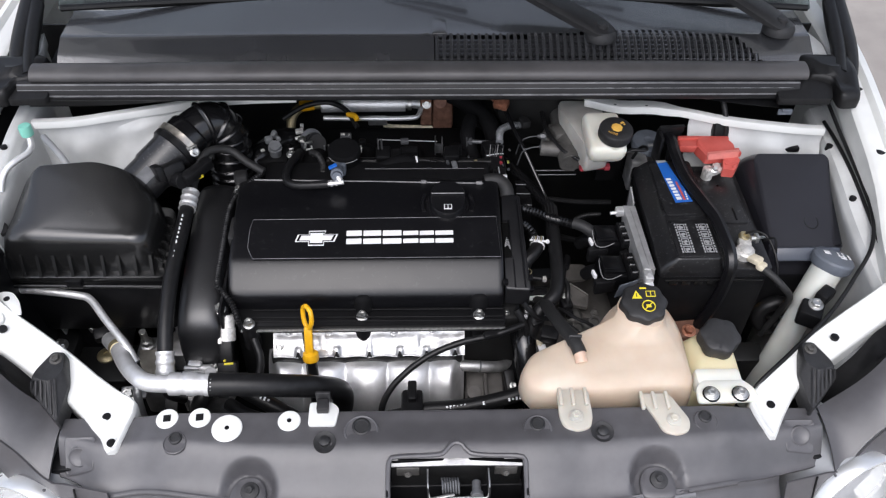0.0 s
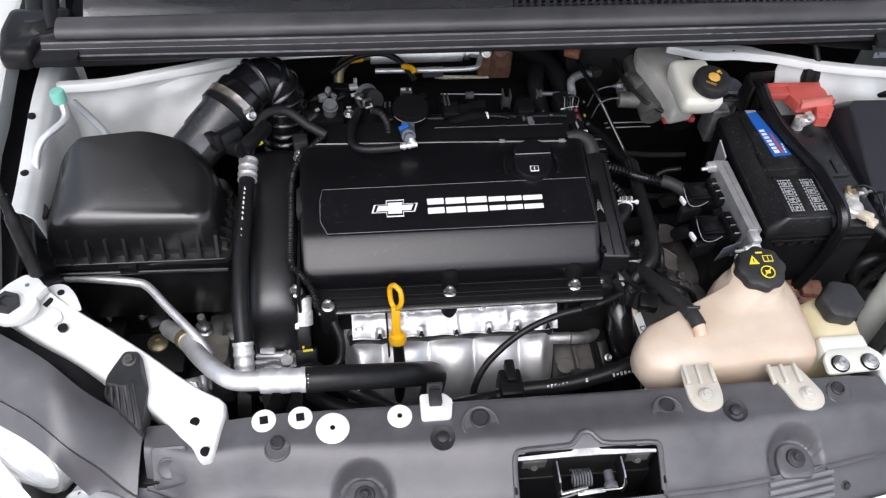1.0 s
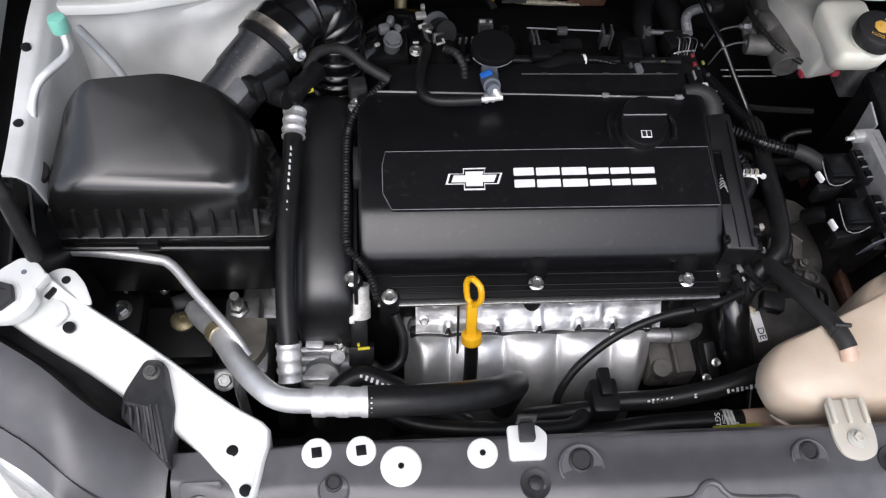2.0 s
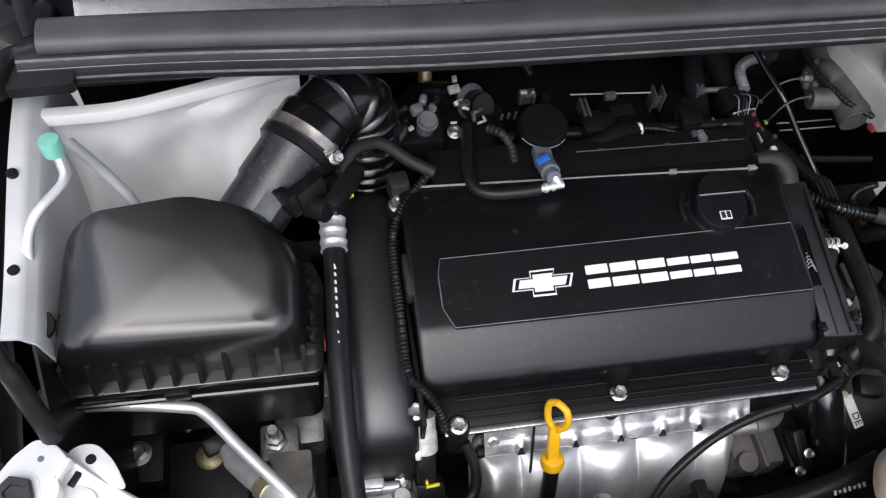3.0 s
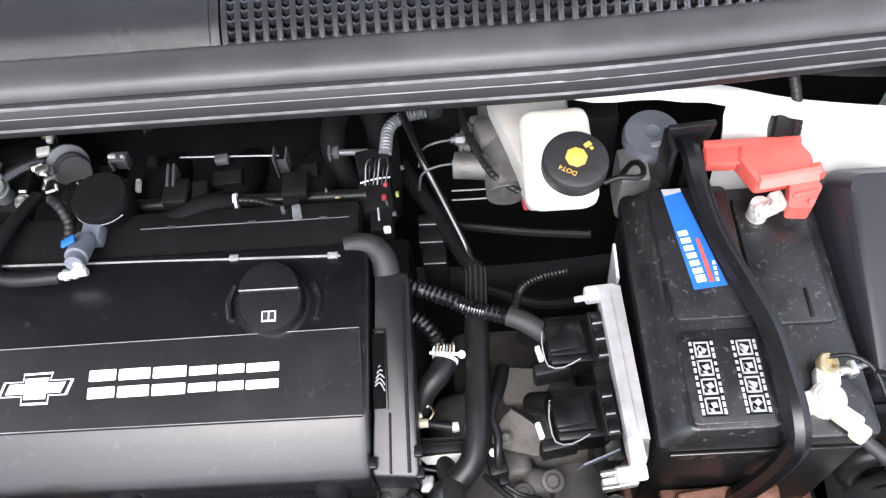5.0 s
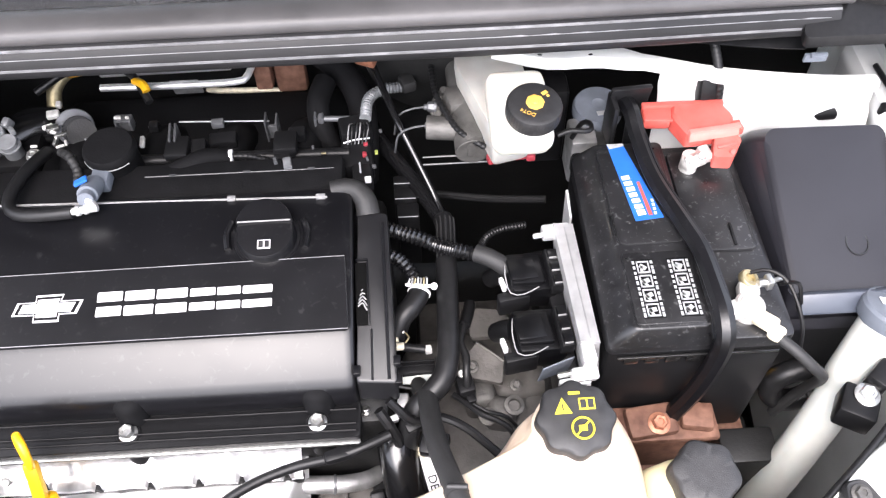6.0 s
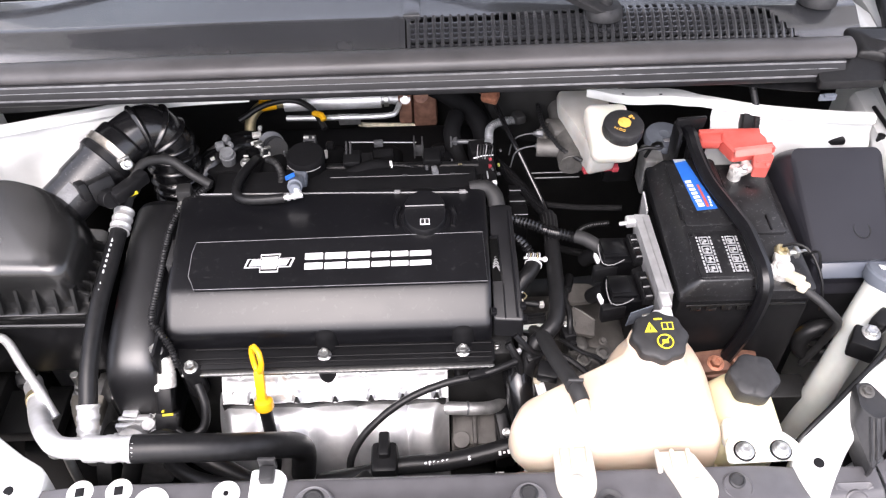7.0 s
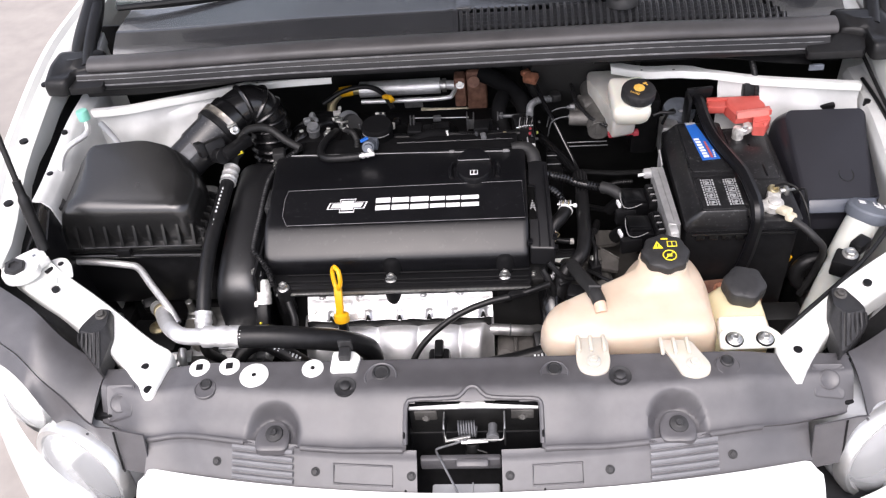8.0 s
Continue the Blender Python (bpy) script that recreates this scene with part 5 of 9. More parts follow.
upper = part("shield_strip", sheet(140, 14, strip_sheet, 0.0015), STRIPFOIL, engine, "silver upper shield strip with notches")
for u in BOSSES:
    p = Vector(strip_sheet(u, 1.0))
    part("notch", loft([[p + Vector((a, -0.0012, b)) for a, b in ((-0.0045, -0.002), (0.0045, -0.002), (0.0012, 0.0062), (-0.0012, 0.0062))], [p + Vector((a, 0.004, b)) for a, b in ((-0.0045, -0.002), (0.0045, -0.002), (0.0012, 0.0062), (-0.0012, 0.0062))]]), DARK, upper, "dark clearance notch")
for u in (0.08, 0.29, 0.46, 0.63, 0.83):
    p = Vector(strip_sheet(u, 0.0))
    part("stud", joined(lathe(p + Vector((0, -0.002, -0.004)), (0, -0.5, 0.85), [(0.0062, 0), (0.0062, 0.0035), (0.0040, 0.0042), (0.0038, 0.0080), (0.0025, 0.0088)], 14)), DULLALU, upper, "dull manifold stud")
part("shield_lip", tube([Vector(strip_sheet(k / 40, 1.0)) + Vector((0, -0.001, -0.0012)) for k in range(41)], 0.0013, 6, 0.02), FOIL, upper)
for u in (0.05, 0.395, 0.61, 0.83):
    x = -0.285 + 0.318 * u
    part("recess", lathe((x, 0.8520, 0.7030), (0, -0.55, 0.84), [(0.0125, -0.008), (0.0120, -0.001), (0.0090, 0.0012), (0.003, 0.0020)], 18), GREYCAST, shield, "dark round recess between the lobes")
part("shield_gap", box(-0.278, 0.03, 0.838, 0.850, 0.694, 0.712, 0.003), DARK, engine)
for x in (-0.262,):
    part("shield_bolt", hex_bolt((x, 0.844, 0.734), (0, -0.7, 0.7), 0.0045, 0.004), STEEL, engine)
part("shield_crease", tube([(-0.275, 0.832, 0.69), (-0.268, 0.822, 0.675), (-0.266, 0.818, 0.66)], 0.0035, 8), FOIL, engine)

# dipstick
dip = thing("dipstick", (-0.205, 0.80, 0.55), "yellow plastic oil dipstick loop in a black tube", "dipstick")
loop_way = Vector((0.64, -0.68, 0.36))
loop = [(-0.211, 0.842, 0.836), (-0.200, 0.840, 0.832), (-0.197, 0.834, 0.817), (-0.204, 0.830, 0.803), (-0.211, 0.830, 0.800), (-0.218, 0.832, 0.806), (-0.221, 0.837, 0.823), (-0.218, 0.841, 0.832), (-0.211, 0.842, 0.836)]
bm = tube([Vector((-0.2095, y, z)) + loop_way * (x + 0.2095) for x, y, z in loop], 0.0038, 10)
part("handle", joined(bm, turned((-0.2095, 0.820, 0.779), (0.013, 0.010, 0.052), 0, -26, r=0.003), lathe((-0.208, 0.809, 0.752), (-0.02, 0.38, 0.9), [(0.012, -0.004), (0.013, 0.0), (0.012, 0.008), (0.008, 0.011)], 20)), YELLOW, dip, "yellow finger loop")
part("guide_tube", tube([(-0.208, 0.808, 0.750), (-0.206, 0.797, 0.71), (-0.206, 0.785, 0.66), (-0.21, 0.78, 0.56)], 0.0085, 12), BLACK, dip, "black guide tube")
part("stay", rod((-0.222, 0.846, 0.768), (-0.218, 0.800, 0.64), 0.0016, 6), DARK, dip)

# power steering pump, thermostat pipe, brackets at the front of the engine
pump = thing("steering_pump", (-0.37, 0.79, 0.60), "ribbed cast aluminium pump with a pulley", "pump")
part("body", joined(box(-0.408, -0.352, 0.770, 0.832, 0.62, 0.712, 0.008), rod((-0.385, 0.800, 0.70), (-0.385, 0.775, 0.722), 0.022, 24), rod((-0.360, 0.785, 0.70), (-0.330, 0.783, 0.702), 0.013, 18)), CAST, pump)
for k in range(5):
    part("fin", box(-0.411, -0.376 + 0.006 * (k % 2), 0.774 + 0.0125 * k, 0.781 + 0.0125 * k, 0.66, 0.727 - 0.003 * (k % 2), 0.002), ALU, pump, "bright cast fin")
for x, y in ((-0.366, 0.822), (-0.352, 0.800), (-0.364, 0.772)):
    part("bolt", hex_bolt((x, y, 0.712), (0, -0.2, 1), 0.006, 0.007), STEEL, pump)
part("boss", rod((-0.372, 0.808, 0.70), (-0.366, 0.802, 0.728), 0.009, 16), CAST, pump)
for k in range(5):
    part("lobe", rod((-0.388, 0.816 - 0.0115 * k, 0.7185 - 0.002 * k), (-0.366, 0.815 - 0.0115 * k, 0.7195 - 0.002 * k), 0.0062, 16, 0.0015), DULLALU, pump, "rounded cast lobe")
part("lug", turned((-0.394, 0.820, 0.722), (0.022, 0.013, 0.014), -4, r=0.003), ALU, pump, "bright cast lug")
part("shaft", joined(rod((-0.362, 0.800, 0.712), (-0.342, 0.800, 0.713), 0.0125, 22), rod((-0.352, 0.777, 0.706), (-0.336, 0.776, 0.706), 0.008, 16)), GREYCAST, pump, "dark round boss")
part("pulley", rod((-0.42, 0.80, 0.64), (-0.44, 0.80, 0.64), 0.055, 32), DARK, pump, "dark belt pulley")
part("outlet", joined(rod((-0.345, 0.79, 0.70), (-0.318, 0.787, 0.702), 0.008), rod((-0.352, 0.81, 0.712), (-0.335, 0.81, 0.714), 0.012)), CAST, pump)

# ---- air filter box with its intake tube ----
airbox = thing("air_filter_box", (-0.57, 0.98, 0.70), "black moulded plastic air filter box", "air filter")
o_base = [(-0.690, 0.912), (-0.440, 0.910), (-0.432, 1.000), (-0.455, 1.052), (-0.540, 1.065), (-0.680, 1.050)]
part("base", prism(o_base, 0.70, 0.828, 0.015, 0.004), BLACK, airbox, "black lower housing")
part("flange", prism([(-0.696, 0.905), (-0.434, 0.903), (-0.426, 1.004), (-0.450, 1.060), (-0.540, 1.072), (-0.686, 1.056)], 0.826, 0.838, 0.012, 0.002), BOX, airbox, "flat joint flange")
o_lid = fillet([(-0.686, 0.918), (-0.446, 0.916), (-0.438, 0.998), (-0.462, 1.046), (-0.535, 1.058), (-0.674, 1.044)], 0.022)
o_top = fillet([(-0.618, 0.936), (-0.480, 0.934), (-0.472, 0.994), (-0.494, 1.034), (-0.545, 1.046), (-0.636, 1.034)], 0.016)


def blend(k, z):
    out = []
    for a, b in zip(o_lid, o_top):
        x, y = a[0] + (b[0] - a[0]) * k, a[1] + (b[1] - a[1]) * k
        out.append(Vector((x, y, z + k * (0.38 * (y - 0.98) - 0.06 * (x + 0.57)))))
    return out


def inner_rings(ring, dome):
    """Rings that close a top with a slight dome."""
    c = sum(ring, Vector()) / len(ring)
    return [[c + (p - c) * k + Vector((0, 0, dome * (1 - k * k))) for p in ring] for k in (0.9, 0.75, 0.5, 0.25, 0.02)]


lid = part("lid", loft([blend(0, 0.836), blend(0.06, 0.855), blend(0.14, 0.880), blend(0.24, 0.8985), blend(0.36, 0.9085), blend(0.52, 0.9160), blend(0.70, 0.9216), blend(0.86, 0.9257), blend(1.0, 0.9283), *inner_rings(blend(1.0, 0.9285), 0.003)]), BOX, airbox, "satin black moulded lid", 60)
for k in range(10):
    x = -0.672 + 0.0245 * k
    part("rib", loft([[Vector((x - 0.0022, 0.905, 0.838)), Vector((x + 0.0022, 0.905, 0.838)), Vector((x + 0.0022, 0.918, 0.872)), Vector((x - 0.0022, 0.918, 0.872))],
                      [Vector((x - 0.0022, 0.930, 0.838)), Vector((x + 0.0022, 0.930, 0.838)), Vector((x + 0.0022, 0.936, 0.866)), Vector((x - 0.0022, 0.936, 0.866))]]), BOX, lid)
for k in range(6):
    y = 0.925 + 0.018 * k
    part("rib", turned((-0.446, y, 0.848), (0.016, 0.004, 0.022), 0, 0, 25, r=0.001), BOX, lid)
part("latch", turned((-0.574, 0.902, 0.828), (0.024, 0.010, 0.016), r=0.002), BLACK, airbox)
part("stiffener", rod((-0.69, 0.9015, 0.823), (-0.44, 0.8995, 0.819), 0.003, 8), BOX, airbox)
part("foot", joined(box(-0.62, -0.59, 0.93, 0.98, 0.42, 0.70, 0.004), box(-0.50, -0.47, 0.95, 1.00, 0.42, 0.70, 0.004)), BLACK, airbox, "black mounting foot")
part("red_filter_edge", box(-0.4325, -0.430, 0.935, 0.955, 0.815, 0.830, 0.0005), RED, airbox, "red filter edge")

intake = thing("intake_tube", (-0.43, 1.12, 0.85), "black intake tube with a ribbed rubber elbow", "intake tube")
a0, a1 = Vector((-0.508, 1.034, 0.887)), Vector((-0.427, 1.130, 0.928))
ax = (a1 - a0).normalized()
part("sensor_tube", lathe(a0, ax, [(0.033, 0), (0.0345, 0.012), (0.0345, 0.055), (0.0368, 0.06), (0.0368, 0.100), (0.0395, 0.104), (0.0395, 0.118), (0.036, 0.120)], 40), BATT, intake, "smooth black air meter tube")
nrm = Vector((0.35, -0.55, 0.75))
nrm = (nrm - ax * nrm.dot(ax)).normalized()
sd = ax.cross(nrm)
lm = Matrix((ax, sd, nrm)).transposed().to_4x4()
lm.translation = a0 + ax * 0.040 + nrm * 0.0352
part("label", box(-0.013, 0.013, -0.010, 0.010, -0.001, 0.0003, 0.0001, 1, lm), GREYCAST, intake, "silver paper label")
part("sensor_body", joined(turned(a0 + ax * 0.072 + Vector((0.030, -0.026, 0.010)), (0.036, 0.026, 0.03), 40, -20, r=0.005), turned(a0 + ax * 0.066 + Vector((0.014, -0.034, 0.018)), (0.012, 0.03, 0.026), 40, -20, r=0.003),
                           rod(a0 + ax * 0.07 + Vector((0.03, -0.03, 0.0)), a0 + ax * 0.07 + Vector((0.05, -0.045, 0.006)), 0.013)), BLACK, intake, "black air meter plug")
part("plug", turned((-0.397, 1.065, 0.915), (0.018, 0.058, 0.020), -35, 0, r=0.004), BLACK, intake, "black plug with a lead")
c0 = a0 + ax * 0.124
clampr = part("hose_clamp", lathe(c0, ax, [(0.0405, -0.0058), (0.0422, -0.0052), (0.0418, 0.0), (0.0422, 0.0052), (0.0405, 0.0058)], 40), WORNSTEEL, intake, "bright steel hose clamp")
part("screw", joined(hex_bolt(c0 + Vector((0.029, -0.031, 0.006)), (0.5, -0.6, 0.6), 0.0055, 0.007), turned(c0 + Vector((0.024, -0.027, 0.012)), (0.018, 0.010, 0.009), 40, r=0.002)), STEEL, clampr)
part("collar", lathe(c0, ax, [(0.0395, -0.019), (0.0416, -0.0175), (0.0416, -0.0085), (0.0400, -0.0075)], 40), BLACK, intake, "moulded black collar")
for k in range(5):
    w = 0.3 + 0.55 * k
    u1 = ax.orthogonal().normalized()
    part("slot", turned(c0 + (u1 * math.cos(w) + ax.cross(u1) * math.sin(w)) * 0.0420, (0.004, 0.004, 0.004), 30 * k, r=0.001), DARK, clampr)
bel2 = [c0 - ax * 0.012, c0 + ax * 0.018, (-0.388, 1.164, 0.937), (-0.368, 1.170, 0.905), (-0.366, 1.162, 0.855), (-0.366, 1.157, 0.78)]
elbow_part = part("bellows", tube(bel2, 0.0350, 36), GLOSSRUBBER, intake, "ribbed black rubber elbow", 50)
part("cuff", lathe(c0, ax, [(0.0370, -0.012), (0.0390, -0.010), (0.0390, 0.022), (0.0378, 0.026), (0.0355, 0.028)], 40), GLOSSRUBBER, elbow_part)
line = smooth_line(bel2, 0.004)
run, last = 0.0, 0.050
for p, q in zip(line, line[1:]):
    run += (q - p).length
    if run - last > 0.0155:
        last = run
        part("fold", lathe(p, q - p, [(0.0345, -0.0048), (0.0388, -0.0022), (0.0397, 0.0), (0.0388, 0.0022), (0.0345, 0.0048)], 36, False), GLOSSRUBBER, elbow_part)

# ---- hoses and pipes on the airbox side ----


def hose(name, pts, r, mat, label, category="hose", n=14, ribs=0.0, pitch=0.006, group=""):
    return solo(name, tube(pts, r, n, 0.008, ribs, pitch), mat, label, category, group)


ps = thing("pressure_hose", (-0.415, 0.90, 0.74), "black rubber hose with white print and crimped ends", "hose")
hp = [(-0.412, 1.040, 0.878), (-0.414, 0.98, 0.868), (-0.418, 0.90, 0.852), (-0.4185, 0.83, 0.828), (-0.416, 0.780, 0.800)]
part("hose", tube(hp, 0.0115, 16), RUBBER, ps)
for pts in ([(-0.4115, 1.052, 0.880), (-0.4125, 1.018, 0.874)], [(-0.4165, 0.786, 0.803), (-0.415, 0.752, 0.778)]):
    part("crimp", tube(pts, lambda k: 0.0130 if (k * 3) % 1 > 0.3 else 0.0142, 18, 0.002), ALU, ps, "crimped aluminium sleeve")
part("stub", tube([(-0.411, 1.053, 0.880), (-0.410, 1.075, 0.886), (-0.408, 1.10, 0.880)], 0.0085, 12), GREYHOSE, ps)
part("lower_stub", tube([(-0.415, 0.753, 0.778), (-0.414, 0.745, 0.755), (-0.405, 0.765, 0.71)], 0.008, 12), DARK, ps)
for k in range(26):
    if k % 9 in (7,):
        continue
    y = 0.995 - 0.0082 * k
    i = (1.04 - y) / 0.26
    z = 0.878 - 0.078 * i + 0.016 * math.sin(i * 3.1) + 0.0098
    part("print", turned((-0.4105 - 0.006 * math.sin(i * 3), y, z - 0.0005), (0.0024, 0.0040 if k % 3 else 0.0058, 0.0012), 0, 0, 35, r=0.0002, seg=1), PRINT, ps)

thin = [(-0.712, 0.935, 0.792), (-0.692, 0.914, 0.802), (-0.640, 0.908, 0.804), (-0.575, 0.898, 0.803), (-0.553, 0.889, 0.802), (-0.522, 0.852, 0.800), (-0.480, 0.803, 0.798), (-0.462, 0.780, 0.785)]
solo("air_conditioning_pipe", tube(thin, 0.0062, 12, 0.006), ALU, "thin bent aluminium air conditioning pipe", "pipe", "air conditioning pipes")
ac = thing("air_conditioning_pipe", (-0.40, 0.72, 0.74), "thick bent aluminium pipe crimped to a black hose", "pipe", "air conditioning pipes")
part("pipe", tube([(-0.535, 0.862, 0.735), (-0.520, 0.842, 0.750), (-0.500, 0.815, 0.775), (-0.470, 0.765, 0.805), (-0.440, 0.726, 0.826), (-0.415, 0.708, 0.834), (-0.37, 0.703, 0.838)], 0.0125, 16), ALU, ac, "matt aluminium pipe")
part("collar", rod((-0.502, 0.818, 0.773), (-0.494, 0.806, 0.781), 0.0142, 18), BRASS, ac)
part("crimp", tube([(-0.385, 0.704, 0.837), (-0.355, 0.702, 0.838), (-0.325, 0.701, 0.838)], lambda k: 0.0162 if k < 0.25 or 0.4 < k < 0.62 or k > 0.8 else 0.0150, 20, 0.0025), ALU, ac, "crimped aluminium sleeve")
part("hose", tube([(-0.330, 0.701, 0.838), (-0.29, 0.702, 0.836), (-0.24, 0.708, 0.824), (-0.195, 0.722, 0.800), (-0.165, 0.748, 0.755), (-0.158, 0.762, 0.715), (-0.165, 0.76, 0.66)], 0.0165, 18), RUBBER, ac, "thick black rubber hose")
part("branch", tube([(-0.548, 0.885, 0.715), (-0.535, 0.865, 0.728), (-0.512, 0.835, 0.748), (-0.498, 0.812, 0.772)], 0.011, 12), ALU, ac)
teal = thing("service_port", (-0.66, 1.05, 0.90), "thin aluminium pipe with a teal dust cap", "pipe")
part("pipe", tube([(-0.660, 1.098, 0.965), (-0.655, 1.086, 0.955), (-0.656, 1.072, 0.950), (-0.680, 1.040, 0.945), (-0.690, 1.018, 0.925), (-0.690, 1.00, 0.89), (-0.692, 0.99, 0.80)], 0.0052, 12), ALU, teal)
part("cap", lathe((-0.661, 1.098, 0.964), (-0.05, 0.1, 1), [(0.0098, 0), (0.0102, 0.003), (0.0102, 0.015), (0.0092, 0.0175), (0.006, 0.018)], 20), TEAL, teal, "teal plastic dust cap")
hose("brake_hose", [(-0.662, 1.142, 0.925), (-0.640, 1.118, 0.922), (-0.615, 1.090, 0.915), (-0.598, 1.072, 0.895), (-0.594, 1.068, 0.86)], 0.0055, PANELGREY, "dull grey pipe on the strut tower", "pipe")

mount = thing("engine_mount", (-0.50, 0.88, 0.40), "cast aluminium engine mount with studs", "engine mount")
part("bracket", joined(box(-0.492, -0.455, 0.81, 0.885, 0.60, 0.668, 0.008), box(-0.50, -0.44, 0.90, 0.97, 0.42, 0.64, 0.01), box(-0.515, -0.47, 0.875, 0.92, 0.60, 0.670, 0.006)), CAST, mount)
part("stud", joined(rod((-0.497, 0.898, 0.672), (-0.497, 0.897, 0.712), 0.006), lathe((-0.497, 0.898, 0.672), (0, 0, 1), [(0.014, 0), (0.014, 0.004), (0.010, 0.006), (0.010, 0.014)], 6)), STEEL, mount, "threaded stud with nut")
part("bolt", hex_bolt((-0.45, 0.955, 0.70), (0, -0.2, 1), 0.012, 0.012), CAST, mount)
part("arm", box(-0.46, -0.43, 0.93, 0.98, 0.45, 0.70, 0.008), CAST, mount)
part("foot", box(-0.60, -0.44, 0.84, 0.96, 0.33, 0.60, 0.01), DARK, mount)
part("plate", prism([(-0.505, 0.880), (-0.457, 0.879), (-0.458, 0.838), (-0.470, 0.818), (-0.484, 0.826), (-0.500, 0.858)], 0.660, 0.6860, 0.006, 0.002), TAN, mount, "dusty pale cast plate")
part("nut", hex_bolt((-0.507, 0.800, 0.672), (0.1, -0.4, 1), 0.009, 0.009), STEEL, mount, "zinc nut")
part("drain_pipe", tube([(-0.490, 0.806, 0.690), (-0.488, 0.792, 0.684), (-0.487, 0.782, 0.650), (-0.487, 0.776, 0.580)], 0.0065, 12), ALU, mount, "thin aluminium pipe")
part("clamp_plate", turned((-0.500, 0.806, 0.668), (0.040, 0.024, 0.008), 8, 12, r=0.002), CAST, mount, "cast clamp plate")
tray = thing("relay_bracket", (-0.60, 0.88, 0.55), "black steel bracket with brass-coloured bolts", "bracket")
part("plate", joined(box(-0.62, -0.53, 0.845, 0.92, 0.62, 0.645, 0.004), box(-0.68, -0.62, 0.87, 0.95, 0.58, 0.665, 0.006), box(-0.64, -0.60, 0.86, 0.90, 0.34, 0.62, 0.004)), DARK, tray)
part("bolt", lathe((-0.573, 0.898, 0.645), (0, 0, 1), [(0.016, 0), (0.016, 0.003), (0.012, 0.006), (0.005, 0.0065), (0.005, 0.004)], 24), BRASS, tray, "dull yellow bolt")
part("bolt", hex_bolt((-0.648, 0.905, 0.665), (0, 0, 1), 0.010, 0.007), STEEL, tray, "zinc bolt")
for k in range(4):
    part("rib", tube([(-0.66, 0.945 + 0.010 * k, 0.69), (-0.61, 0.925 + 0.010 * k, 0.70), (-0.545, 0.92 + 0.01 * k, 0.69)], 0.003, 8, 0.01), BLACK, tray)
part("clip", turned((-0.592, 0.93, 0.70), (0.02, 0.035, 0.02), 40, 20, r=0.003), CAST, tray, "grey clip")
part("plug", turned((-0.555, 0.885, 0.72), (0.028, 0.02, 0.024), 20, 20, r=0.004), BLACK, tray)
solo("side_shield", box(-0.66, -0.43, 0.70, 0.74, 0.34, 0.60, 0.01), DARK, "dark plastic splash shield in the bay", "splash shield")

# ---- coolant tank ----
tank = thing("coolant_tank", (0.24, 0.74, 0.62), "peach translucent plastic coolant tank with a black cap", "coolant tank")
o0 = fillet([(0.110, 0.694), (0.150, 0.682), (0.345, 0.688), (0.352, 0.700), (0.352, 0.795), (0.335, 0.838), (0.250, 0.838), (0.218, 0.796), (0.120, 0.762), (0.102, 0.725)], 0.022)
o1 = fillet([(0.122, 0.700), (0.155, 0.690), (0.338, 0.696), (0.345, 0.708), (0.345, 0.79), (0.330, 0.836), (0.254, 0.836), (0.222, 0.790), (0.128, 0.756), (0.112, 0.724)], 0.02)
o2 = fillet([(0.262, 0.785), (0.275, 0.772), (0.305, 0.772), (0.318, 0.785), (0.322, 0.805), (0.318, 0.838), (0.266, 0.838), (0.252, 0.815), (0.254, 0.800), (0.258, 0.79)], 0.02)


def tank_ring(k, z, lift):
    out = []
    for i in range(len(o0)):
        if k <= 1:
            x, y = o0[i][0] + (o1[i][0] - o0[i][0]) * k, o0[i][1] + (o1[i][1] - o0[i][1]) * k
        else:
            x, y = o1[i][0] + (o2[i][0] - o1[i][0]) * (k - 1), o1[i][1] + (o2[i][1] - o1[i][1]) * (k - 1)
        # the lobe at the hose end is undercut
        x += 0.75 * max(0, 0.785 - z) * ease(x, 0.26, 0.11)
        out.append(Vector((x, y, z + lift * (0.04 * (x - 0.28) + 0.06 * (y - 0.8)))))
    return out


part("body", loft([tank_ring(0.9, 0.64, 0), tank_ring(0.2, 0.648, 0), tank_ring(0, 0.66, 0), tank_ring(0, 0.70, 0), tank_ring(0, 0.74, 0.1), tank_ring(0, 0.77, 0.2), tank_ring(0, 0.79, 0.3), tank_ring(0.1, 0.812, 0.6), tank_ring(0.4, 0.828, 0.9), tank_ring(1.0, 0.838, 1.0), tank_ring(1.3, 0.842, 1.0), tank_ring(1.75, 0.846, 0.7), tank_ring(1.95, 0.852, 0.3), tank_ring(2.0, 0.864, 0)]), TANK, tank, "peach translucent moulded tank", 70)
part("hose_neck", lathe((0.106, 0.716, 0.700), (1, 0, 0), [(0.0100, 0), (0.0118, 0.001), (0.0118, 0.010), (0.0128, 0.014), (0.0150, 0.075)], 20), PINK, tank, "pinkish lower hose neck")
part("seam", tube([Vector((x, y, 0.752 + 0.012)) + Vector((0, -0.001, 0)) for x, y in ((0.124, 0.700), (0.135, 0.690), (0.160, 0.6815), (0.25, 0.684), (0.343, 0.687), (0.353, 0.702), (0.353, 0.79))], 0.0022, 6), TANK, tank)
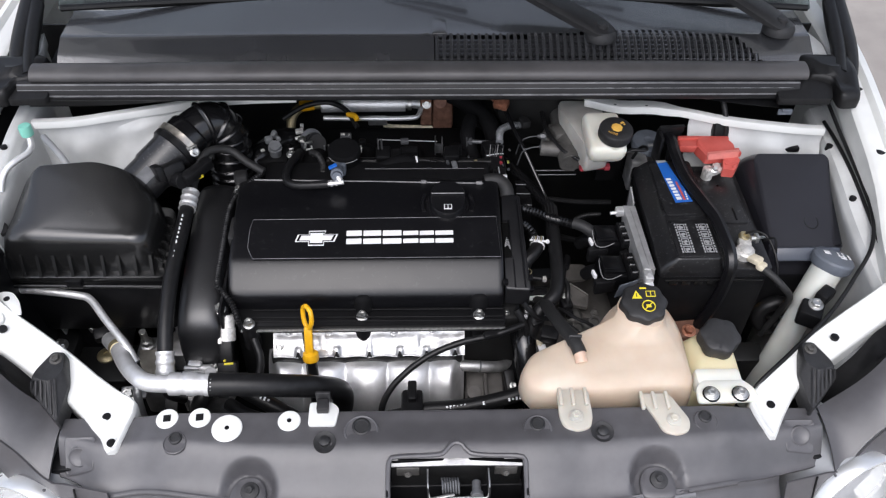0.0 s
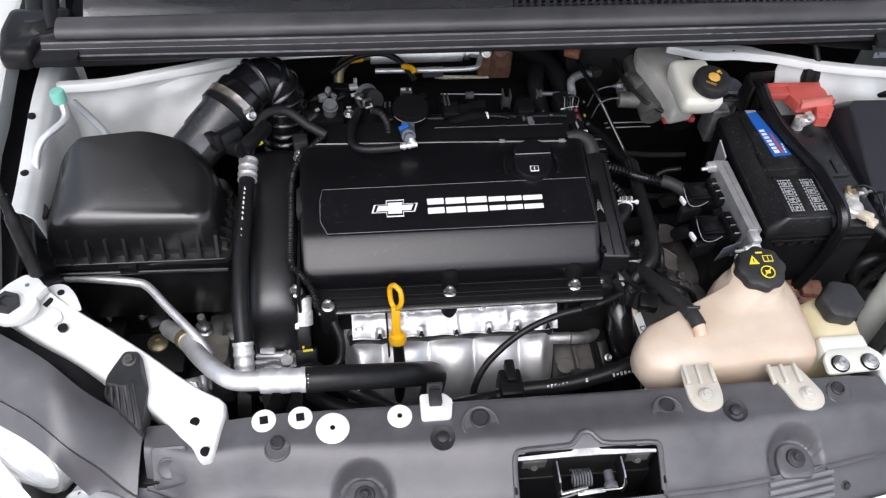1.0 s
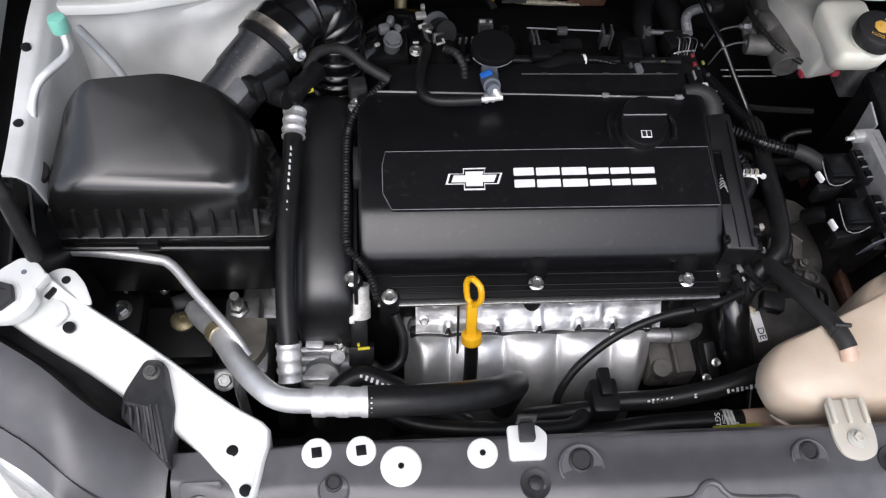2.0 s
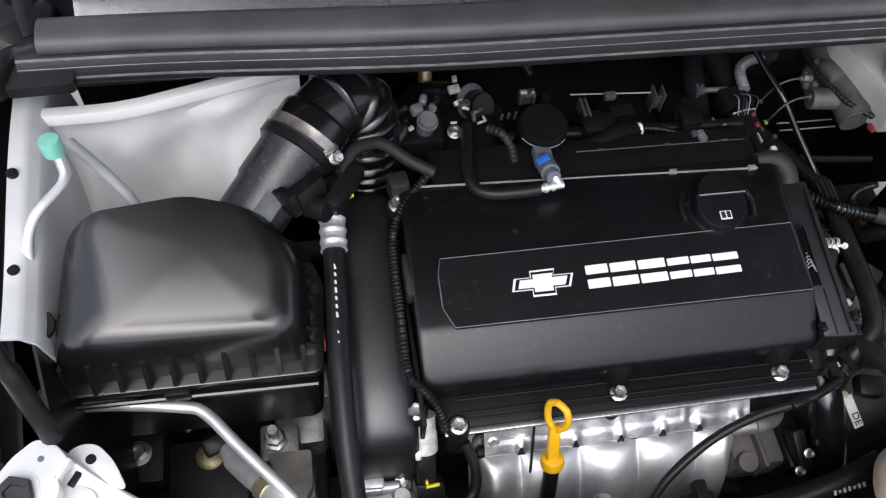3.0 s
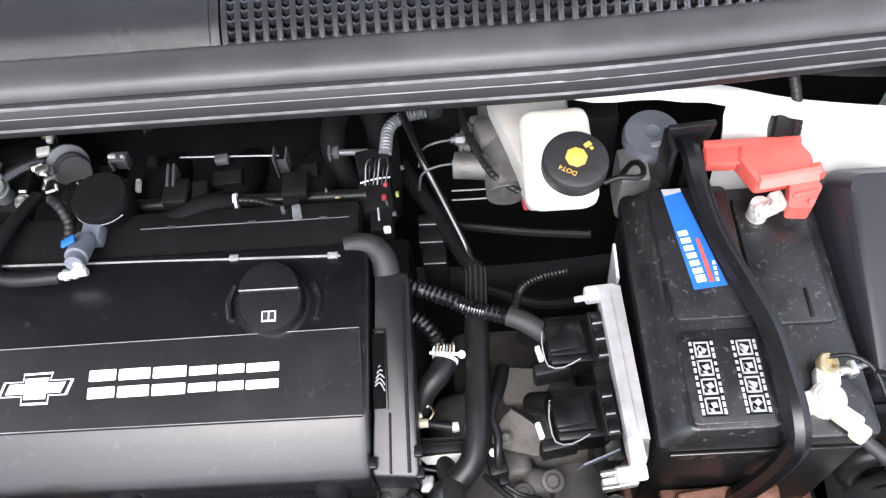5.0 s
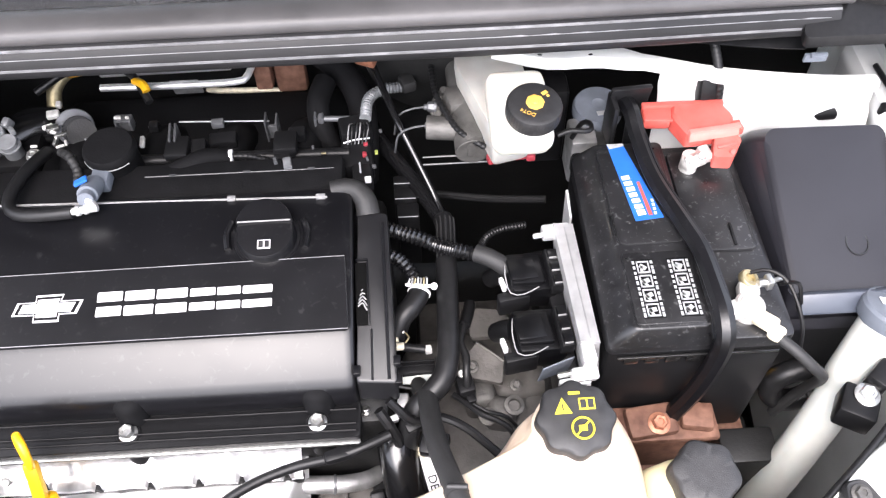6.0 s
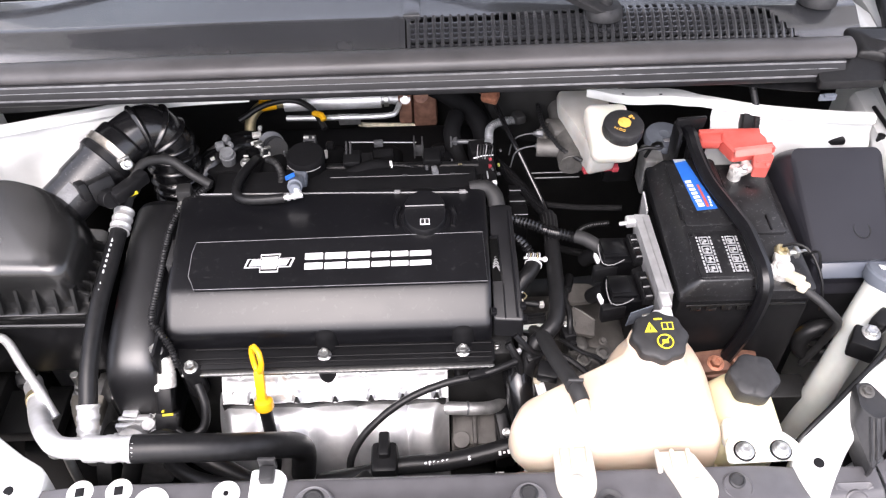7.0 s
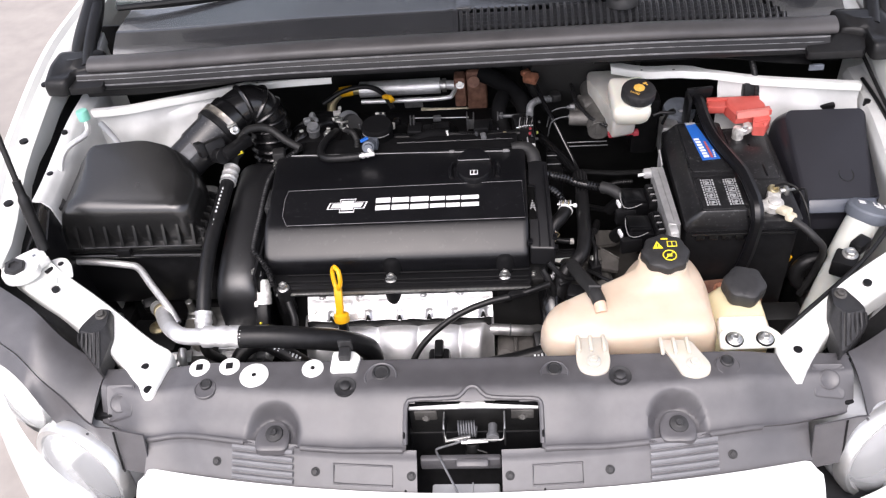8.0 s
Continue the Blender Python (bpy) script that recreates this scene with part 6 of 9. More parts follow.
for s, (tx, ty) in ((1, (0.173, 0.648)), (2, (0.305, 0.640))):
    skew = 0.0 if s == 1 else -0.02
    tab = part("tab", joined(prism([(tx - 0.023, ty - 0.004), (tx - 0.018, ty - 0.021), (tx, ty - 0.027), (tx + 0.018, ty - 0.021), (tx + 0.023, ty - 0.004), (tx + 0.022 + skew, ty + 0.040), (tx - 0.022 + skew, ty + 0.040)], 0.8275, 0.8335, 0.008, 0.0018),
                             box(tx - 0.021 + skew, tx - 0.016 + skew, ty + 0.012, ty + 0.040, 0.833, 0.8395, 0.0015), box(tx + 0.014 + skew, tx + 0.019 + skew, ty + 0.012, ty + 0.040, 0.833, 0.8395, 0.0015),
                             box(tx - 0.004 + skew, tx + 0.001 + skew, ty + 0.012, ty + 0.040, 0.833, 0.839, 0.0015)), TAB, tank, "milky plastic mounting tab")
    part("bolt", joined(lathe((tx, ty - 0.004, 0.8335), (0, 0, 1), [(0.010, 0), (0.010, 0.0025), (0.008, 0.0035)], 22), hex_bolt((tx, ty - 0.004, 0.8365), (0, 0, 1), 0.006, 0.004)), TAB, tab, "milky bolt cover")


def lobed_cap(at, r, h, lobes, axis, depth=0.06, n=80):
    a, s, t = frame_on(axis)
    at = Vector(at)
    rings = []
    for k, z, m in ((0.95, 0, 1), (1.0, 0.15, 1), (1.0, 0.8, 1), (0.96, 0.93, 0.9), (0.86, 1.0, 0.4), (0.5, 1.01, 0), (0.05, 1.01, 0)):
        rings.append([at + a * h * z + (s * math.cos(j * math.tau / n) + t * math.sin(j * math.tau / n)) * r * k * (1 + m * depth * math.cos(lobes * j * math.tau / n)) for j in range(n)])
    return loft(rings)


cx, cy, cz = 0.290, 0.812, 0.853
lobed = part("cap", lobed_cap((cx, cy, cz), 0.0335, 0.028, 8, (0, -0.12, 1), 0.05), CAP, tank, "black lobed cap with yellow warning marks")


def on_cap(dx, dy, up=0.0):
    return Vector((cx + dx, cy - 0.0034 + dy, cz + 0.0290 + up + 0.12 * dy))


def tri_mark(c, w, name, parent, mat):
    o = [(c.x - w, c.y - w * 0.85), (c.x + w, c.y - w * 0.85), (c.x, c.y + w)]
    return part(name, loft([[Vector((x, y, c.z + 0.12 * (y - c.y))) for x, y in o], [Vector((x, y, c.z + 0.0006 + 0.12 * (y - c.y))) for x, y in o]]), mat, parent, "yellow printed warning triangle")


tri_mark(on_cap(-0.011, 0.009), 0.0075, "warning_mark", lobed, MARK)
part("warning_mark", turned(on_cap(-0.011, 0.0082, 0.0005), (0.0014, 0.006, 0.0006), 0, 7, r=0.0001, seg=1), CAP, lobed)
for dx, mat, w in ((0.010, MARK, 0.014), (0.0068, CAP, 0.0052), (0.0132, CAP, 0.0052)):
    part("book_mark", turned(on_cap(dx, 0.0105, 0.0003 if mat is MARK else 0.0006), (w, 0.0105 if mat is MARK else 0.0078, 0.0006), 0, 7, r=0.0002, seg=1), mat, lobed)
part("print", turned(on_cap(0.0, 0.0205, 0.0003), (0.010, 0.0026, 0.0006), 0, 7, r=0.0002, seg=1), MARK, lobed)
c = on_cap(0.004, -0.0105, 0.0004)
part("round_mark", tube([c + Vector((0.0092 * math.cos(k * math.tau / 24), 0.0092 * math.sin(k * math.tau / 24), 0.0011 * math.sin(k * math.tau / 24))) for k in range(25)], 0.0009, 6, straight=True), MARK, lobed, "yellow printed prohibition ring")
part("round_mark", joined(turned(c, (0.017, 0.0014, 0.0006), 45, 6, r=0.0001, seg=1), turned(c, (0.007, 0.005, 0.0005), 0, 6, r=0.0001, seg=1)), MARK, lobed)
def lettering(text, m, size, mat, parent, name="lettering"):
    cu = bpy.data.curves.new(name, "FONT")
    cu.body, cu.size, cu.align_x, cu.align_y, cu.extrude = text, size, "CENTER", "CENTER", 0.0002
    ob = bpy.data.objects.new(name, cu)
    me = bpy.data.meshes.new_from_object(ob)
    bpy.data.objects.remove(ob)
    bm = bmesh.new()
    bm.from_mesh(me)
    bmesh.ops.transform(bm, matrix=m, verts=bm.verts)
    return part(name, bm, mat, parent)


ret = thing("coolant_hose", (0.17, 0.80, 0.80), "worn grey coolant hose plugged into the tank", "hose")
part("hose", tube([(0.190, 0.741, 0.8455), (0.187, 0.752, 0.8475), (0.182, 0.770, 0.845), (0.172, 0.806, 0.831), (0.166, 0.845, 0.810), (0.162, 0.885, 0.784), (0.150, 0.92, 0.75)], 0.0100, 14), GREYHOSE, ret)
part("clip", joined(rod((0.176, 0.764, 0.857), (0.194, 0.762, 0.858), 0.0025), lathe((0.184, 0.762, 0.847), (-0.28, 1, -0.2), [(0.0108, -0.003), (0.0108, 0.003)], 18)), CAP, ret, "black spring clip")
solo("return_pipe_stub", tube([(0.192, 0.730, 0.838), (0.190, 0.740, 0.8435), (0.187, 0.752, 0.8470)], 0.0090, 14), PINK, "peach plastic inlet stub on the coolant tank", "pipe stub")
low = thing("lower_coolant_hose", (0.0, 0.74, 0.66), "black printed coolant hose clamped to the tank", "hose")
part("hose", tube([(0.118, 0.716, 0.700), (0.085, 0.716, 0.700), (0.02, 0.716, 0.695), (-0.04, 0.712, 0.690), (-0.10, 0.708, 0.690), (-0.18, 0.705, 0.70), (-0.28, 0.70, 0.70), (-0.36, 0.70, 0.66)], 0.0125, 14), RUBBER, low)
part("clamp", joined(lathe((0.098, 0.716, 0.700), (1, 0, 0), [(0.0138, -0.004), (0.0138, 0.004)], 20), *[turned((0.0935 + 0.0045 * k, 0.712, 0.7145), (0.0026, 0.022, 0.0022), 12, 10, r=0.0006) for k in range(3)], turned((0.103, 0.702, 0.7135), (0.009, 0.012, 0.005), 10, 20, r=0.001)), LEAD, low, "bright spring clamp")
lettering("SGT", pose(0.083, 0.7130, 0.7128, 14, 0, 0) @ pose(0, 0, 0, 0, 0, -90), 0.0095, PRINT, low)
for k in range(2):
    part("print_line", turned((0.0895 + 0.002 * k, 0.7130, 0.7128), (0.0007, 0.011, 0.0006), 0, 14, r=0.0001, seg=1), PRINT, low)
heat = thing("heater_hose", (0.0, 0.74, 0.66), "thick black heater hose with a white print", "hose")
part("hose", tube([(0.16, 0.768, 0.735), (0.10, 0.752, 0.722), (0.03, 0.742, 0.712), (-0.03, 0.742, 0.705), (-0.07, 0.735, 0.70), (-0.14, 0.74, 0.67)], 0.0120, 14), RUBBER, heat)
for k in range(24):
    if k in (6, 7, 8, 9, 11, 12, 13, 14, 15, 16):
        continue
    x = 0.002 + 0.0056 * k
    part("print", turned((x, 0.7365 + 0.06 * max(0, x - 0.02) + 0.05 * max(0, x - 0.09), 0.7195 + 0.12 * max(0, x - 0.01)), (0.0032, 0.0052 if k % 3 else 0.003, 0.001), 6, 30, r=0.0002, seg=1), SILVER, heat)
solo("hose_clip", joined(box(-0.068, -0.034, 0.722, 0.766, 0.688, 0.728, 0.006), box(-0.058, -0.044, 0.74, 0.775, 0.72, 0.738, 0.003)), BLACK, "black plastic hose clip", "clip")
hp2 = thing("printed_hose", (-0.31, 0.75, 0.68), "black hose with white print arching over the pump", "hose")
arch = [(-0.385, 0.735, 0.69), (-0.373, 0.747, 0.725), (-0.360, 0.761, 0.738), (-0.336, 0.771, 0.742), (-0.307, 0.760, 0.740), (-0.279, 0.745, 0.735), (-0.250, 0.733, 0.722), (-0.215, 0.722, 0.70)]
part("hose", tube(arch, 0.0125, 14), RUBBER, hp2)
for k in range(13):
    w = k / 12
    p = Vector((-0.338 + 0.072 * w, 0.7655 - 0.029 * w, 0.7535 - 0.0085 * w))
    part("print", turned(p, (0.0030, 0.0058 if k % 4 else 0.0035, 0.0012), -22, 28, r=0.0002, seg=1), SILVER, hp2)
hose("branch_hose", [(-0.07, 0.735, 0.70), (-0.09, 0.715, 0.705), (-0.13, 0.708, 0.715), (-0.20, 0.708, 0.72), (-0.26, 0.715, 0.72), (-0.30, 0.73, 0.715), (-0.335, 0.76, 0.70)], 0.0105, RUBBER, "slim black hose with a faint print")
cab = thing("engine_cable", (0.0, 0.80, 0.70), "black cable across the heat shield", "cable")
part("cable", tube([(0.125, 0.850, 0.776), (0.095, 0.838, 0.775), (0.067, 0.832, 0.770), (0.03, 0.828, 0.763), (-0.01, 0.818, 0.753), (-0.046, 0.803, 0.738), (-0.080, 0.782, 0.715), (-0.098, 0.762, 0.69), (-0.10, 0.75, 0.66)], 0.0052, 12), RUBBER, cab)
part("grommet", turned((0.075, 0.834, 0.772), (0.030, 0.013, 0.012), 14, r=0.004), BLACK, cab)
solo("warning_label", turned((0.090, 0.685, 0.732), (0.056, 0.001, 0.034), 2, -35, r=0.0003, seg=1), LIME, "yellow printed label below the tank", "label")
pipe_r = thing("exhaust_pipe", (0.07, 0.84, 0.60), "short bright steel pipe beside the shield", "pipe")
part("pipe", tube([(0.022, 0.842, 0.682), (0.045, 0.841, 0.681), (0.070, 0.842, 0.677), (0.094, 0.850, 0.666), (0.116, 0.869, 0.648)], 0.0095, 14), CAST, pipe_r)
part("joint_ring", rod((0.058, 0.8412, 0.679), (0.061, 0.8413, 0.6785), 0.0108, 18), GREYCAST, pipe_r)
part("housing", joined(box(0.036, 0.105, 0.80, 0.862, 0.60, 0.652, 0.010), box(0.066, 0.072, 0.795, 0.84, 0.62, 0.664, 0.002), rod((0.05, 0.81, 0.64), (0.05, 0.805, 0.658), 0.012, 18)), EARTH, pipe_r, "dusty cast housing")
part("bracket", joined(box(0.098, 0.125, 0.79, 0.87, 0.60, 0.66, 0.004), turned((0.108, 0.808, 0.672), (0.016, 0.05, 0.02), 10, 30, r=0.003)), BLACK, pipe_r, "black bracket")
for x, y, z in ((0.111, 0.799, 0.684), (0.099, 0.783, 0.672)):
    part("bolt", hex_bolt((x, y, z), (0.1, -0.5, 1), 0.004, 0.006), STEEL, pipe_r, "small bright bolt")
hose("radiator_hose", [(0.128, 0.870, 0.735), (0.130, 0.848, 0.728), (0.136, 0.820, 0.700), (0.146, 0.795, 0.66), (0.15, 0.75, 0.60), (0.12, 0.70, 0.54)], 0.0205, GLOSSRUBBER, "thick black radiator hose", n=18)
tag = thing("paper_tag", (0.162, 0.830, 0.71), "white paper tag printed with two letters", "tag")
tm = pose(0.162, 0.830, 0.721, 22, 0, 14)
part("tag", box(-0.0065, 0.0065, -0.019, 0.019, -0.0006, 0.0006, 0.0003, 1, tm), PRINT, tag)
part("tie", joined(turned((0.1535, 0.850, 0.728), (0.012, 0.008, 0.004), -30, r=0.001), turned((0.1435, 0.854, 0.730), (0.020, 0.003, 0.003), -6, r=0.001)), TERMINAL, tag, "cream tie")


lettering("DE", tm @ pose(0, -0.009, 0.0010, 0, 0, -90), 0.0125, BLACK, tag)

# ---- power steering reservoir ----
res = thing("fluid_reservoir", (0.38, 0.73, 0.66), "cream plastic fluid reservoir with a black lobed cap", "fluid reservoir")
part("body", stack([(0.352, 0.412, 0.705, 0.775, 0.68, 0.012), (0.345, 0.424, 0.698, 0.785, 0.70, 0.014), (0.344, 0.428, 0.696, 0.788, 0.79, 0.016), (0.348, 0.426, 0.700, 0.787, 0.812, 0.016), (0.362, 0.420, 0.720, 0.788, 0.826, 0.02), (0.372, 0.416, 0.738, 0.786, 0.832, 0.02)]), CREAM, res, "cream translucent body", 60)
part("neck", lathe((0.395, 0.764, 0.82), (0, -0.08, 1), [(0.024, 0), (0.024, 0.018), (0.022, 0.02)], 28), CREAM, res)
part("cap", lobed_cap((0.395, 0.764, 0.836), 0.0285, 0.026, 6, (0, -0.15, 1), 0.055), CAP, res, "black lobed cap")
fl = part("flange", joined(prism([(0.346, 0.664), (0.434, 0.667), (0.430, 0.688), (0.414, 0.704), (0.362, 0.704), (0.348, 0.688)], 0.8255, 0.8335, 0.007, 0.002), box(0.352, 0.418, 0.695, 0.722, 0.805, 0.834, 0.006)), MILK, res, "white mounting flange")
for x in (0.366, 0.407):
    part("bolt", joined(lathe((x, 0.676, 0.834), (0, -0.1, 1), [(0.0105, 0), (0.0105, 0.003), (0.0090, 0.004), (0.0080, 0.003)], 26), hex_bolt((x, 0.676, 0.837), (0, -0.1, 1), 0.0058, 0.005)), STEEL, fl, "bright bolt with a dark washer")
    part("washer", lathe((x, 0.676, 0.8338), (0, -0.1, 1), [(0.0122, 0), (0.0122, 0.0016), (0.011, 0.002)], 26), BLACK, fl)

# ---- battery ----
battery = thing("battery", (0.42, 1.0, 0.66), "black car battery with a sloping cover and blue label", "battery")
part("case", box(0.336, 0.508, 0.888, 1.130, 0.665, 0.845, 0.006), BLACK, battery, "black battery case")
part("top", prism([(0.334, 0.886), (0.510, 0.886), (0.510, 1.132), (0.334, 1.132)], 0.842, 0.862, 0.008, 0.003), BATT, battery, "black battery top")
part("right_step", prism([(0.436, 0.985), (0.500, 0.985), (0.500, 1.120), (0.436, 1.120)], 0.860, 0.8665, 0.006, 0.002), BATT, battery)
o_lo = fillet([(0.334, 0.884), (0.434, 0.884), (0.434, 1.128), (0.334, 1.128)], 0.010)
o_hi = fillet([(0.356, 0.890), (0.428, 0.890), (0.428, 1.122), (0.352, 1.122)], 0.008)


def mixed(k, z):
    return [Vector((a[0] + (b[0] - a[0]) * k, a[1] + (b[1] - a[1]) * k, z)) for a, b in zip(o_lo, o_hi)]


shell = part("cover", loft([mixed(0, 0.855), mixed(0.05, 0.862), mixed(0.9, 0.8795), mixed(1.0, 0.8815), mixed(1.1, 0.882)]), BATT, battery, "raised satin black battery cover", 50)
part("rear_panel", prism([(0.358, 0.985), (0.424, 0.985), (0.424, 1.115), (0.356, 1.115)], 0.881, 0.8845, 0.010, 0.0015), BATT, shell)
part("front_panel", prism([(0.358, 0.894), (0.426, 0.894), (0.426, 0.976), (0.358, 0.976)], 0.881, 0.8830, 0.006, 0.0012), BATT, shell)
part("slot", box(0.3545, 0.3575, 0.998, 1.022, 0.880, 0.8850, 0.0006), BLACK, shell)
part("slot", box(0.478, 0.481, 0.990, 1.018, 0.864, 0.8685, 0.0006), BLACK, battery)
part("front_groove", box(0.345, 0.500, 0.8835, 0.8865, 0.836, 0.840, 0.0008), BOX, battery)
for k in range(4):
    part("front_tab", box(0.352 + 0.020 * k, 0.366 + 0.020 * k, 0.8835, 0.887, 0.828, 0.838, 0.001), BOX, battery)
lab = part("label", loft([[Vector((x, y, z)) for x, y in ((0.369, 1.119), (0.386, 1.119), (0.409, 1.016), (0.380, 1.013))] for z in (0.8845, 0.8851)]), BLUE, battery, "blue printed label")
part("label_stripe", loft([[Vector((x, y, z)) for x, y in ((0.3905, 1.064), (0.3935, 1.064), (0.3985, 1.020), (0.3945, 1.0195))] for z in (0.8851, 0.8854)]), RED, lab, "red stripe")
for k in range(7):
    y = 1.0235 + 0.0078 * k
    part("label_mark", turned((0.3875 - 0.0012 * k, y, 0.8853), (0.0085, 0.0052 if k else 0.007, 0.0005), 8, r=0.0001, seg=1), PRINT, lab, "white printed bar")
for k in range(4):
    part("label_line", turned((0.4015, 1.022 + 0.0055 * k, 0.8853), (0.0026, 0.0036, 0.0005), r=0.0001, seg=1), PRINT, lab)
part("label_tip", loft([[Vector((x, y, z)) for x, y in ((0.369, 1.119), (0.386, 1.119), (0.3868, 1.1155), (0.3705, 1.1115))] for z in (0.8851, 0.8854)]), SILVER, lab)
rng = random.Random(5)
for col, x0 in ((0, 0.366), (1, 0.4005)):
    stick = part("pictogram_strip", box(x0, x0 + 0.0205, 0.900, 0.967, 0.8829, 0.8834, 0.0001, 1), BLACK, shell, "strip of white warning pictograms")
    bm = bmesh.new()
    for k in range(4):
        y0 = 0.902 + 0.0162 * k
        for piece in (box(x0 + 0.0045, x0 + 0.0158, y0, y0 + 0.0018, 0.8834, 0.8838, 0), box(x0 + 0.0045, x0 + 0.0158, y0 + 0.0125, y0 + 0.0140, 0.8834, 0.8838, 0),
                      box(x0 + 0.0042, x0 + 0.0056, y0, y0 + 0.014, 0.8834, 0.8838, 0), box(x0 + 0.0150, x0 + 0.0164, y0, y0 + 0.014, 0.8834, 0.8838, 0),
                      turned((x0 + 0.010, y0 + 0.0072, 0.8836), (0.0072, 0.0046, 0.0004), rng.uniform(-40, 40), r=0, seg=1), turned((x0 + 0.0085, y0 + 0.005, 0.8836), (0.0026, 0.008, 0.0004), rng.uniform(-40, 40), r=0, seg=1)):
            add(bm, piece)
    for side in (0.0016, 0.0190):
        for k in range(11):
            add(bm, box(x0 + side - 0.0012, x0 + side + 0.0012, 0.9015 + 0.006 * k, 0.9015 + 0.006 * k + rng.uniform(0.003, 0.005), 0.8834, 0.8837, 0, 1))
    tagged(part("pictogram_print", bm, SILVER, stick, "white printed pictograms and bars"), kind="stuff")
# hold-down bar, hooked at both ends
hold = thing("battery_clamp", (0.42, 1.03, 0.86), "black steel battery hold-down bar with a hook", "clamp")
part("bar", tube([(0.392, 1.160, 0.905), (0.395, 1.142, 0.912), (0.399, 1.11, 0.902), (0.407, 1.06, 0.8945), (0.424, 1.0, 0.8930), (0.433, 0.965, 0.8930), (0.436, 0.92, 0.8925), (0.437, 0.896, 0.8905), (0.437, 0.880, 0.880), (0.437, 0.876, 0.85), (0.430, 0.874, 0.79), (0.41, 0.872, 0.72)], 0.0095, 8), GLOSS, hold, "square-edged black bar")
part("bar_edge", tube([(0.4045, 1.11, 0.9075), (0.4125, 1.06, 0.9005), (0.4295, 1.0, 0.8985), (0.4385, 0.965, 0.8985), (0.4415, 0.92, 0.898), (0.4425, 0.896, 0.896)], 0.0022, 6), GLOSS, hold)
part("hook", joined(turned((0.397, 1.163, 0.905), (0.044, 0.006, 0.05), 4, 12, r=0.002), turned((0.378, 1.150, 0.89), (0.006, 0.03, 0.06), 4, 0, r=0.002), rod((0.398, 1.140, 0.86), (0.398, 1.146, 0.915), 0.005)), BLACK, hold, "black folded hook plate")
tray2 = thing("battery_tray", (0.42, 0.98, 0.60), "rusty brown steel battery tray with a black liner", "battery tray")
part("tray", joined(box(0.33, 0.515, 0.875, 1.135, 0.640, 0.662, 0.004), box(0.36, 0.47, 0.845, 0.88, 0.60, 0.655, 0.006), box(0.36, 0.48, 0.90, 1.1, 0.34, 0.64, 0.01)), RUST, tray2)
part("bracket", joined(box(0.352, 0.462, 0.846, 0.886, 0.722, 0.732, 0.003), turned((0.392, 0.866, 0.736), (0.052, 0.034, 0.014), 6, 8, r=0.005), turned((0.440, 0.868, 0.737), (0.034, 0.030, 0.014), -10, r=0.005), box(0.37, 0.45, 0.85, 0.875, 0.655, 0.73, 0.004)), RUST, tray2, "rusty hold-down bracket")
part("bolt", hex_bolt((0.398, 0.860, 0.743), (0, -0.2, 1), 0.008, 0.007), COPPER, tray2, "rusty bolt")
# terminals
red = thing("positive_terminal_cover", (0.46, 1.13, 0.87), "red plastic cover over the battery's positive terminal", "terminal cover")
hood = fillet([(0.437, 1.134), (0.450, 1.107), (0.500, 1.112), (0.503, 1.130), (0.494, 1.149), (0.440, 1.149)], 0.004)
hood_top = fillet([(0.440, 1.134), (0.452, 1.110), (0.498, 1.115), (0.500, 1.130), (0.491, 1.146), (0.443, 1.146)], 0.003)
part("cover", loft([[Vector((x, y, 0.886 + 0.10 * (y - 1.10))) for x, y in hood], [Vector((x, y, 0.904 + 0.10 * (y - 1.10))) for x, y in hood], [Vector((x, y, 0.9075 + 0.12 * (y - 1.10))) for x, y in hood_top],
                    [Vector((x + (0.470 - x) * 0.15, y + (1.128 - y) * 0.15, 0.9082 + 0.12 * (y - 1.10))) for x, y in hood_top]]), RED, red, "faded red plastic hood", 25)
part("strap", loft([[Vector((x, y, z)) for x, y in fillet([(0.407 + e, 1.128 + e), (0.436, 1.126 + e), (0.440, 1.150 - e), (0.408 + e, 1.150 - e)], 0.004)] for z, e in ((0.894, 0.003), (0.898, 0), (0.907, 0), (0.9095, 0.002))]), RED, red)
part("strap_rib", turned((0.452, 1.1475, 0.9105), (0.088, 0.007, 0.006), -1, r=0.0015), RED, red)
part("strap_edge", turned((0.423, 1.1285, 0.9075), (0.030, 0.003, 0.004), -3, r=0.001), RED, red)
part("ledge", joined(turned((0.478, 1.1075, 0.9050), (0.056, 0.004, 0.011), 7, -18, 0, 0.0012), turned((0.478, 1.1095, 0.9105), (0.056, 0.007, 0.003), 7, -4, 0, 0.0010)), PINKRED, red, "thin projecting ledge with a pale worn face")
part("flap", loft([[Vector((x, y, z + 0.25 * (y - 1.09))) for x, y in fillet([(0.474, 1.084), (0.494, 1.082), (0.507, 1.102), (0.500, 1.113), (0.480, 1.111)], 0.003)] for z in (0.880, 0.894, 0.897)]), RED, red, "folded side flap")
part("flap_rib", joined(turned((0.490, 1.0960, 0.8985), (0.022, 0.004, 0.004), 12, 14, r=0.001), rod((0.4935, 1.0900, 0.894), (0.4945, 1.0870, 0.898), 0.0032, 12)), RED, red)
part("catch", joined(turned((0.5055, 1.114, 0.906), (0.004, 0.013, 0.009), 10, r=0.001), turned((0.502, 1.1185, 0.906), (0.010, 0.004, 0.010), 10, r=0.001)), RED, red)
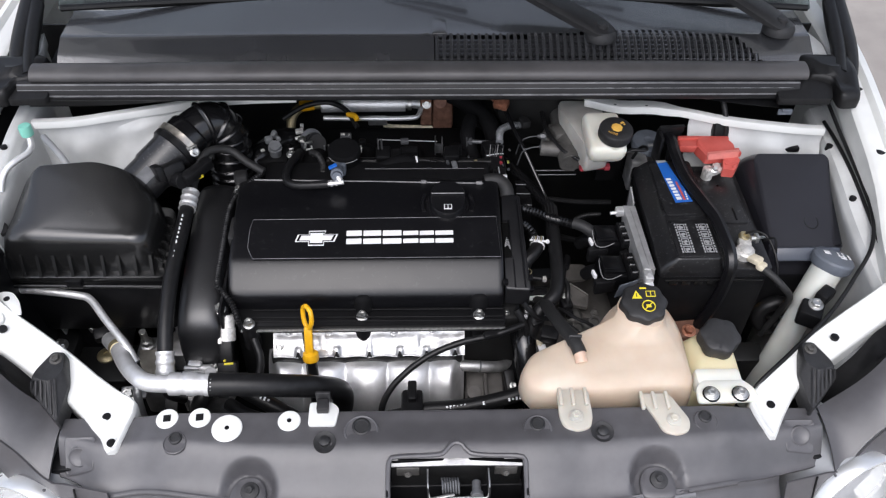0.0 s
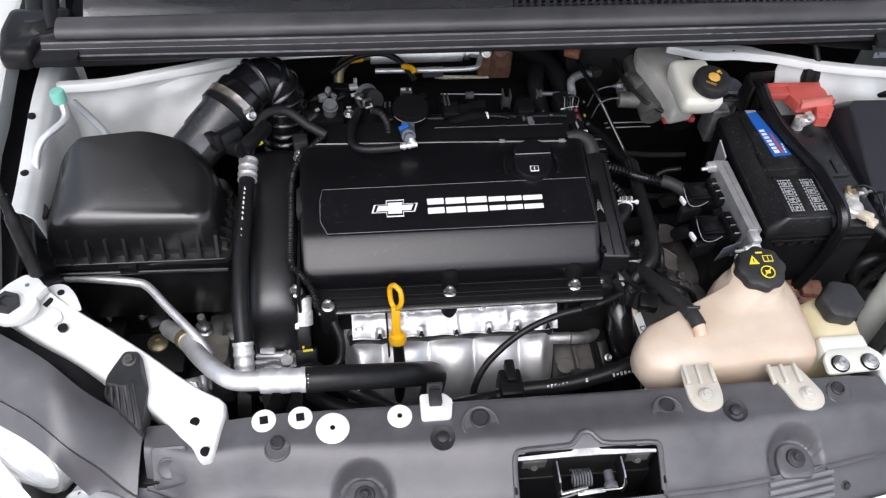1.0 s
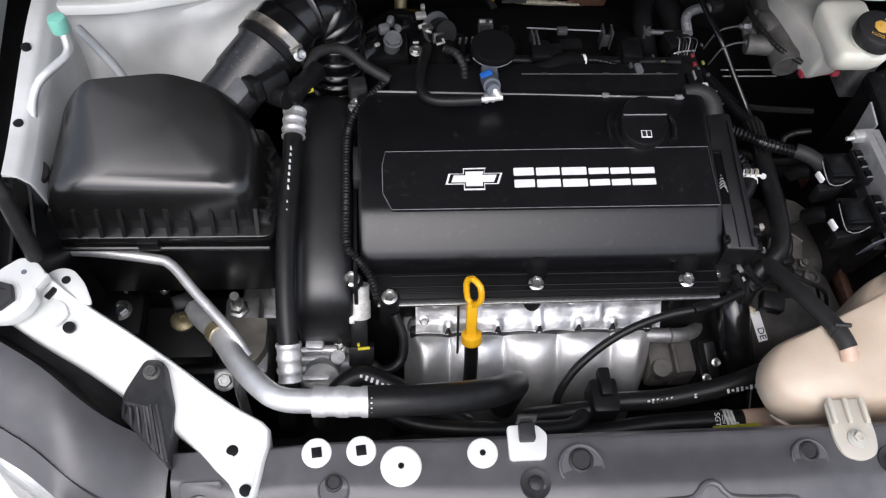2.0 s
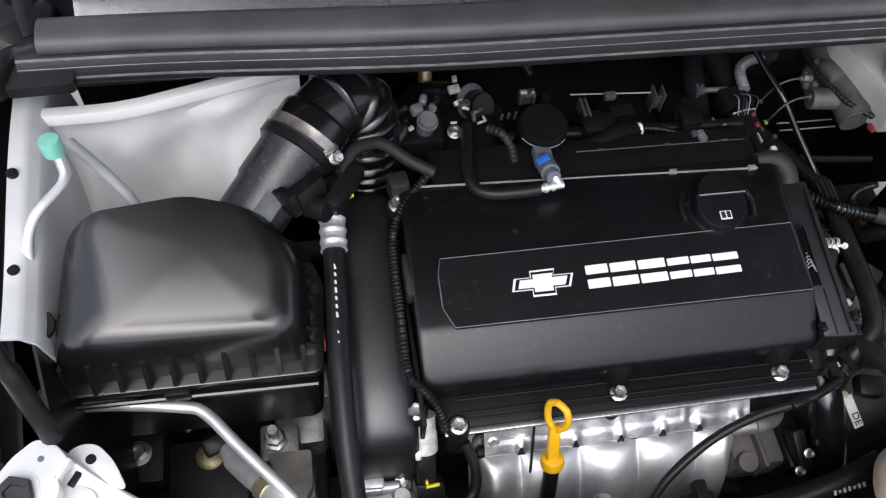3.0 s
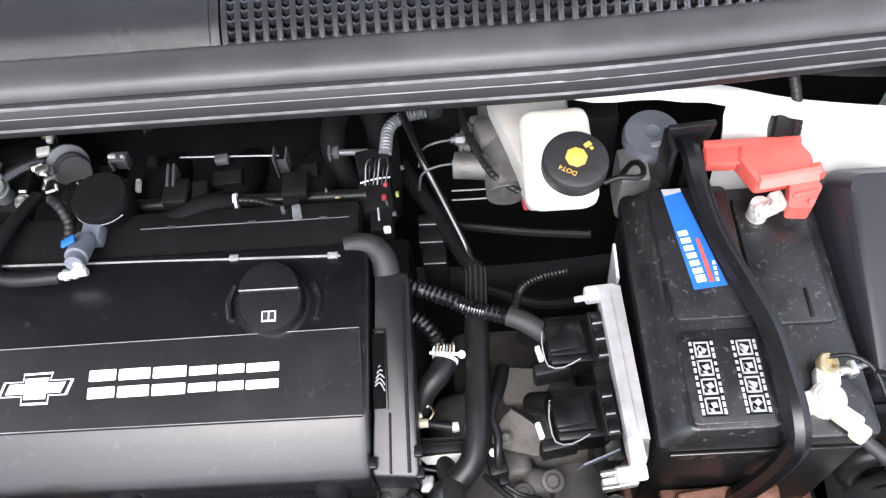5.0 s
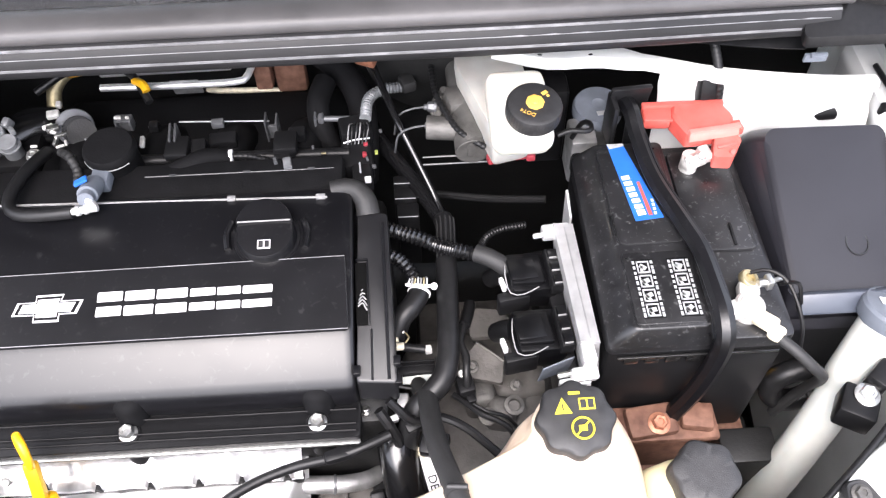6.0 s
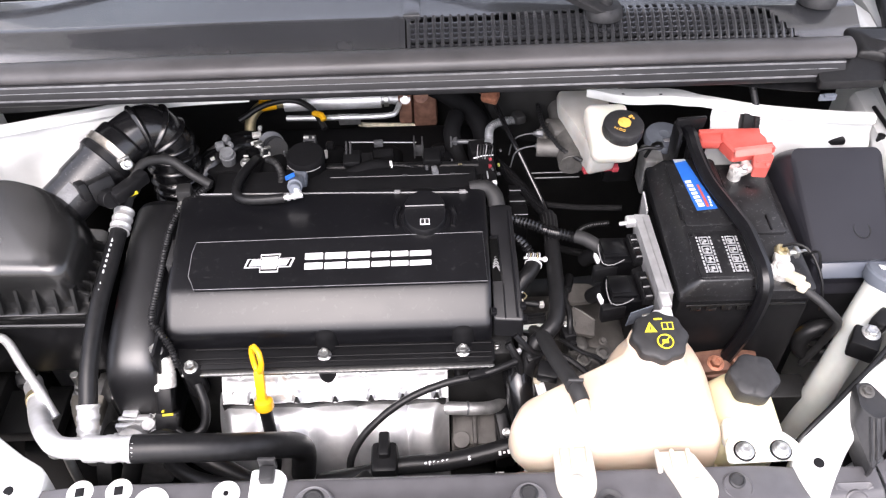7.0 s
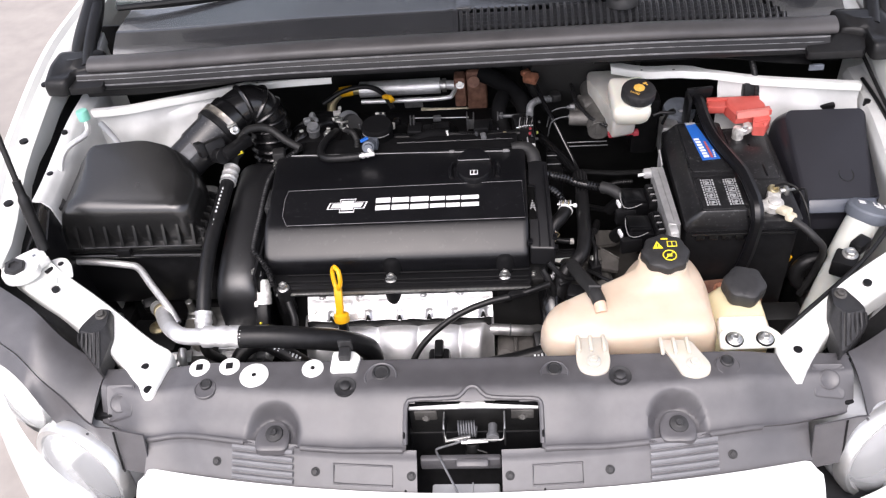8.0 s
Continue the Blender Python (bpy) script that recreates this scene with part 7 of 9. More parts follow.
part("clamp", joined(rod((0.455, 1.096, 0.862), (0.455, 1.096, 0.886), 0.0095), turned((0.458, 1.092, 0.882), (0.028, 0.014, 0.012), 22, r=0.003), turned((0.470, 1.098, 0.885), (0.012, 0.018, 0.010), 16, 10, r=0.002), rod((0.446, 1.087, 0.887), (0.474, 1.094, 0.887), 0.0036),
                     turned((0.451, 1.087, 0.887), (0.008, 0.010, 0.010), 20, r=0.0015)), LEAD, red, "dull lead terminal clamp")
part("lead_bolt", hex_bolt((0.462, 1.090, 0.889), (0.1, -0.5, 1), 0.0045, 0.005), STEEL, red, "bright clamp bolt")

neg = thing("negative_terminal", (0.462, 0.893, 0.862), "tarnished brass terminal clamp with its cable", "terminal")
part("clamp", joined(lathe((0.470, 0.915, 0.861), (0, -0.1, 1), [(0.0145, 0), (0.0145, 0.014), (0.012, 0.0165), (0.0100, 0.0165), (0.0095, 0.0185), (0.008, 0.0192)], 24), turned((0.455, 0.912, 0.870), (0.014, 0.018, 0.012), 14, r=0.003), turned((0.474, 0.932, 0.871), (0.020, 0.016, 0.014), -10, r=0.003)), LEAD, neg, "worn grey lead clamp")
part("ring", lathe((0.475, 0.9425, 0.872), (0.3, -0.1, 1), [(0.0085, 0), (0.0100, 0.002), (0.0100, 0.006), (0.0085, 0.008), (0.005, 0.008), (0.0045, 0.004)], 22), BRASS, neg, "brassy ring terminal")
part("screw", joined(rod((0.482, 0.934, 0.880), (0.496, 0.936, 0.880), 0.0042, 10), turned((0.492, 0.935, 0.880), (0.006, 0.012, 0.012), 8, r=0.001), rod((0.496, 0.936, 0.880), (0.508, 0.940, 0.878), 0.0024, 8)), STEEL, neg, "clamp screw with a nut")
part("lug", joined(turned((0.481, 0.897, 0.872), (0.016, 0.022, 0.010), 40, -10, 0, r=0.003), turned((0.489, 0.886, 0.868), (0.016, 0.014, 0.011), 40, -12, 0, r=0.004)), TERMINAL, neg, "cream crimped lug")
part("cable", tube([(0.492, 0.881, 0.866), (0.505, 0.868, 0.862), (0.522, 0.858, 0.848), (0.540, 0.862, 0.82), (0.546, 0.88, 0.76), (0.535, 0.885, 0.70)], 0.0055, 12), GREYHOSE, neg, "dark cable")
part("sense_wire", tube([(0.478, 0.948, 0.878), (0.494, 0.944, 0.886), (0.510, 0.930, 0.882), (0.52, 0.90, 0.86), (0.525, 0.885, 0.82)], 0.0020, 8), BLACK, neg)
horn = thing("cable_loop", (0.55, 0.905, 0.66), "black ribbed cable loop with a yellow tape", "cable")
part("loop", tube([(0.552 + 0.026 * math.cos(a), 0.898 + 0.004 * math.sin(a), 0.735 + 0.026 * math.sin(a)) for a in [k * 0.5 for k in range(12)]], 0.012, 12), RUBBER, horn)
part("tape", turned((0.512, 0.925, 0.745), (0.012, 0.02, 0.03), 20, 20, r=0.003), YELLOW, horn, "yellow tape")
solo("side_bracket", joined(box(0.47, 0.53, 0.83, 0.87, 0.60, 0.70, 0.004), box(0.48, 0.52, 0.86, 0.90, 0.33, 0.66, 0.004)), DARK, "black steel side bracket beside the battery", "bracket")

# ---- fuse box ----
fuse = thing("fuse_box", (0.60, 1.04, 0.70), "black fuse box with a smooth rounded lid", "fuse box")
f0 = fillet([(0.514, 0.925), (0.636, 0.925), (0.668, 1.128), (0.660, 1.142), (0.524, 1.144), (0.514, 1.132)], 0.010)
f1 = fillet([(0.527, 0.936), (0.629, 0.936), (0.655, 1.096), (0.649, 1.105), (0.534, 1.107), (0.526, 1.098)], 0.008)


def fused(k, z):
    return [Vector((a[0] + (b[0] - a[0]) * k, a[1] + (b[1] - a[1]) * k, z + 0.27 * k * (a[1] - 1.035))) for a, b in zip(f0, f1)]


part("base", loft([fused(0.1, 0.70), fused(0.1, 0.82)]), BLACK, fuse, "black lower box")
part("lid", loft([fused(-0.3, 0.800), fused(-0.3, 0.822), fused(0.1, 0.826), fused(0.22, 0.868), fused(0.40, 0.8735), fused(0.75, 0.878), fused(0.95, 0.8795), fused(1.05, 0.880), *inner_rings(fused(1.05, 0.880), 0.001)]), LID, fuse, "smooth black lid", 50)
part("front_lip", turned((0.578, 0.9255, 0.8530), (0.102, 0.012, 0.022), 0, -40, r=0.003), LIDSHEEN, fuse, "bevelled front edge with a bluish sheen in its colour")
part("latch", turned((0.606, 1.140, 0.893), (0.032, 0.012, 0.010), r=0.003), BLACK, fuse)
part("embossed_mark", tube([(0.600 + 0.011 * math.cos(k * math.tau / 20), 0.985 + 0.013 * math.sin(k * math.tau / 20), 0.8672 + 0.0035 * math.sin(k * math.tau / 20)) for k in range(21)], 0.0009, 6, straight=True), BOX, fuse)
part("wire", tube([(0.505, 0.935, 0.875), (0.515, 0.925, 0.890), (0.520, 0.915, 0.87)], 0.002, 6), BLACK, fuse)
part("leg", joined(box(0.55, 0.58, 0.98, 1.02, 0.36, 0.70, 0.004), box(0.61, 0.64, 1.08, 1.12, 0.40, 0.70, 0.004)), BLACK, fuse, "mounting leg")

# ---- washer filler ----
washer = thing("washer_filler", (0.57, 0.85, 0.60), "pale plastic washer filler neck with a grey cap", "filler neck")
wa = Vector((0.25, 0.27, 1)).normalized()
wp = Vector((0.611, 0.906, 0.856))
part("neck", tube([(0.520, 0.815, 0.60), (0.540, 0.832, 0.70), (0.570, 0.862, 0.785), (0.593, 0.887, 0.830), (0.608, 0.903, 0.852)], lambda k: 0.0205 if k < 0.72 else 0.0245, 20), NECK, washer, "pale ribbed neck")
part("cap", lathe(wp - wa * 0.010, wa, [(0.030, 0), (0.0325, 0.004), (0.0325, 0.016), (0.030, 0.019), (0.012, 0.022), (0.001, 0.0225)], 36), GREYCAP, washer, "dark bluish grey cap")
for dx, dy, w, h in ((-0.013, 0.004, 0.010, 0.009), (0.010, -0.003, 0.014, 0.002), (0.010, -0.008, 0.011, 0.002), (0.006, 0.004, 0.002, 0.010), (0.014, 0.004, 0.002, 0.010), (0.022, -0.002, 0.003, 0.012)):
    part("mark", turned(wp + wa * 0.0122 + Vector((dx, dy, -0.25 * dx - 0.27 * dy)), (w, h, 0.0012), -6, -15, 14, r=0.0002, seg=1), PRINT, washer)
part("stay", joined(turned((0.560, 0.828, 0.822), (0.034, 0.034, 0.030), -30, r=0.004), turned((0.585, 0.85, 0.84), (0.03, 0.02, 0.02), 40, r=0.004)), BLACK, washer, "black stay")
part("bolt", hex_bolt((0.566, 0.833, 0.838), (0, -0.1, 1), 0.008, 0.006), STEEL, washer, "zinc bolt")
hose("bonnet_cable", [(0.672, 1.215, 0.955), (0.684, 1.14, 0.925), (0.690, 1.05, 0.905), (0.682, 0.97, 0.90), (0.660, 0.905, 0.892), (0.625, 0.86, 0.872), (0.57, 0.800, 0.858), (0.50, 0.742, 0.845), (0.452, 0.706, 0.832), (0.43, 0.69, 0.815)], 0.0032, RUBBER, "thin black bonnet release cable", "cable", 10)

# ---- brake fluid reservoir and master cylinder ----
brake = thing("brake_reservoir", (0.27, 1.12, 0.86), "milky white brake fluid reservoir with a black cap", "fluid reservoir")
lower = fillet([(0.247, 1.110), (0.290, 1.120), (0.291, 1.215), (0.284, 1.252), (0.214, 1.252), (0.212, 1.222)], 0.008)
part("rear_body", loft([ring_at(lower, 0.858, 0.012), ring_at(lower, 0.866, 0.006), ring_at(lower, 0.908), ring_at(lower, 0.916, 0.003), *inner_rings(ring_at(lower, 0.916, 0.003), 0.001)]), SHADEMILK, brake, "milky rear chamber, greyed for the cowl's shade", 60)
part("body", stack([(0.250, 0.296, 1.092, 1.160, 0.906, 0.010), (0.244, 0.302, 1.083, 1.170, 0.915, 0.014), (0.241, 0.304, 1.075, 1.173, 0.928, 0.016), (0.241, 0.303, 1.072, 1.173, 0.941, 0.012), (0.244, 0.300, 1.074, 1.170, 0.949, 0.010), (0.248, 0.296, 1.078, 1.166, 0.951, 0.008)]), MILK, brake, "milky white plastic body", 60)

part("neck", lathe((0.2815, 1.097, 0.948), (0.05, -0.1, 1), [(0.024, 0), (0.024, 0.012)], 30), MILK, brake)
bc = Vector((0.2815, 1.0955, 0.957))
ba = Vector((0.05, -0.12, 1)).normalized()
capb = part("cap", lobed_cap(bc, 0.0275, 0.019, 48, ba, 0.006, 192), CAP, brake, "knurled black cap")
part("cap_centre", lathe(bc + ba * 0.0188, ba, [(0.0092, 0), (0.0092, 0.0018), (0.0078, 0.0024), (0.0036, 0.0024), (0.003, 0.0034), (0.001, 0.0036)], 8), AMBER, capb, "pale orange centre disc")
for dx, dy, rz, w, h in ((0.0105, 0.0120, 35, 0.0065, 0.0042), (0.0135, 0.0085, 35, 0.0028, 0.0030)):
    part("mark", turned(bc + ba * 0.0194 + Vector((dx, dy, -0.05 * dx + 0.12 * dy)), (w, h, 0.0006), rz, 6, r=0.0002, seg=1), AMBER, capb)
lettering("DOT4", pose(0.2745, 1.0815, 0.9752, -6, -4, 150), 0.0060, AMBER, capb)
master = thing("master_cylinder", (0.20, 1.17, 0.80), "grey cast master cylinder below the reservoir", "brake cylinder")
part("body", joined(rod((0.178, 1.176, 0.868), (0.240, 1.168, 0.868), 0.0135, 20), rod((0.228, 1.14, 0.862), (0.222, 1.30, 0.880), 0.020, 20), turned((0.216, 1.206, 0.872), (0.032, 0.034, 0.034), 12, r=0.008), turned((0.228, 1.160, 0.868), (0.030, 0.040, 0.030), 20, r=0.006)), DULL, master, "rough cast body")
for y in (1.176, 1.206):
    part("union", add(hex_bolt((0.190, y, 0.870), (-1, 0, 0.1), 0.006, 0.008, 1.2), rod((0.184, y, 0.870), (0.176, y, 0.871), 0.0035)), GREYCAST, master, "brake pipe union")
    part("pipe", tube([(0.178, y, 0.871), (0.160, y - 0.002, 0.870), (0.146, y - 0.004, 0.862), (0.140, y, 0.83)], 0.0012, 8), GREYCAST, master, "thin steel brake pipe")
part("flange", joined(lathe((0.213, 1.206, 0.862), (-0.1, -0.45, 1), [(0.016, 0.004), (0.018, 0.008), (0.028, 0.008), (0.030, 0.006), (0.030, 0.0), (0.012, -0.004)], 32), *[rod((0.213 + 0.023 * math.cos(a), 1.206 + 0.021 * math.sin(a), 0.866 + 0.0095 * math.sin(a)), (0.213 + 0.023 * math.cos(a), 1.203 + 0.021 * math.sin(a), 0.876 + 0.0095 * math.sin(a)), 0.0042, 10) for a in (0.5, 2.2, 3.6, 5.2)]), DULL, master, "round cast flange with studs")
part("booster", lathe((0.21, 1.26, 0.88), (0, 1, 0.1), [(0.04, 0), (0.10, 0.02), (0.11, 0.05), (0.11, 0.09)], 36), DARK, master, "black brake booster")
for y in (1.194, 1.182):
    part("thin_line", tube([(0.172, y, 0.800), (0.20, y - 0.001, 0.801), (0.25, y, 0.80)], 0.0010, 6), GREYTEXT, master)
hose("brake_pipe", [(0.187, 1.262, 0.885), (0.188, 1.240, 0.884), (0.191, 1.210, 0.883), (0.202, 1.178, 0.882), (0.216, 1.152, 0.880), (0.240, 1.133, 0.876)], 0.0034, RUBBER, "black sleeved brake pipe", "pipe", ribs=0.0004)
solo("sensor_plug", joined(turned((0.250, 1.131, 0.860), (0.016, 0.012, 0.010), 10, r=0.003), turned((0.274, 1.132, 0.861), (0.036, 0.009, 0.007), 4, r=0.002), turned((0.290, 1.131, 0.862), (0.010, 0.012, 0.009), r=0.002)), DEEPRED, "small red plug under the reservoir", "plug")
canister = thing("valve_canister", (0.378, 1.215, 0.78), "bluish grey round canister with a paper label", "canister")
part("body", joined(lathe((0.379, 1.210, 0.79), (0, 0, 1), [(0.026, 0), (0.026, 0.052), (0.027, 0.056)], 32), box(0.342, 0.372, 1.158, 1.20, 0.78, 0.848, 0.004)), CAST, canister, "grey metal body")
part("lid", lathe((0.379, 1.210, 0.844), (0, -0.08, 1), [(0.0290, 0), (0.0295, 0.010), (0.0275, 0.0145), (0.0080, 0.016), (0.0066, 0.0150), (0.001, 0.0150)], 36), GREYCAP, canister, "bluish grey lid")
part("label", turned((0.384, 1.1925, 0.8605), (0.019, 0.0075, 0.0008), 4, -4, r=0.0003, seg=1), SILVER, canister, "small silver label")
part("bracket", box(0.30, 0.35, 1.23, 1.27, 0.74, 0.86, 0.006), BLACK, canister, "black bracket plate")
hose("vacuum_pipe", [(0.314, 1.116, 0.906), (0.328, 1.119, 0.909), (0.343, 1.118, 0.908), (0.351, 1.124, 0.905), (0.352, 1.138, 0.900), (0.347, 1.150, 0.888), (0.340, 1.156, 0.86)], 0.0028, RUBBER, "short black vacuum pipe", "pipe")
lead = thing("ground_lead", (0.47, 1.16, 0.90), "black ground lead bolted to the white panel", "cable")
part("lead", tube([(0.480, 1.205, 0.982), (0.484, 1.187, 0.962), (0.489, 1.164, 0.938), (0.492, 1.155, 0.915), (0.492, 1.152, 0.89), (0.49, 1.15, 0.86)], 0.0050, 10, ribs=0.0003), RUBBER, lead)
part("plug", turned((0.479, 1.159, 0.913), (0.019, 0.018, 0.042), 6, -16, r=0.004), BLACK, lead, "black plug")
part("bolt", hex_bolt((0.477, 1.167, 0.934), (0, -0.4, 1), 0.0062, 0.007), COPPER, lead, "copper coloured bolt")
solo("wing_bracket", joined(turned((0.565, 1.162, 0.90), (0.04, 0.008, 0.008), r=0.003), rod((0.572, 1.160, 0.902), (0.572, 1.155, 0.905), 0.004)), PRIMER, "small bright bracket on the inner panel", "bracket")

# ---- engine control unit on its plate ----
ecu = thing("control_unit", (0.30, 1.0, 0.70), "aluminium engine control unit with two black plugs", "control unit")
part("plate", loft([[Vector((x + sx, y, z)) for x, y in ((0.303, 1.040), (0.3095, 0.897), (0.328, 0.894), (0.323, 1.038))] for z, sx in ((0.80, 0.006), (0.852, 0.0), (0.8545, 0.0006))]), DULLALU, ecu, "bright aluminium mounting plate")
part("plate_groove", loft([[Vector((x, y, z)) for x, y in ((0.3135, 1.034), (0.3195, 0.900), (0.3208, 0.900), (0.3150, 1.034))] for z in (0.850, 0.8552)]), CAST, ecu)
part("upper_lug", joined(turned((0.306, 1.035, 0.846), (0.030, 0.014, 0.014), 4, r=0.003), rod((0.294, 1.032, 0.846), (0.282, 1.031, 0.845), 0.003, 10)), ALU, ecu, "upper bolt lug")
part("fin", loft([[Vector((x, y, z)) for y, z in ((1.045, 0.80), (1.045, 0.856), (1.078, 0.862), (1.070, 0.80))] for x in (0.3215, 0.3240)]), ALU, ecu, "thin pointed aluminium fin")
part("lower_lug", joined(turned((0.3165, 0.886, 0.846), (0.014, 0.022, 0.016), 4, r=0.003), turned((0.312, 0.872, 0.836), (0.026, 0.014, 0.014), 6, 20, r=0.003), turned((0.303, 0.867, 0.828), (0.030, 0.010, 0.010), 8, r=0.002)), ALU, ecu, "lower stepped lug")
for y0 in (0.874, 0.862):
    part("stud", rod((0.302, y0, 0.836), (0.287, y0 - 0.001, 0.834), 0.0028), STEEL, ecu, "small stud")
part("clear_fin", turned((0.290, 0.892, 0.812), (0.034, 0.0015, 0.036), 20, 10, r=0.0004), GREYCAP, ecu, "thin grey plate")
part("case", turned((0.305, 0.970, 0.765), (0.018, 0.14, 0.08), 2, 8, r=0.004), BLACK, ecu, "dark case")
for y0, k in ((1.003, 0), (0.932, 1)):
    plug = part("plug", joined(turned((0.277, y0, 0.806), (0.052, 0.050, 0.034), 6, 0, 8, r=0.005), turned((0.272, y0 - 0.001, 0.824), (0.036, 0.036, 0.010), 6, 0, 8, r=0.003)), PLUG, ecu, "glossy black plug")
    part("hood", turned((0.268, y0 - 0.002, 0.8290), (0.030, 0.026, 0.006), 10, 4, 10, r=0.002), PLUG, plug)
    part("lock", turned((0.3015, y0 - 0.001, 0.822), (0.014, 0.048, 0.016), 5, 0, 6, r=0.002), BLACK, plug, "ribbed locking bar")
    for j in range(3):
        part("lock_rib", turned((0.3015 + 0.0012 * j, y0 + 0.015 - 0.016 * j, 0.8305), (0.0105, 0.0105, 0.004), 5, 0, 6, r=0.001), PLUG, plug)
        part("lock_edge", turned((0.3015 + 0.0012 * j, y0 + 0.0095 - 0.016 * j, 0.8315), (0.0085, 0.0012, 0.0025), 5, r=0.0004), GREYTEXT, plug)
    part("lever", tube([(0.252, y0 + 0.010, 0.8285), (0.250, y0 - 0.006, 0.828), (0.254, y0 - 0.0255, 0.822), (0.268, y0 - 0.028, 0.822), (0.284, y0 - 0.021, 0.824)], 0.0007, 8), GREYTEXT, plug, "grey wire lever")
    part("cable_neck", turned((0.258, y0 - 0.024, 0.802), (0.034, 0.012, 0.028), 10, r=0.003), BLACK, plug)
    part("boot", tube([(0.262, y0 + 0.010, 0.798), (0.250, y0 + 0.022, 0.788), (0.240, y0 + 0.030, 0.770)], 0.011, 14), MATTE, plug, "rubber boot")
for y0 in (0.918, 0.991):
    part("tag", turned((0.2415 + 0.08 * (y0 - 0.918), y0, 0.818), (0.0045, 0.014, 0.008), 14, r=0.001), PRINT, ecu, "white tag")
part("leg", box(0.296, 0.320, 0.93, 1.06, 0.42, 0.74, 0.004), DARK, ecu, "mounting leg")

# ---- conduits between engine and control unit ----
hose("wiring_conduit", [(0.120, 1.068, 0.828), (0.131, 1.063, 0.83), (0.146, 1.057, 0.83), (0.165, 1.048, 0.83), (0.183, 1.039, 0.828), (0.203, 1.033, 0.826), (0.226, 1.026, 0.824)], 0.0078, GLOSSRUBBER, "ribbed black wiring conduit", "conduit", ribs=0.0012, pitch=0.0052)
hose("conduit_sleeve", [(0.222, 1.028, 0.826), (0.236, 1.021, 0.826), (0.252, 1.012, 0.820), (0.262, 1.008, 0.808)], 0.0098, GREYHOSE, "grey taped sleeve on the wiring conduit", "sleeve")
hose("wiring_conduit", [(0.118, 1.042, 0.82), (0.128, 1.035, 0.822), (0.140, 1.028, 0.822), (0.152, 1.014, 0.818), (0.158, 1.002, 0.806)], 0.0072, GLOSSRUBBER, "ribbed black wiring conduit", "conduit", ribs=0.0011, pitch=0.005)
hose("wiring_conduit", [(0.228, 1.048, 0.80), (0.234, 1.072, 0.785), (0.244, 1.086, 0.782), (0.262, 1.095, 0.780), (0.286, 1.102, 0.775)], 0.0040, RUBBER, "thin ribbed black wiring conduit", "conduit", ribs=0.0007, pitch=0.004)
boot = thing("coolant_elbow", (0.16, 0.98, 0.74), "black rubber elbow tied with a white strap", "hose")
part("elbow", tube([(0.162, 1.004, 0.802), (0.158, 0.992, 0.802), (0.150, 0.980, 0.800), (0.140, 0.971, 0.795), (0.132, 0.958, 0.78)], 0.0115, 14), RUBBER, boot)
part("strap", joined(lathe((0.160, 0.998, 0.802), (0.3, 1, 0.1), [(0.0126, -0.0015), (0.0126, 0.0015)], 22), rod((0.146, 1.000, 0.8145), (0.176, 0.997, 0.8135), 0.0018, 10), lathe((0.176, 0.997, 0.8135), (0, 0, 1), [(0.0035, -0.002), (0.0038, 0.0), (0.0032, 0.002)], 12)), PRINT, boot, "white cable tie")
for k in range(7):
    part("lead", tube([(0.150 + 0.003 * k, 1.010 - 0.001 * (k % 3), 0.812), (0.151 + 0.003 * k, 1.004, 0.818 + 0.0012 * (k % 2)), (0.148 + 0.0034 * k, 0.998 - 0.002 * (k % 2), 0.815)], 0.0010, 6, 0.003), (SILVER, GREYTEXT, BRASS)[k % 3], boot, "fine wire")
gp = thing("sensor_plug", (0.138, 0.95, 0.76), "cream and brass sensor plug with a bolt", "plug")
part("body", turned((0.139, 0.961, 0.790), (0.011, 0.009, 0.008), -30, 10, r=0.002), MILK, gp, "cream plug body")
part("pin", joined(rod((0.130, 0.941, 0.788), (0.142, 0.941, 0.789), 0.0042, 12), rod((0.131, 0.948, 0.789), (0.136, 0.949, 0.790), 0.003, 10)), TERMINAL, gp, "brass pin")
part("wire", tube([(0.143, 0.957, 0.790), (0.147, 0.950, 0.791), (0.143, 0.944, 0.790)], 0.0009, 6, 0.003), BRASS, gp)
part("shaft", rod((0.141, 0.941, 0.787), (0.164, 0.937, 0.787), 0.0045, 14), BLACK, gp, "black shaft")
part("bolt", turned((0.1665, 0.9365, 0.787), (0.007, 0.008, 0.008), 8, r=0.0015), LEAD, gp, "bright square end")
part("shelf", joined(box(0.126, 0.172, 0.918, 0.934, 0.745, 0.772, 0.003), box(0.124, 0.172, 0.930, 0.9325, 0.771, 0.7745, 0.0008), box(0.124, 0.172, 0.926, 0.9275, 0.771, 0.7735, 0.0006)), MATTE, gp, "dull black ribbed shelf")
part("plate", loft([[Vector((x, y, z)) for x, y in ((0.131, 0.916), (0.175, 0.919), (0.175, 0.907), (0.138, 0.909))] for z in (0.766, 0.768)]), NECK, gp, "pale plate")
loom = thing("wiring_loom", (0.18, 1.0, 0.72), "thick black wiring loom bound with tape", "wiring loom")
part("upper_sleeve", tube([(0.108, 1.268, 0.79), (0.118, 1.236, 0.797), (0.131, 1.208, 0.80), (0.146, 1.181, 0.80), (0.166, 1.145, 0.80), (0.181, 1.115, 0.80), (0.190, 1.098, 0.80)], 0.0095, 14), GLOSSRUBBER, loom, "shiny black sleeve")
band = part("taped_band", tube([(0.190, 1.099, 0.80), (0.193, 1.085, 0.80), (0.192, 1.06, 0.80), (0.191, 1.036, 0.80)], 0.0112, 16), MATTE, loom, "ridged tape band")
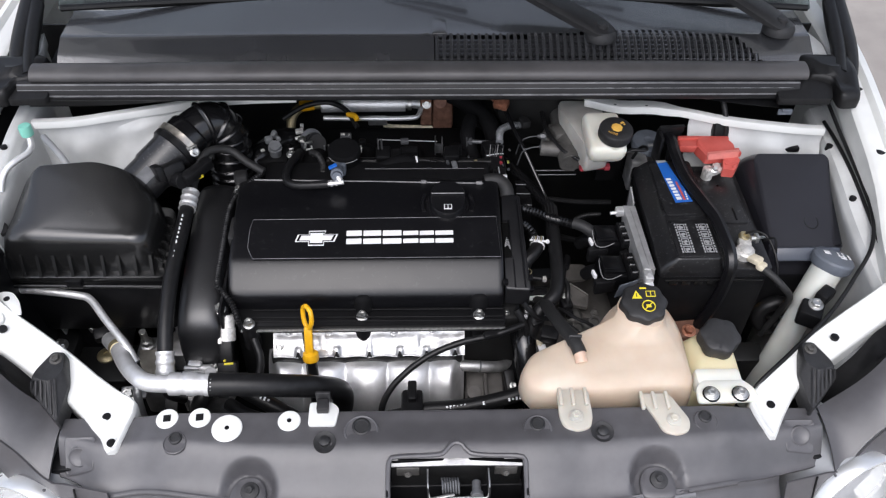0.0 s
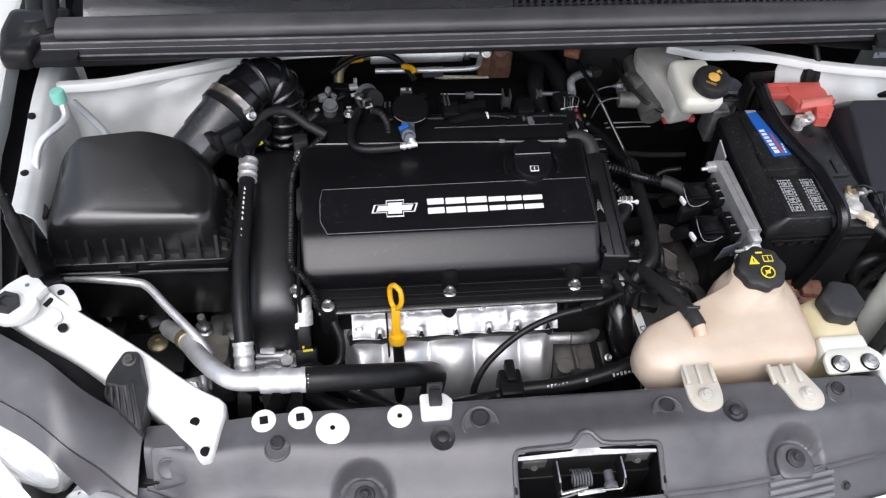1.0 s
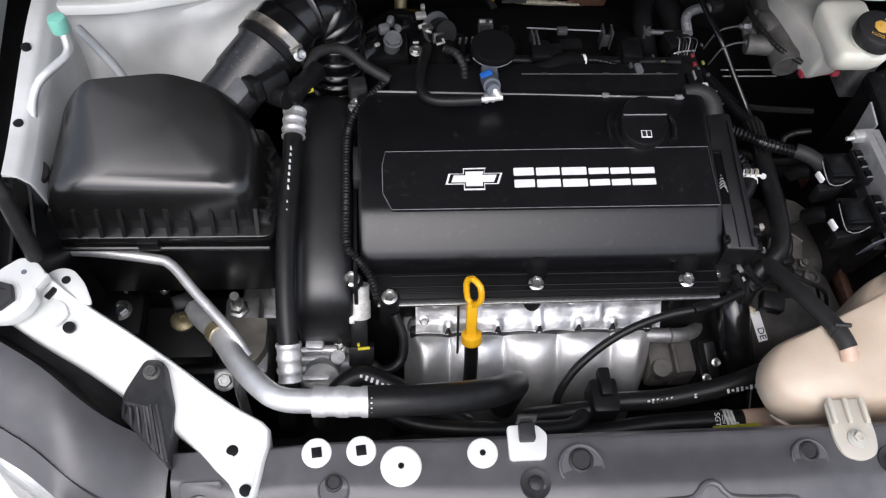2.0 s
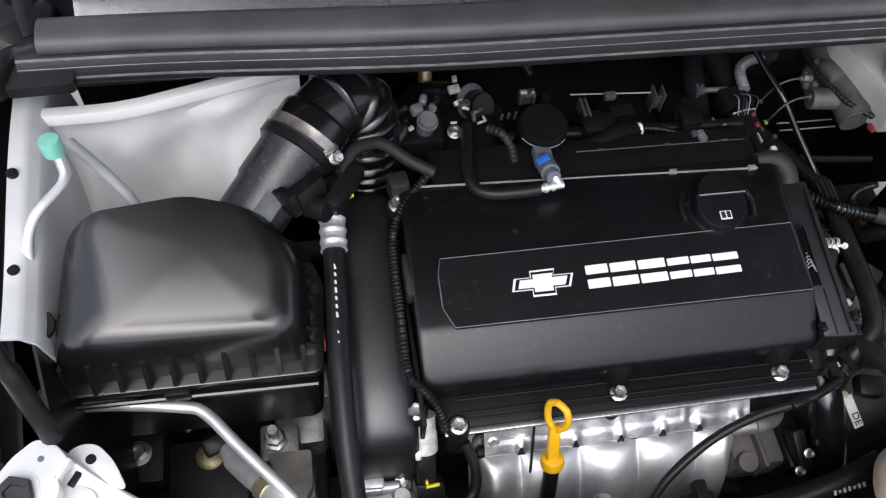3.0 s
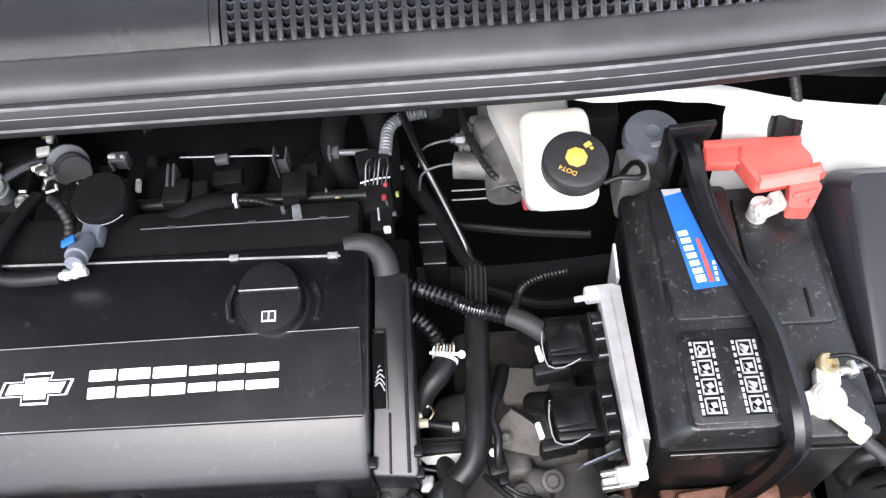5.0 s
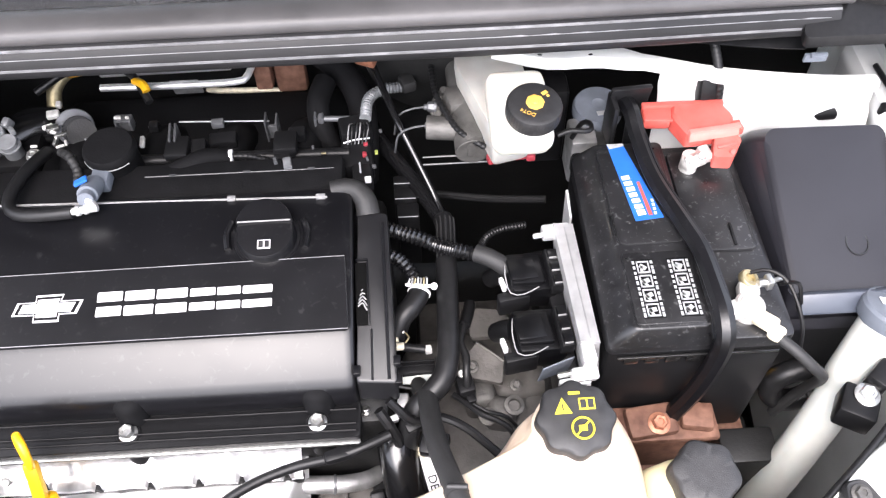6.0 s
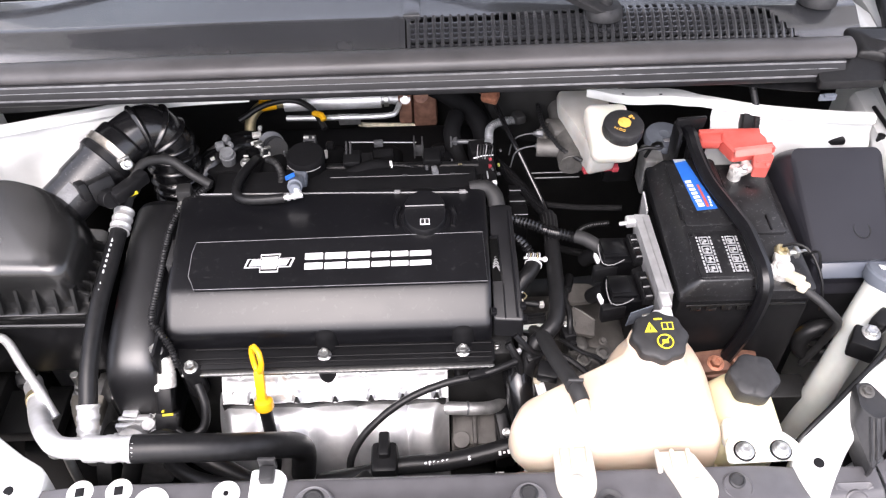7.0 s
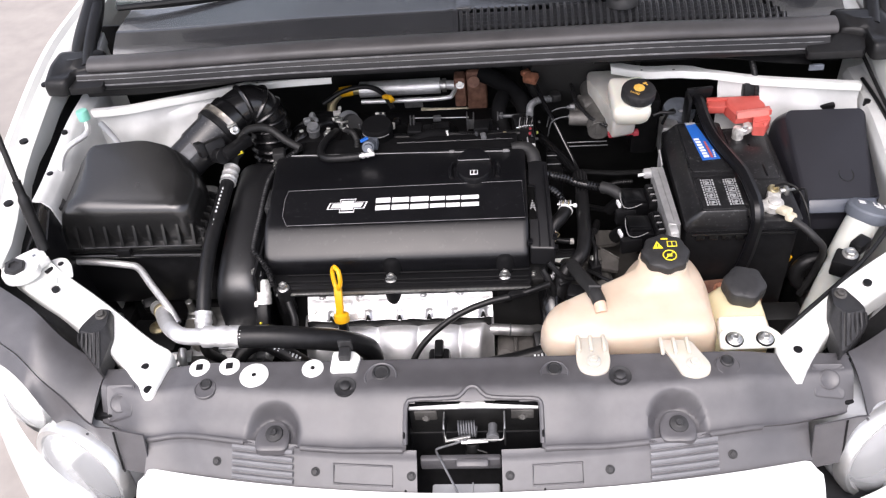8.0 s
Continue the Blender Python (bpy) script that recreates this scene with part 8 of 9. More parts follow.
for k in range(5):
    a = math.pi * (0.18 + 0.16 * k)
    part("tape_ridge", tube([(x + 0.0112 * math.cos(a), y, z + 0.0112 * math.sin(a)) for x, y, z in ((0.1925, 1.094, 0.80), (0.193, 1.085, 0.80), (0.192, 1.06, 0.80), (0.191, 1.038, 0.80))], 0.0011, 6, 0.02), GREYHOSE, band)
part("lower_sleeve", tube([(0.191, 1.038, 0.80), (0.190, 1.002, 0.80), (0.1885, 0.965, 0.80), (0.187, 0.933, 0.798), (0.181, 0.903, 0.792), (0.166, 0.887, 0.784), (0.150, 0.876, 0.772), (0.140, 0.858, 0.74), (0.138, 0.845, 0.69)], 0.0116, 14), RUBBER, loom, "plain black sleeve")
rodt = thing("cable_with_terminal", (0.12, 1.24, 0.85), "thin black cable ending in a copper terminal", "cable")
part("cable", tube([(0.118, 1.262, 0.894), (0.133, 1.222, 0.878), (0.149, 1.182, 0.863), (0.167, 1.150, 0.836), (0.184, 1.118, 0.812), (0.190, 1.100, 0.805)], 0.0040, 10), GLOSSRUBBER, rodt)
part("terminal", joined(turned((0.113, 1.262, 0.901), (0.026, 0.020, 0.014), -25, 20, r=0.003), turned((0.104, 1.275, 0.905), (0.018, 0.012, 0.010), 25, r=0.003)), COPPER, rodt, "copper terminal")
stepb = thing("step_bracket", (0.15, 1.13, 0.70), "stepped black plastic bracket behind the valve cover", "bracket")
for k, (x0, x1, y0, y1, z) in enumerate(((0.136, 0.156, 1.149, 1.162, 0.806), (0.136, 0.162, 1.131, 1.149, 0.800), (0.139, 0.164, 1.110, 1.131, 0.792))):
    st = part("step", box(x0, x1, y0, y1, 0.70, z, 0.002), MATTE, stepb)
    part("step_edge", rod((x0 + 0.001, y0 + 0.0006, z - 0.0006), (x1 - 0.001, y0 + 0.0002, z - 0.0006), 0.0009, 6, 0.0002), GREYCAST, st, "bright worn edge")
gear = thing("gearbox_casing", (0.24, 0.95, 0.40), "dusty grey cast gearbox casing with brackets", "gearbox")
part("casing", joined(turned((0.225, 0.93, 0.57), (0.17, 0.20, 0.22), 8, r=0.03, seg=3), box(0.15, 0.32, 0.90, 1.15, 0.34, 0.56, 0.02), turned((0.262, 0.985, 0.62), (0.08, 0.12, 0.14), 12, r=0.02, seg=3)), EARTH, gear, "dusty cast casing")
part("plate", loft([[Vector((x, y, z + 0.12 * (x - 0.23))) for x, y in fillet([(0.213, 1.014), (0.247, 1.008), (0.262, 0.990), (0.246, 0.974), (0.213, 0.975)], 0.006)] for z in (0.736, 0.742)]), EARTH, gear, "dusty bracket plate")
part("plate", loft([[Vector((x, y, z + 0.25 * (y - 0.95))) for x, y in fillet([(0.198, 0.938), (0.202, 0.950), (0.219, 0.969), (0.248, 0.947), (0.244, 0.924), (0.215, 0.931)], 0.003)] for z in (0.728, 0.734)]), EARTH, gear, "dusty folded bracket")
part("plate_edge", tube([(0.219, 0.969, 0.7395), (0.234, 0.9585, 0.737), (0.248, 0.947, 0.7345)], 0.0014, 6), DULL, gear)
part("lever", joined(rod((0.219, 0.972, 0.66), (0.219, 0.962, 0.722), 0.011, 18), turned((0.219, 0.952, 0.716), (0.018, 0.030, 0.012), 0, 8, r=0.004)), DULL, gear, "rounded lever")
part("shift_tower", joined(turned((0.220, 0.925, 0.69), (0.034, 0.034, 0.05), 10, r=0.010, seg=3), turned((0.242, 0.905, 0.688), (0.034, 0.030, 0.05), -12, r=0.010, seg=3)), DULL, gear, "rounded cast tower")
part("ring", joined(lathe((0.255, 0.903, 0.714), (0.1, -0.2, 1), [(0.011, 0), (0.011, 0.004), (0.007, 0.005), (0.006, 0.001)], 22), lathe((0.226, 0.892, 0.714), (0, -0.2, 1), [(0.010, 0), (0.010, 0.004), (0.0065, 0.005), (0.006, 0.001)], 22)), DULL, gear, "worn turned ring")
part("cable_end", tube([(0.208, 0.990, 0.77), (0.204, 0.965, 0.78), (0.200, 0.946, 0.78), (0.205, 0.931, 0.778), (0.204, 0.912, 0.772), (0.206, 0.895, 0.74)], 0.0042, 10), RUBBER, gear, "black cable")
part("cable_tube", tube([(0.214, 1.000, 0.77), (0.211, 0.985, 0.776), (0.206, 0.968, 0.780)], 0.0065, 12), MATTE, gear)
part("box", joined(turned((0.203, 0.909, 0.752), (0.018, 0.022, 0.022), 12, r=0.003), turned((0.208, 0.896, 0.746), (0.010, 0.010, 0.016), 12, r=0.002)), BLACK, gear, "black plug")
part("bolt", hex_bolt((0.200, 0.918, 0.765), (0, -0.3, 1), 0.0032, 0.003), STEEL, gear, "small bolt")
for x, y, z in ((0.213, 0.942, 0.735), (0.262, 0.935, 0.70), (0.240, 0.955, 0.70)):
    part("bolt", hex_bolt((x, y, z), (0, -0.3, 1), 0.0048, 0.004), DULL, gear)
for k, (pts, r) in enumerate((([(0.125, 0.875, 0.80), (0.148, 0.862, 0.778), (0.170, 0.872, 0.765), (0.20, 0.86, 0.76), (0.24, 0.83, 0.74)], 0.0045), ([(0.115, 0.870, 0.79), (0.128, 0.856, 0.768), (0.135, 0.85, 0.73)], 0.0055),
                              ([(0.19, 0.90, 0.755), (0.215, 0.875, 0.76), (0.245, 0.86, 0.75), (0.26, 0.84, 0.70)], 0.0030), ([(0.20, 1.13, 0.70), (0.26, 1.10, 0.71), (0.31, 1.09, 0.73)], 0.006), ([(0.17, 1.19, 0.74), (0.25, 1.175, 0.74), (0.32, 1.16, 0.75)], 0.005),
                              ([(0.206, 0.895, 0.748), (0.222, 0.884, 0.745), (0.245, 0.880, 0.735), (0.265, 0.872, 0.70)], 0.0022), ([(0.130, 0.905, 0.772), (0.150, 0.902, 0.768), (0.172, 0.899, 0.764)], 0.0018))):
    hose("wiring_lead", pts, r, RUBBER, "thin black wiring lead", "cable", 8, group="wiring leads")
plugs = thing("connector_cluster", (0.15, 0.87, 0.74), "cluster of black and grey plugs beside the valve cover", "connectors")
part("spring_pin", joined(rod((0.101, 0.872, 0.752), (0.101, 0.880, 0.776), 0.004, 12), *[lathe((0.101, 0.872 + 0.002 * k, 0.755 + 0.005 * k), (0, 0.3, 1), [(0.0055, 0), (0.0055, 0.0022)], 12) for k in range(4)]), STEEL, plugs, "bright spring pin")
part("plug", turned((0.138, 0.893, 0.758), (0.012, 0.016, 0.016), -4, 10, r=0.002), CAST, plugs)
part("plug", turned((0.160, 0.896, 0.752), (0.018, 0.016, 0.012), -15, 10, r=0.003), LEAD, plugs, "pale metal tab")
part("plug", turned((0.148, 0.868, 0.760), (0.022, 0.018, 0.020), 25, 10, r=0.003), BLACK, plugs)
part("plug", turned((0.168, 0.845, 0.757), (0.028, 0.024, 0.02), -15, 10, r=0.003), BLACK, plugs)
part("clip", turned((0.128, 0.868, 0.772), (0.010, 0.006, 0.010), 20, 10, r=0.001), SILVER, plugs, "small bright clip")
part("clip", turned((0.160, 0.872, 0.768), (0.006, 0.010, 0.006), -20, 10, r=0.001), SILVER, plugs)

# ---- intake side at the back of the engine ----
man = thing("intake_manifold", (-0.1, 1.23, 0.60), "black plastic intake manifold with ribs", "intake manifold")
part("plenum", joined(box(-0.28, 0.10, 1.15, 1.33, 0.60, 0.805, 0.02, 3)), SHADEBLACK, man, "black moulded plenum")
for k in range(4):
    x = -0.23 + 0.085 * k
    part("runner", tube([(x, 1.135, 0.79), (x + 0.004, 1.175, 0.822), (x + 0.008, 1.22, 0.815), (x + 0.010, 1.28, 0.76)], 0.024, 14), SHADEBLACK, man, "black intake runner")
part("fuel_rail", joined(rod((-0.20, 1.165, 0.850), (0.09, 1.160, 0.850), 0.007, 12), turned((-0.14, 1.222, 0.846), (0.012, 0.012, 0.012))), BLACK, man)
part("thin_line", rod((-0.110, 1.222, 0.852), (-0.004, 1.216, 0.852), 0.0009, 8), SILVER, man, "thin bright line")
for x in (-0.005,):
    part("clip", joined(box(x - 0.0035, x - 0.0015, 1.203, 1.221, 0.83, 0.862, 0.0006), box(x - 0.0035, x + 0.012, 1.209, 1.213, 0.83, 0.850, 0.0006), box(x + 0.009, x + 0.011, 1.203, 1.221, 0.83, 0.860, 0.0006)), DIMGREY, man)
part("line_joint", joined(rod((0.050, 1.214, 0.853), (0.090, 1.212, 0.853), 0.0035), turned((0.056, 1.214, 0.853), (0.007, 0.013, 0.012), r=0.002), turned((0.050, 1.214, 0.853), (0.003, 0.016, 0.014), r=0.001)), GREYCAST, man)
part("plug", turned((0.095, 1.200, 0.842), (0.036, 0.030, 0.03), 10, r=0.004), BLACK, man)
for p, s in (((0.108, 1.168, 0.852), (0.005, 0.012, 0.006)), ((0.110, 1.145, 0.855), (0.006, 0.014, 0.006)), ((0.118, 1.128, 0.860), (0.010, 0.010, 0.008)), ((0.125, 1.188, 0.854), (0.008, 0.012, 0.005)), ((0.012, 1.131, 0.874), (0.009, 0.016, 0.012)), ((0.05, 1.16, 0.862), (0.006, 0.010, 0.006))):
    part("small_tab", turned(p, tuple(0.45 * v for v in s), 12, r=0.0008), GREYCAST, man, "small grey tab")
for k, x in enumerate((-0.10, 0.02)):
    part("injector", joined(rod((x, 1.150, 0.82), (x, 1.162, 0.862), 0.011, 14), turned((x, 1.165, 0.866), (0.026, 0.03, 0.012), r=0.003)), MATTE, man)
for x, y, z, w, d, h, mat, what in ((-0.109, 1.183, 0.866, 0.003, 0.026, 0.020, DIMGREY, "thin upright clip"), (-0.103, 1.183, 0.866, 0.003, 0.026, 0.020, DIMGREY, "thin upright clip"), (-0.140, 1.176, 0.868, 0.005, 0.014, 0.006, LEAD, "small bright tab"),
                                    (-0.063, 1.213, 0.855, 0.014, 0.009, 0.009, GREYCAST, "grey line clip"), (-0.078, 1.170, 0.858, 0.016, 0.020, 0.014, BLACK, "black plug"), (0.016, 1.172, 0.856, 0.020, 0.012, 0.014, BLACK, "black plug"),
                                    (-0.055, 1.190, 0.850, 0.030, 0.016, 0.012, BLACK, "black plug"), (0.030, 1.190, 0.852, 0.018, 0.014, 0.016, BLACK, "black plug"), (0.062, 1.151, 0.861, 0.006, 0.0025, 0.003, BRASS, "small brassy clip")):
    part("line_fitting", turned((x, y, z), (w, d, h), 4, 6, r=0.0012), mat, man, what)
part("sensor", joined(lathe((0.016, 1.151, 0.848), (0, -0.1, 1), [(0.010, 0), (0.010, 0.010), (0.0085, 0.012), (0.0085, 0.016), (0.004, 0.017)], 20)), BLACK, man, "round black sensor")
part("sensor_clip", turned((0.024, 1.132, 0.866), (0.009, 0.015, 0.010), 10, r=0.0015), CLEARGREY, man, "pale clip at the cable end")
cluster = thing("plug_cluster", (0.10, 1.15, 0.80), "black plug stack with red and white locking pieces", "connectors")
part("housing", joined(turned((0.098, 1.158, 0.838), (0.034, 0.040, 0.030), 6, r=0.004), turned((0.104, 1.128, 0.842), (0.022, 0.026, 0.022), 4, r=0.003)), BLACK, cluster)
part("rim", tube([(0.083, 1.172, 0.854), (0.098, 1.1745, 0.856), (0.113, 1.1765, 0.855)], 0.0010, 6), SILVER, cluster, "bright rim line")
part("lock", turned((0.1070, 1.152, 0.8545), (0.005, 0.006, 0.005), 4, r=0.001), DEEPRED, cluster, "red locking piece")
part("lock", turned((0.1080, 1.168, 0.8545), (0.005, 0.004, 0.004), 4, r=0.001), DEEPRED, cluster, "red locking piece")
part("tab", turned((0.1110, 1.112, 0.857), (0.007, 0.006, 0.006), 4, r=0.001), PRINT, cluster, "white tab")
part("tab", turned((0.1020, 1.132, 0.855), (0.002, 0.014, 0.004), 4, r=0.0006), SILVER, cluster, "thin bright tab")
part("marker", turned((0.1200, 1.156, 0.853), (0.0035, 0.006, 0.003), 4, r=0.0008), OLIVE, cluster, "yellow-green marker")
for k in range(6):
    part("wire", tube([(0.088 + 0.004 * k, 1.168, 0.855), (0.090 + 0.0045 * k, 1.184 - 0.002 * (k % 3), 0.866 + 0.003 * (k % 2)), (0.092 + 0.0035 * k, 1.198, 0.858), (0.096 + 0.003 * k, 1.210, 0.846)], 0.0008, 6, 0.004), (GREYTEXT, BLACK, DIMGREY)[k % 3], cluster, "thin wire")
hoseb = thing("purge_hose", (-0.05, 1.15, 0.86), "black hose with a white band along the valve cover", "hose")
part("hose", tube([(-0.130, 1.138, 0.852), (-0.095, 1.142, 0.858), (-0.067, 1.154, 0.860), (-0.044, 1.157, 0.854)], lambda k: 0.0065 + 0.005 * math.sin(k * 2.6), 12), SHADEBLACK, hoseb)
part("wire", tube([(-0.044, 1.159, 0.856), (-0.020, 1.156, 0.857), (0.004, 1.144, 0.860), (0.016, 1.135, 0.866)], 0.0034, 10, ribs=0.0004), RUBBER, hoseb)
part("band", lathe((-0.042, 1.158, 0.855), (1, 0.1, 0), [(0.0088, -0.002), (0.0088, 0.002)], 18), PRINT, hoseb, "white band")
pot = thing("purge_valve", (-0.16, 1.14, 0.82), "black round purge valve with a blue-striped plug", "valve")
part("body", lathe((-0.166, 1.153, 0.832), (0, -0.05, 1), [(0.024, 0), (0.027, 0.01), (0.027, 0.045), (0.0285, 0.047), (0.0285, 0.056), (0.026, 0.060), (0.001, 0.061)], 36), SHADEBLACK, pot, "black drum")
part("rim_line", tube([(-0.166 + 0.0287 * math.cos(a), 1.151 + 0.0287 * math.sin(a), 0.8805) for a in (3.6, 4.0, 4.4, 4.8, 5.2, 5.6)], 0.0009, 6), GREYTEXT, pot)
part("plug", joined(rod((-0.175, 1.106, 0.880), (-0.174, 1.080, 0.891), 0.0108, 18), rod((-0.174, 1.082, 0.890), (-0.173, 1.071, 0.894), 0.0082, 18)), GREYCAP, pot, "clear grey plug")
part("blue_stripe", turned((-0.181, 1.0935, 0.8985), (0.015, 0.008, 0.003), 14, 0, -20, r=0.001), BLUE, pot, "blue plastic latch")
part("neck", turned((-0.172, 1.118, 0.873), (0.020, 0.026, 0.018), r=0.004), GREYCAP, pot)
part("outlet", joined(rod((-0.194, 1.0640, 0.885), (-0.162, 1.0665, 0.887), 0.0040), lathe((-0.182, 1.0650, 0.8858), (1, 0.06, 0.05), [(0.0056, -0.002), (0.0056, 0.002)], 16), lathe((-0.174, 1.0656, 0.8862), (1, 0.06, 0.05), [(0.0052, -0.0015), (0.0052, 0.0015)], 16), rod((-0.166, 1.0665, 0.887), (-0.172, 1.075, 0.892), 0.0048)), ALU, pot, "bright silver outlet")
part("mount", box(-0.185, -0.135, 1.12, 1.165, 0.78, 0.838, 0.004), BLACK, pot)
hose("breather_hose", [(-0.247, 1.175, 0.862), (-0.252, 1.148, 0.872), (-0.258, 1.12, 0.878), (-0.261, 1.092, 0.880), (-0.255, 1.0745, 0.880), (-0.240, 1.0665, 0.881), (-0.215, 1.0640, 0.883), (-0.188, 1.064, 0.885)], 0.0068, RUBBER, "bent black breather hose with a shiny end", n=14)
thr = thing("throttle_body", (-0.23, 1.2, 0.78), "dark throttle body with bright clips", "throttle body")
part("body", joined(rod((-0.245, 1.25, 0.82), (-0.224, 1.215, 0.852), 0.018, 24), box(-0.27, -0.19, 1.16, 1.24, 0.76, 0.83, 0.008)), BLACK, thr)
part("ring", lathe((-0.220, 1.212, 0.852), (0.42, -0.6, 0.5), [(0.0165, -0.001), (0.0165, 0.001)], 26), GREYHOSE, thr)
part("clip", joined(turned((-0.246, 1.205, 0.868), (0.014, 0.008, 0.006), 20, r=0.001), turned((-0.238, 1.185, 0.868), (0.004, 0.014, 0.005), r=0.001), turned((-0.232, 1.190, 0.872), (0.014, 0.004, 0.004), 20, r=0.001)), STEEL, thr, "bright spring clip")
part("bolt", hex_bolt((-0.262, 1.171, 0.860), (0, -0.2, 1), 0.006, 0.005), STEEL, thr)
part("small_hose", tube([(-0.225, 1.163, 0.872), (-0.212, 1.150, 0.876), (-0.203, 1.135, 0.868), (-0.202, 1.118, 0.862)], 0.0052, 10, ribs=0.0005), GREYHOSE, thr)
part("plug", joined(turned((-0.176, 1.214, 0.862), (0.003, 0.014, 0.014), r=0.001), turned((-0.168, 1.214, 0.869), (0.019, 0.012, 0.003), r=0.001), turned((-0.160, 1.214, 0.862), (0.003, 0.014, 0.014), r=0.001), turned((-0.168, 1.218, 0.858), (0.016, 0.010, 0.018), r=0.002)), DIMGREY, thr, "dim grey plug")
part("plug_tab", joined(turned((-0.173, 1.213, 0.872), (0.008, 0.004, 0.003), r=0.0008), turned((-0.162, 1.212, 0.872), (0.004, 0.003, 0.003), r=0.0008)), LEAD, thr, "small bright tab")
for at, size, rz in (((-0.253, 1.232, 0.864), (0.014, 0.010, 0.006), 10), ((-0.250, 1.248, 0.864), (0.006, 0.008, 0.006), 0), ((-0.252, 1.208, 0.868), (0.012, 0.005, 0.005), 25), ((-0.245, 1.200, 0.866), (0.010, 0.003, 0.004), -20),
                     ((-0.231, 1.176, 0.868), (0.010, 0.003, 0.003), 20), ((-0.226, 1.181, 0.868), (0.003, 0.008, 0.003), 20), ((-0.218, 1.162, 0.866), (0.012, 0.003, 0.003), 0), ((-0.262, 1.180, 0.866), (0.008, 0.003, 0.003), 0), ((-0.312, 1.176, 0.866), (0.007, 0.005, 0.004), 30)):
    part("clip", turned(at, size, rz, 10, r=0.0012), LEAD, thr, "small bright clip")
for k in range(7):
    part("stud", rod((-0.204 + 0.008 * k, 1.186 + 0.001 * (k % 2), 0.858), (-0.204 + 0.008 * k, 1.184, 0.870 + 0.001 * (k % 3)), 0.0016, 8), GREYCAST, thr)
part("spring_ring", lathe((-0.232, 1.226, 0.848), (0.42, -0.6, 0.5), [(0.021, -0.002), (0.022, 0.0), (0.021, 0.002)], 28), GREYCAST, thr, "dull spring ring")
part("inlet_elbow", tube([(-0.345, 1.172, 0.82), (-0.320, 1.205, 0.836), (-0.290, 1.236, 0.838), (-0.258, 1.252, 0.826)], 0.024, 20), GLOSSRUBBER, thr, "black rubber inlet")
part("lower_clip", joined(turned((-0.254, 1.140, 0.846), (0.010, 0.022, 0.016), 15, r=0.003), turned((-0.243, 1.132, 0.846), (0.014, 0.012, 0.012), -15, r=0.003)), CLEARGREY, thr, "grey plastic clip")
wh = thing("sensor_connector", (-0.30, 1.20, 0.80), "pale grey connector on a thin lead", "connector")
part("plug", joined(rod((-0.293, 1.190, 0.842), (-0.291, 1.184, 0.872), 0.0105, 16), turned((-0.303, 1.198, 0.872), (0.014, 0.012, 0.012), 20, 10, r=0.003), turned((-0.294, 1.208, 0.876), (0.009, 0.012, 0.014), -20, 20, r=0.003), turned((-0.285, 1.194, 0.878), (0.006, 0.010, 0.008), 40, r=0.002), lathe((-0.2915, 1.186, 0.862), (0.05, -0.2, 1), [(0.0125, 0), (0.0125, 0.003)], 18)), CLEARGREY, wh)
part("lead", tube([(-0.312, 1.212, 0.862), (-0.335, 1.200, 0.85), (-0.352, 1.195, 0.83)], 0.0035, 8), GREYHOSE, wh)
part("base", box(-0.33, -0.27, 1.17, 1.24, 0.70, 0.846, 0.006), BLACK, wh)
hose("wiring_lead", [(-0.395, 1.082, 0.915), (-0.385, 1.105, 0.922), (-0.355, 1.122, 0.912), (-0.325, 1.112, 0.892), (-0.298, 1.100, 0.882)], 0.0068, GREYHOSE, "dark grey wiring lead across the bellows", "cable", 10)
solo("yellow_tag", joined(turned((-0.395, 1.060, 0.905), (0.016, 0.004, 0.004), 30, r=0.001), turned((-0.390, 1.064, 0.908), (0.004, 0.010, 0.004), r=0.001)), MARK, "small yellow locking tab", "tab")
# air conditioning line and valve block at the firewall
acr = thing("firewall_pipe", (-0.13, 1.33, 0.84), "aluminium pipe with a sleeve along the firewall", "pipe")
part("sleeve", rod((-0.222, 1.330, 0.852), (-0.062, 1.332, 0.852), 0.0155, 22), ALU, acr, "thick aluminium sleeve")
part("end", tube([(-0.222, 1.330, 0.852), (-0.255, 1.325, 0.852), (-0.275, 1.305, 0.842), (-0.278, 1.28, 0.82)], 0.009, 12), BRASS, acr, "dull yellow pipe end")
part("joint", tube([(-0.062, 1.332, 0.852), (-0.045, 1.331, 0.853), (-0.030, 1.325, 0.855), (-0.022, 1.34, 0.852)], 0.0095, 14), ALU, acr)
part("collar", rod((-0.058, 1.332, 0.852), (-0.050, 1.332, 0.852), 0.0135, 18), STEEL, acr)
part("thin_pipe", tube([(-0.215, 1.292, 0.848), (-0.12, 1.290, 0.848), (-0.052, 1.290, 0.849), (-0.038, 1.295, 0.851), (-0.032, 1.315, 0.853)], 0.0045, 10), ALU, acr, "thin aluminium pipe")
part("yellow_tape", rod((-0.262, 1.322, 0.853), (-0.236, 1.328, 0.853), 0.0105, 14), YELLOW, acr, "yellow paint ring")
part("bracket", turned((-0.115, 1.300, 0.836), (0.036, 0.004, 0.03), 0, 20, r=0.002), CAST, acr)
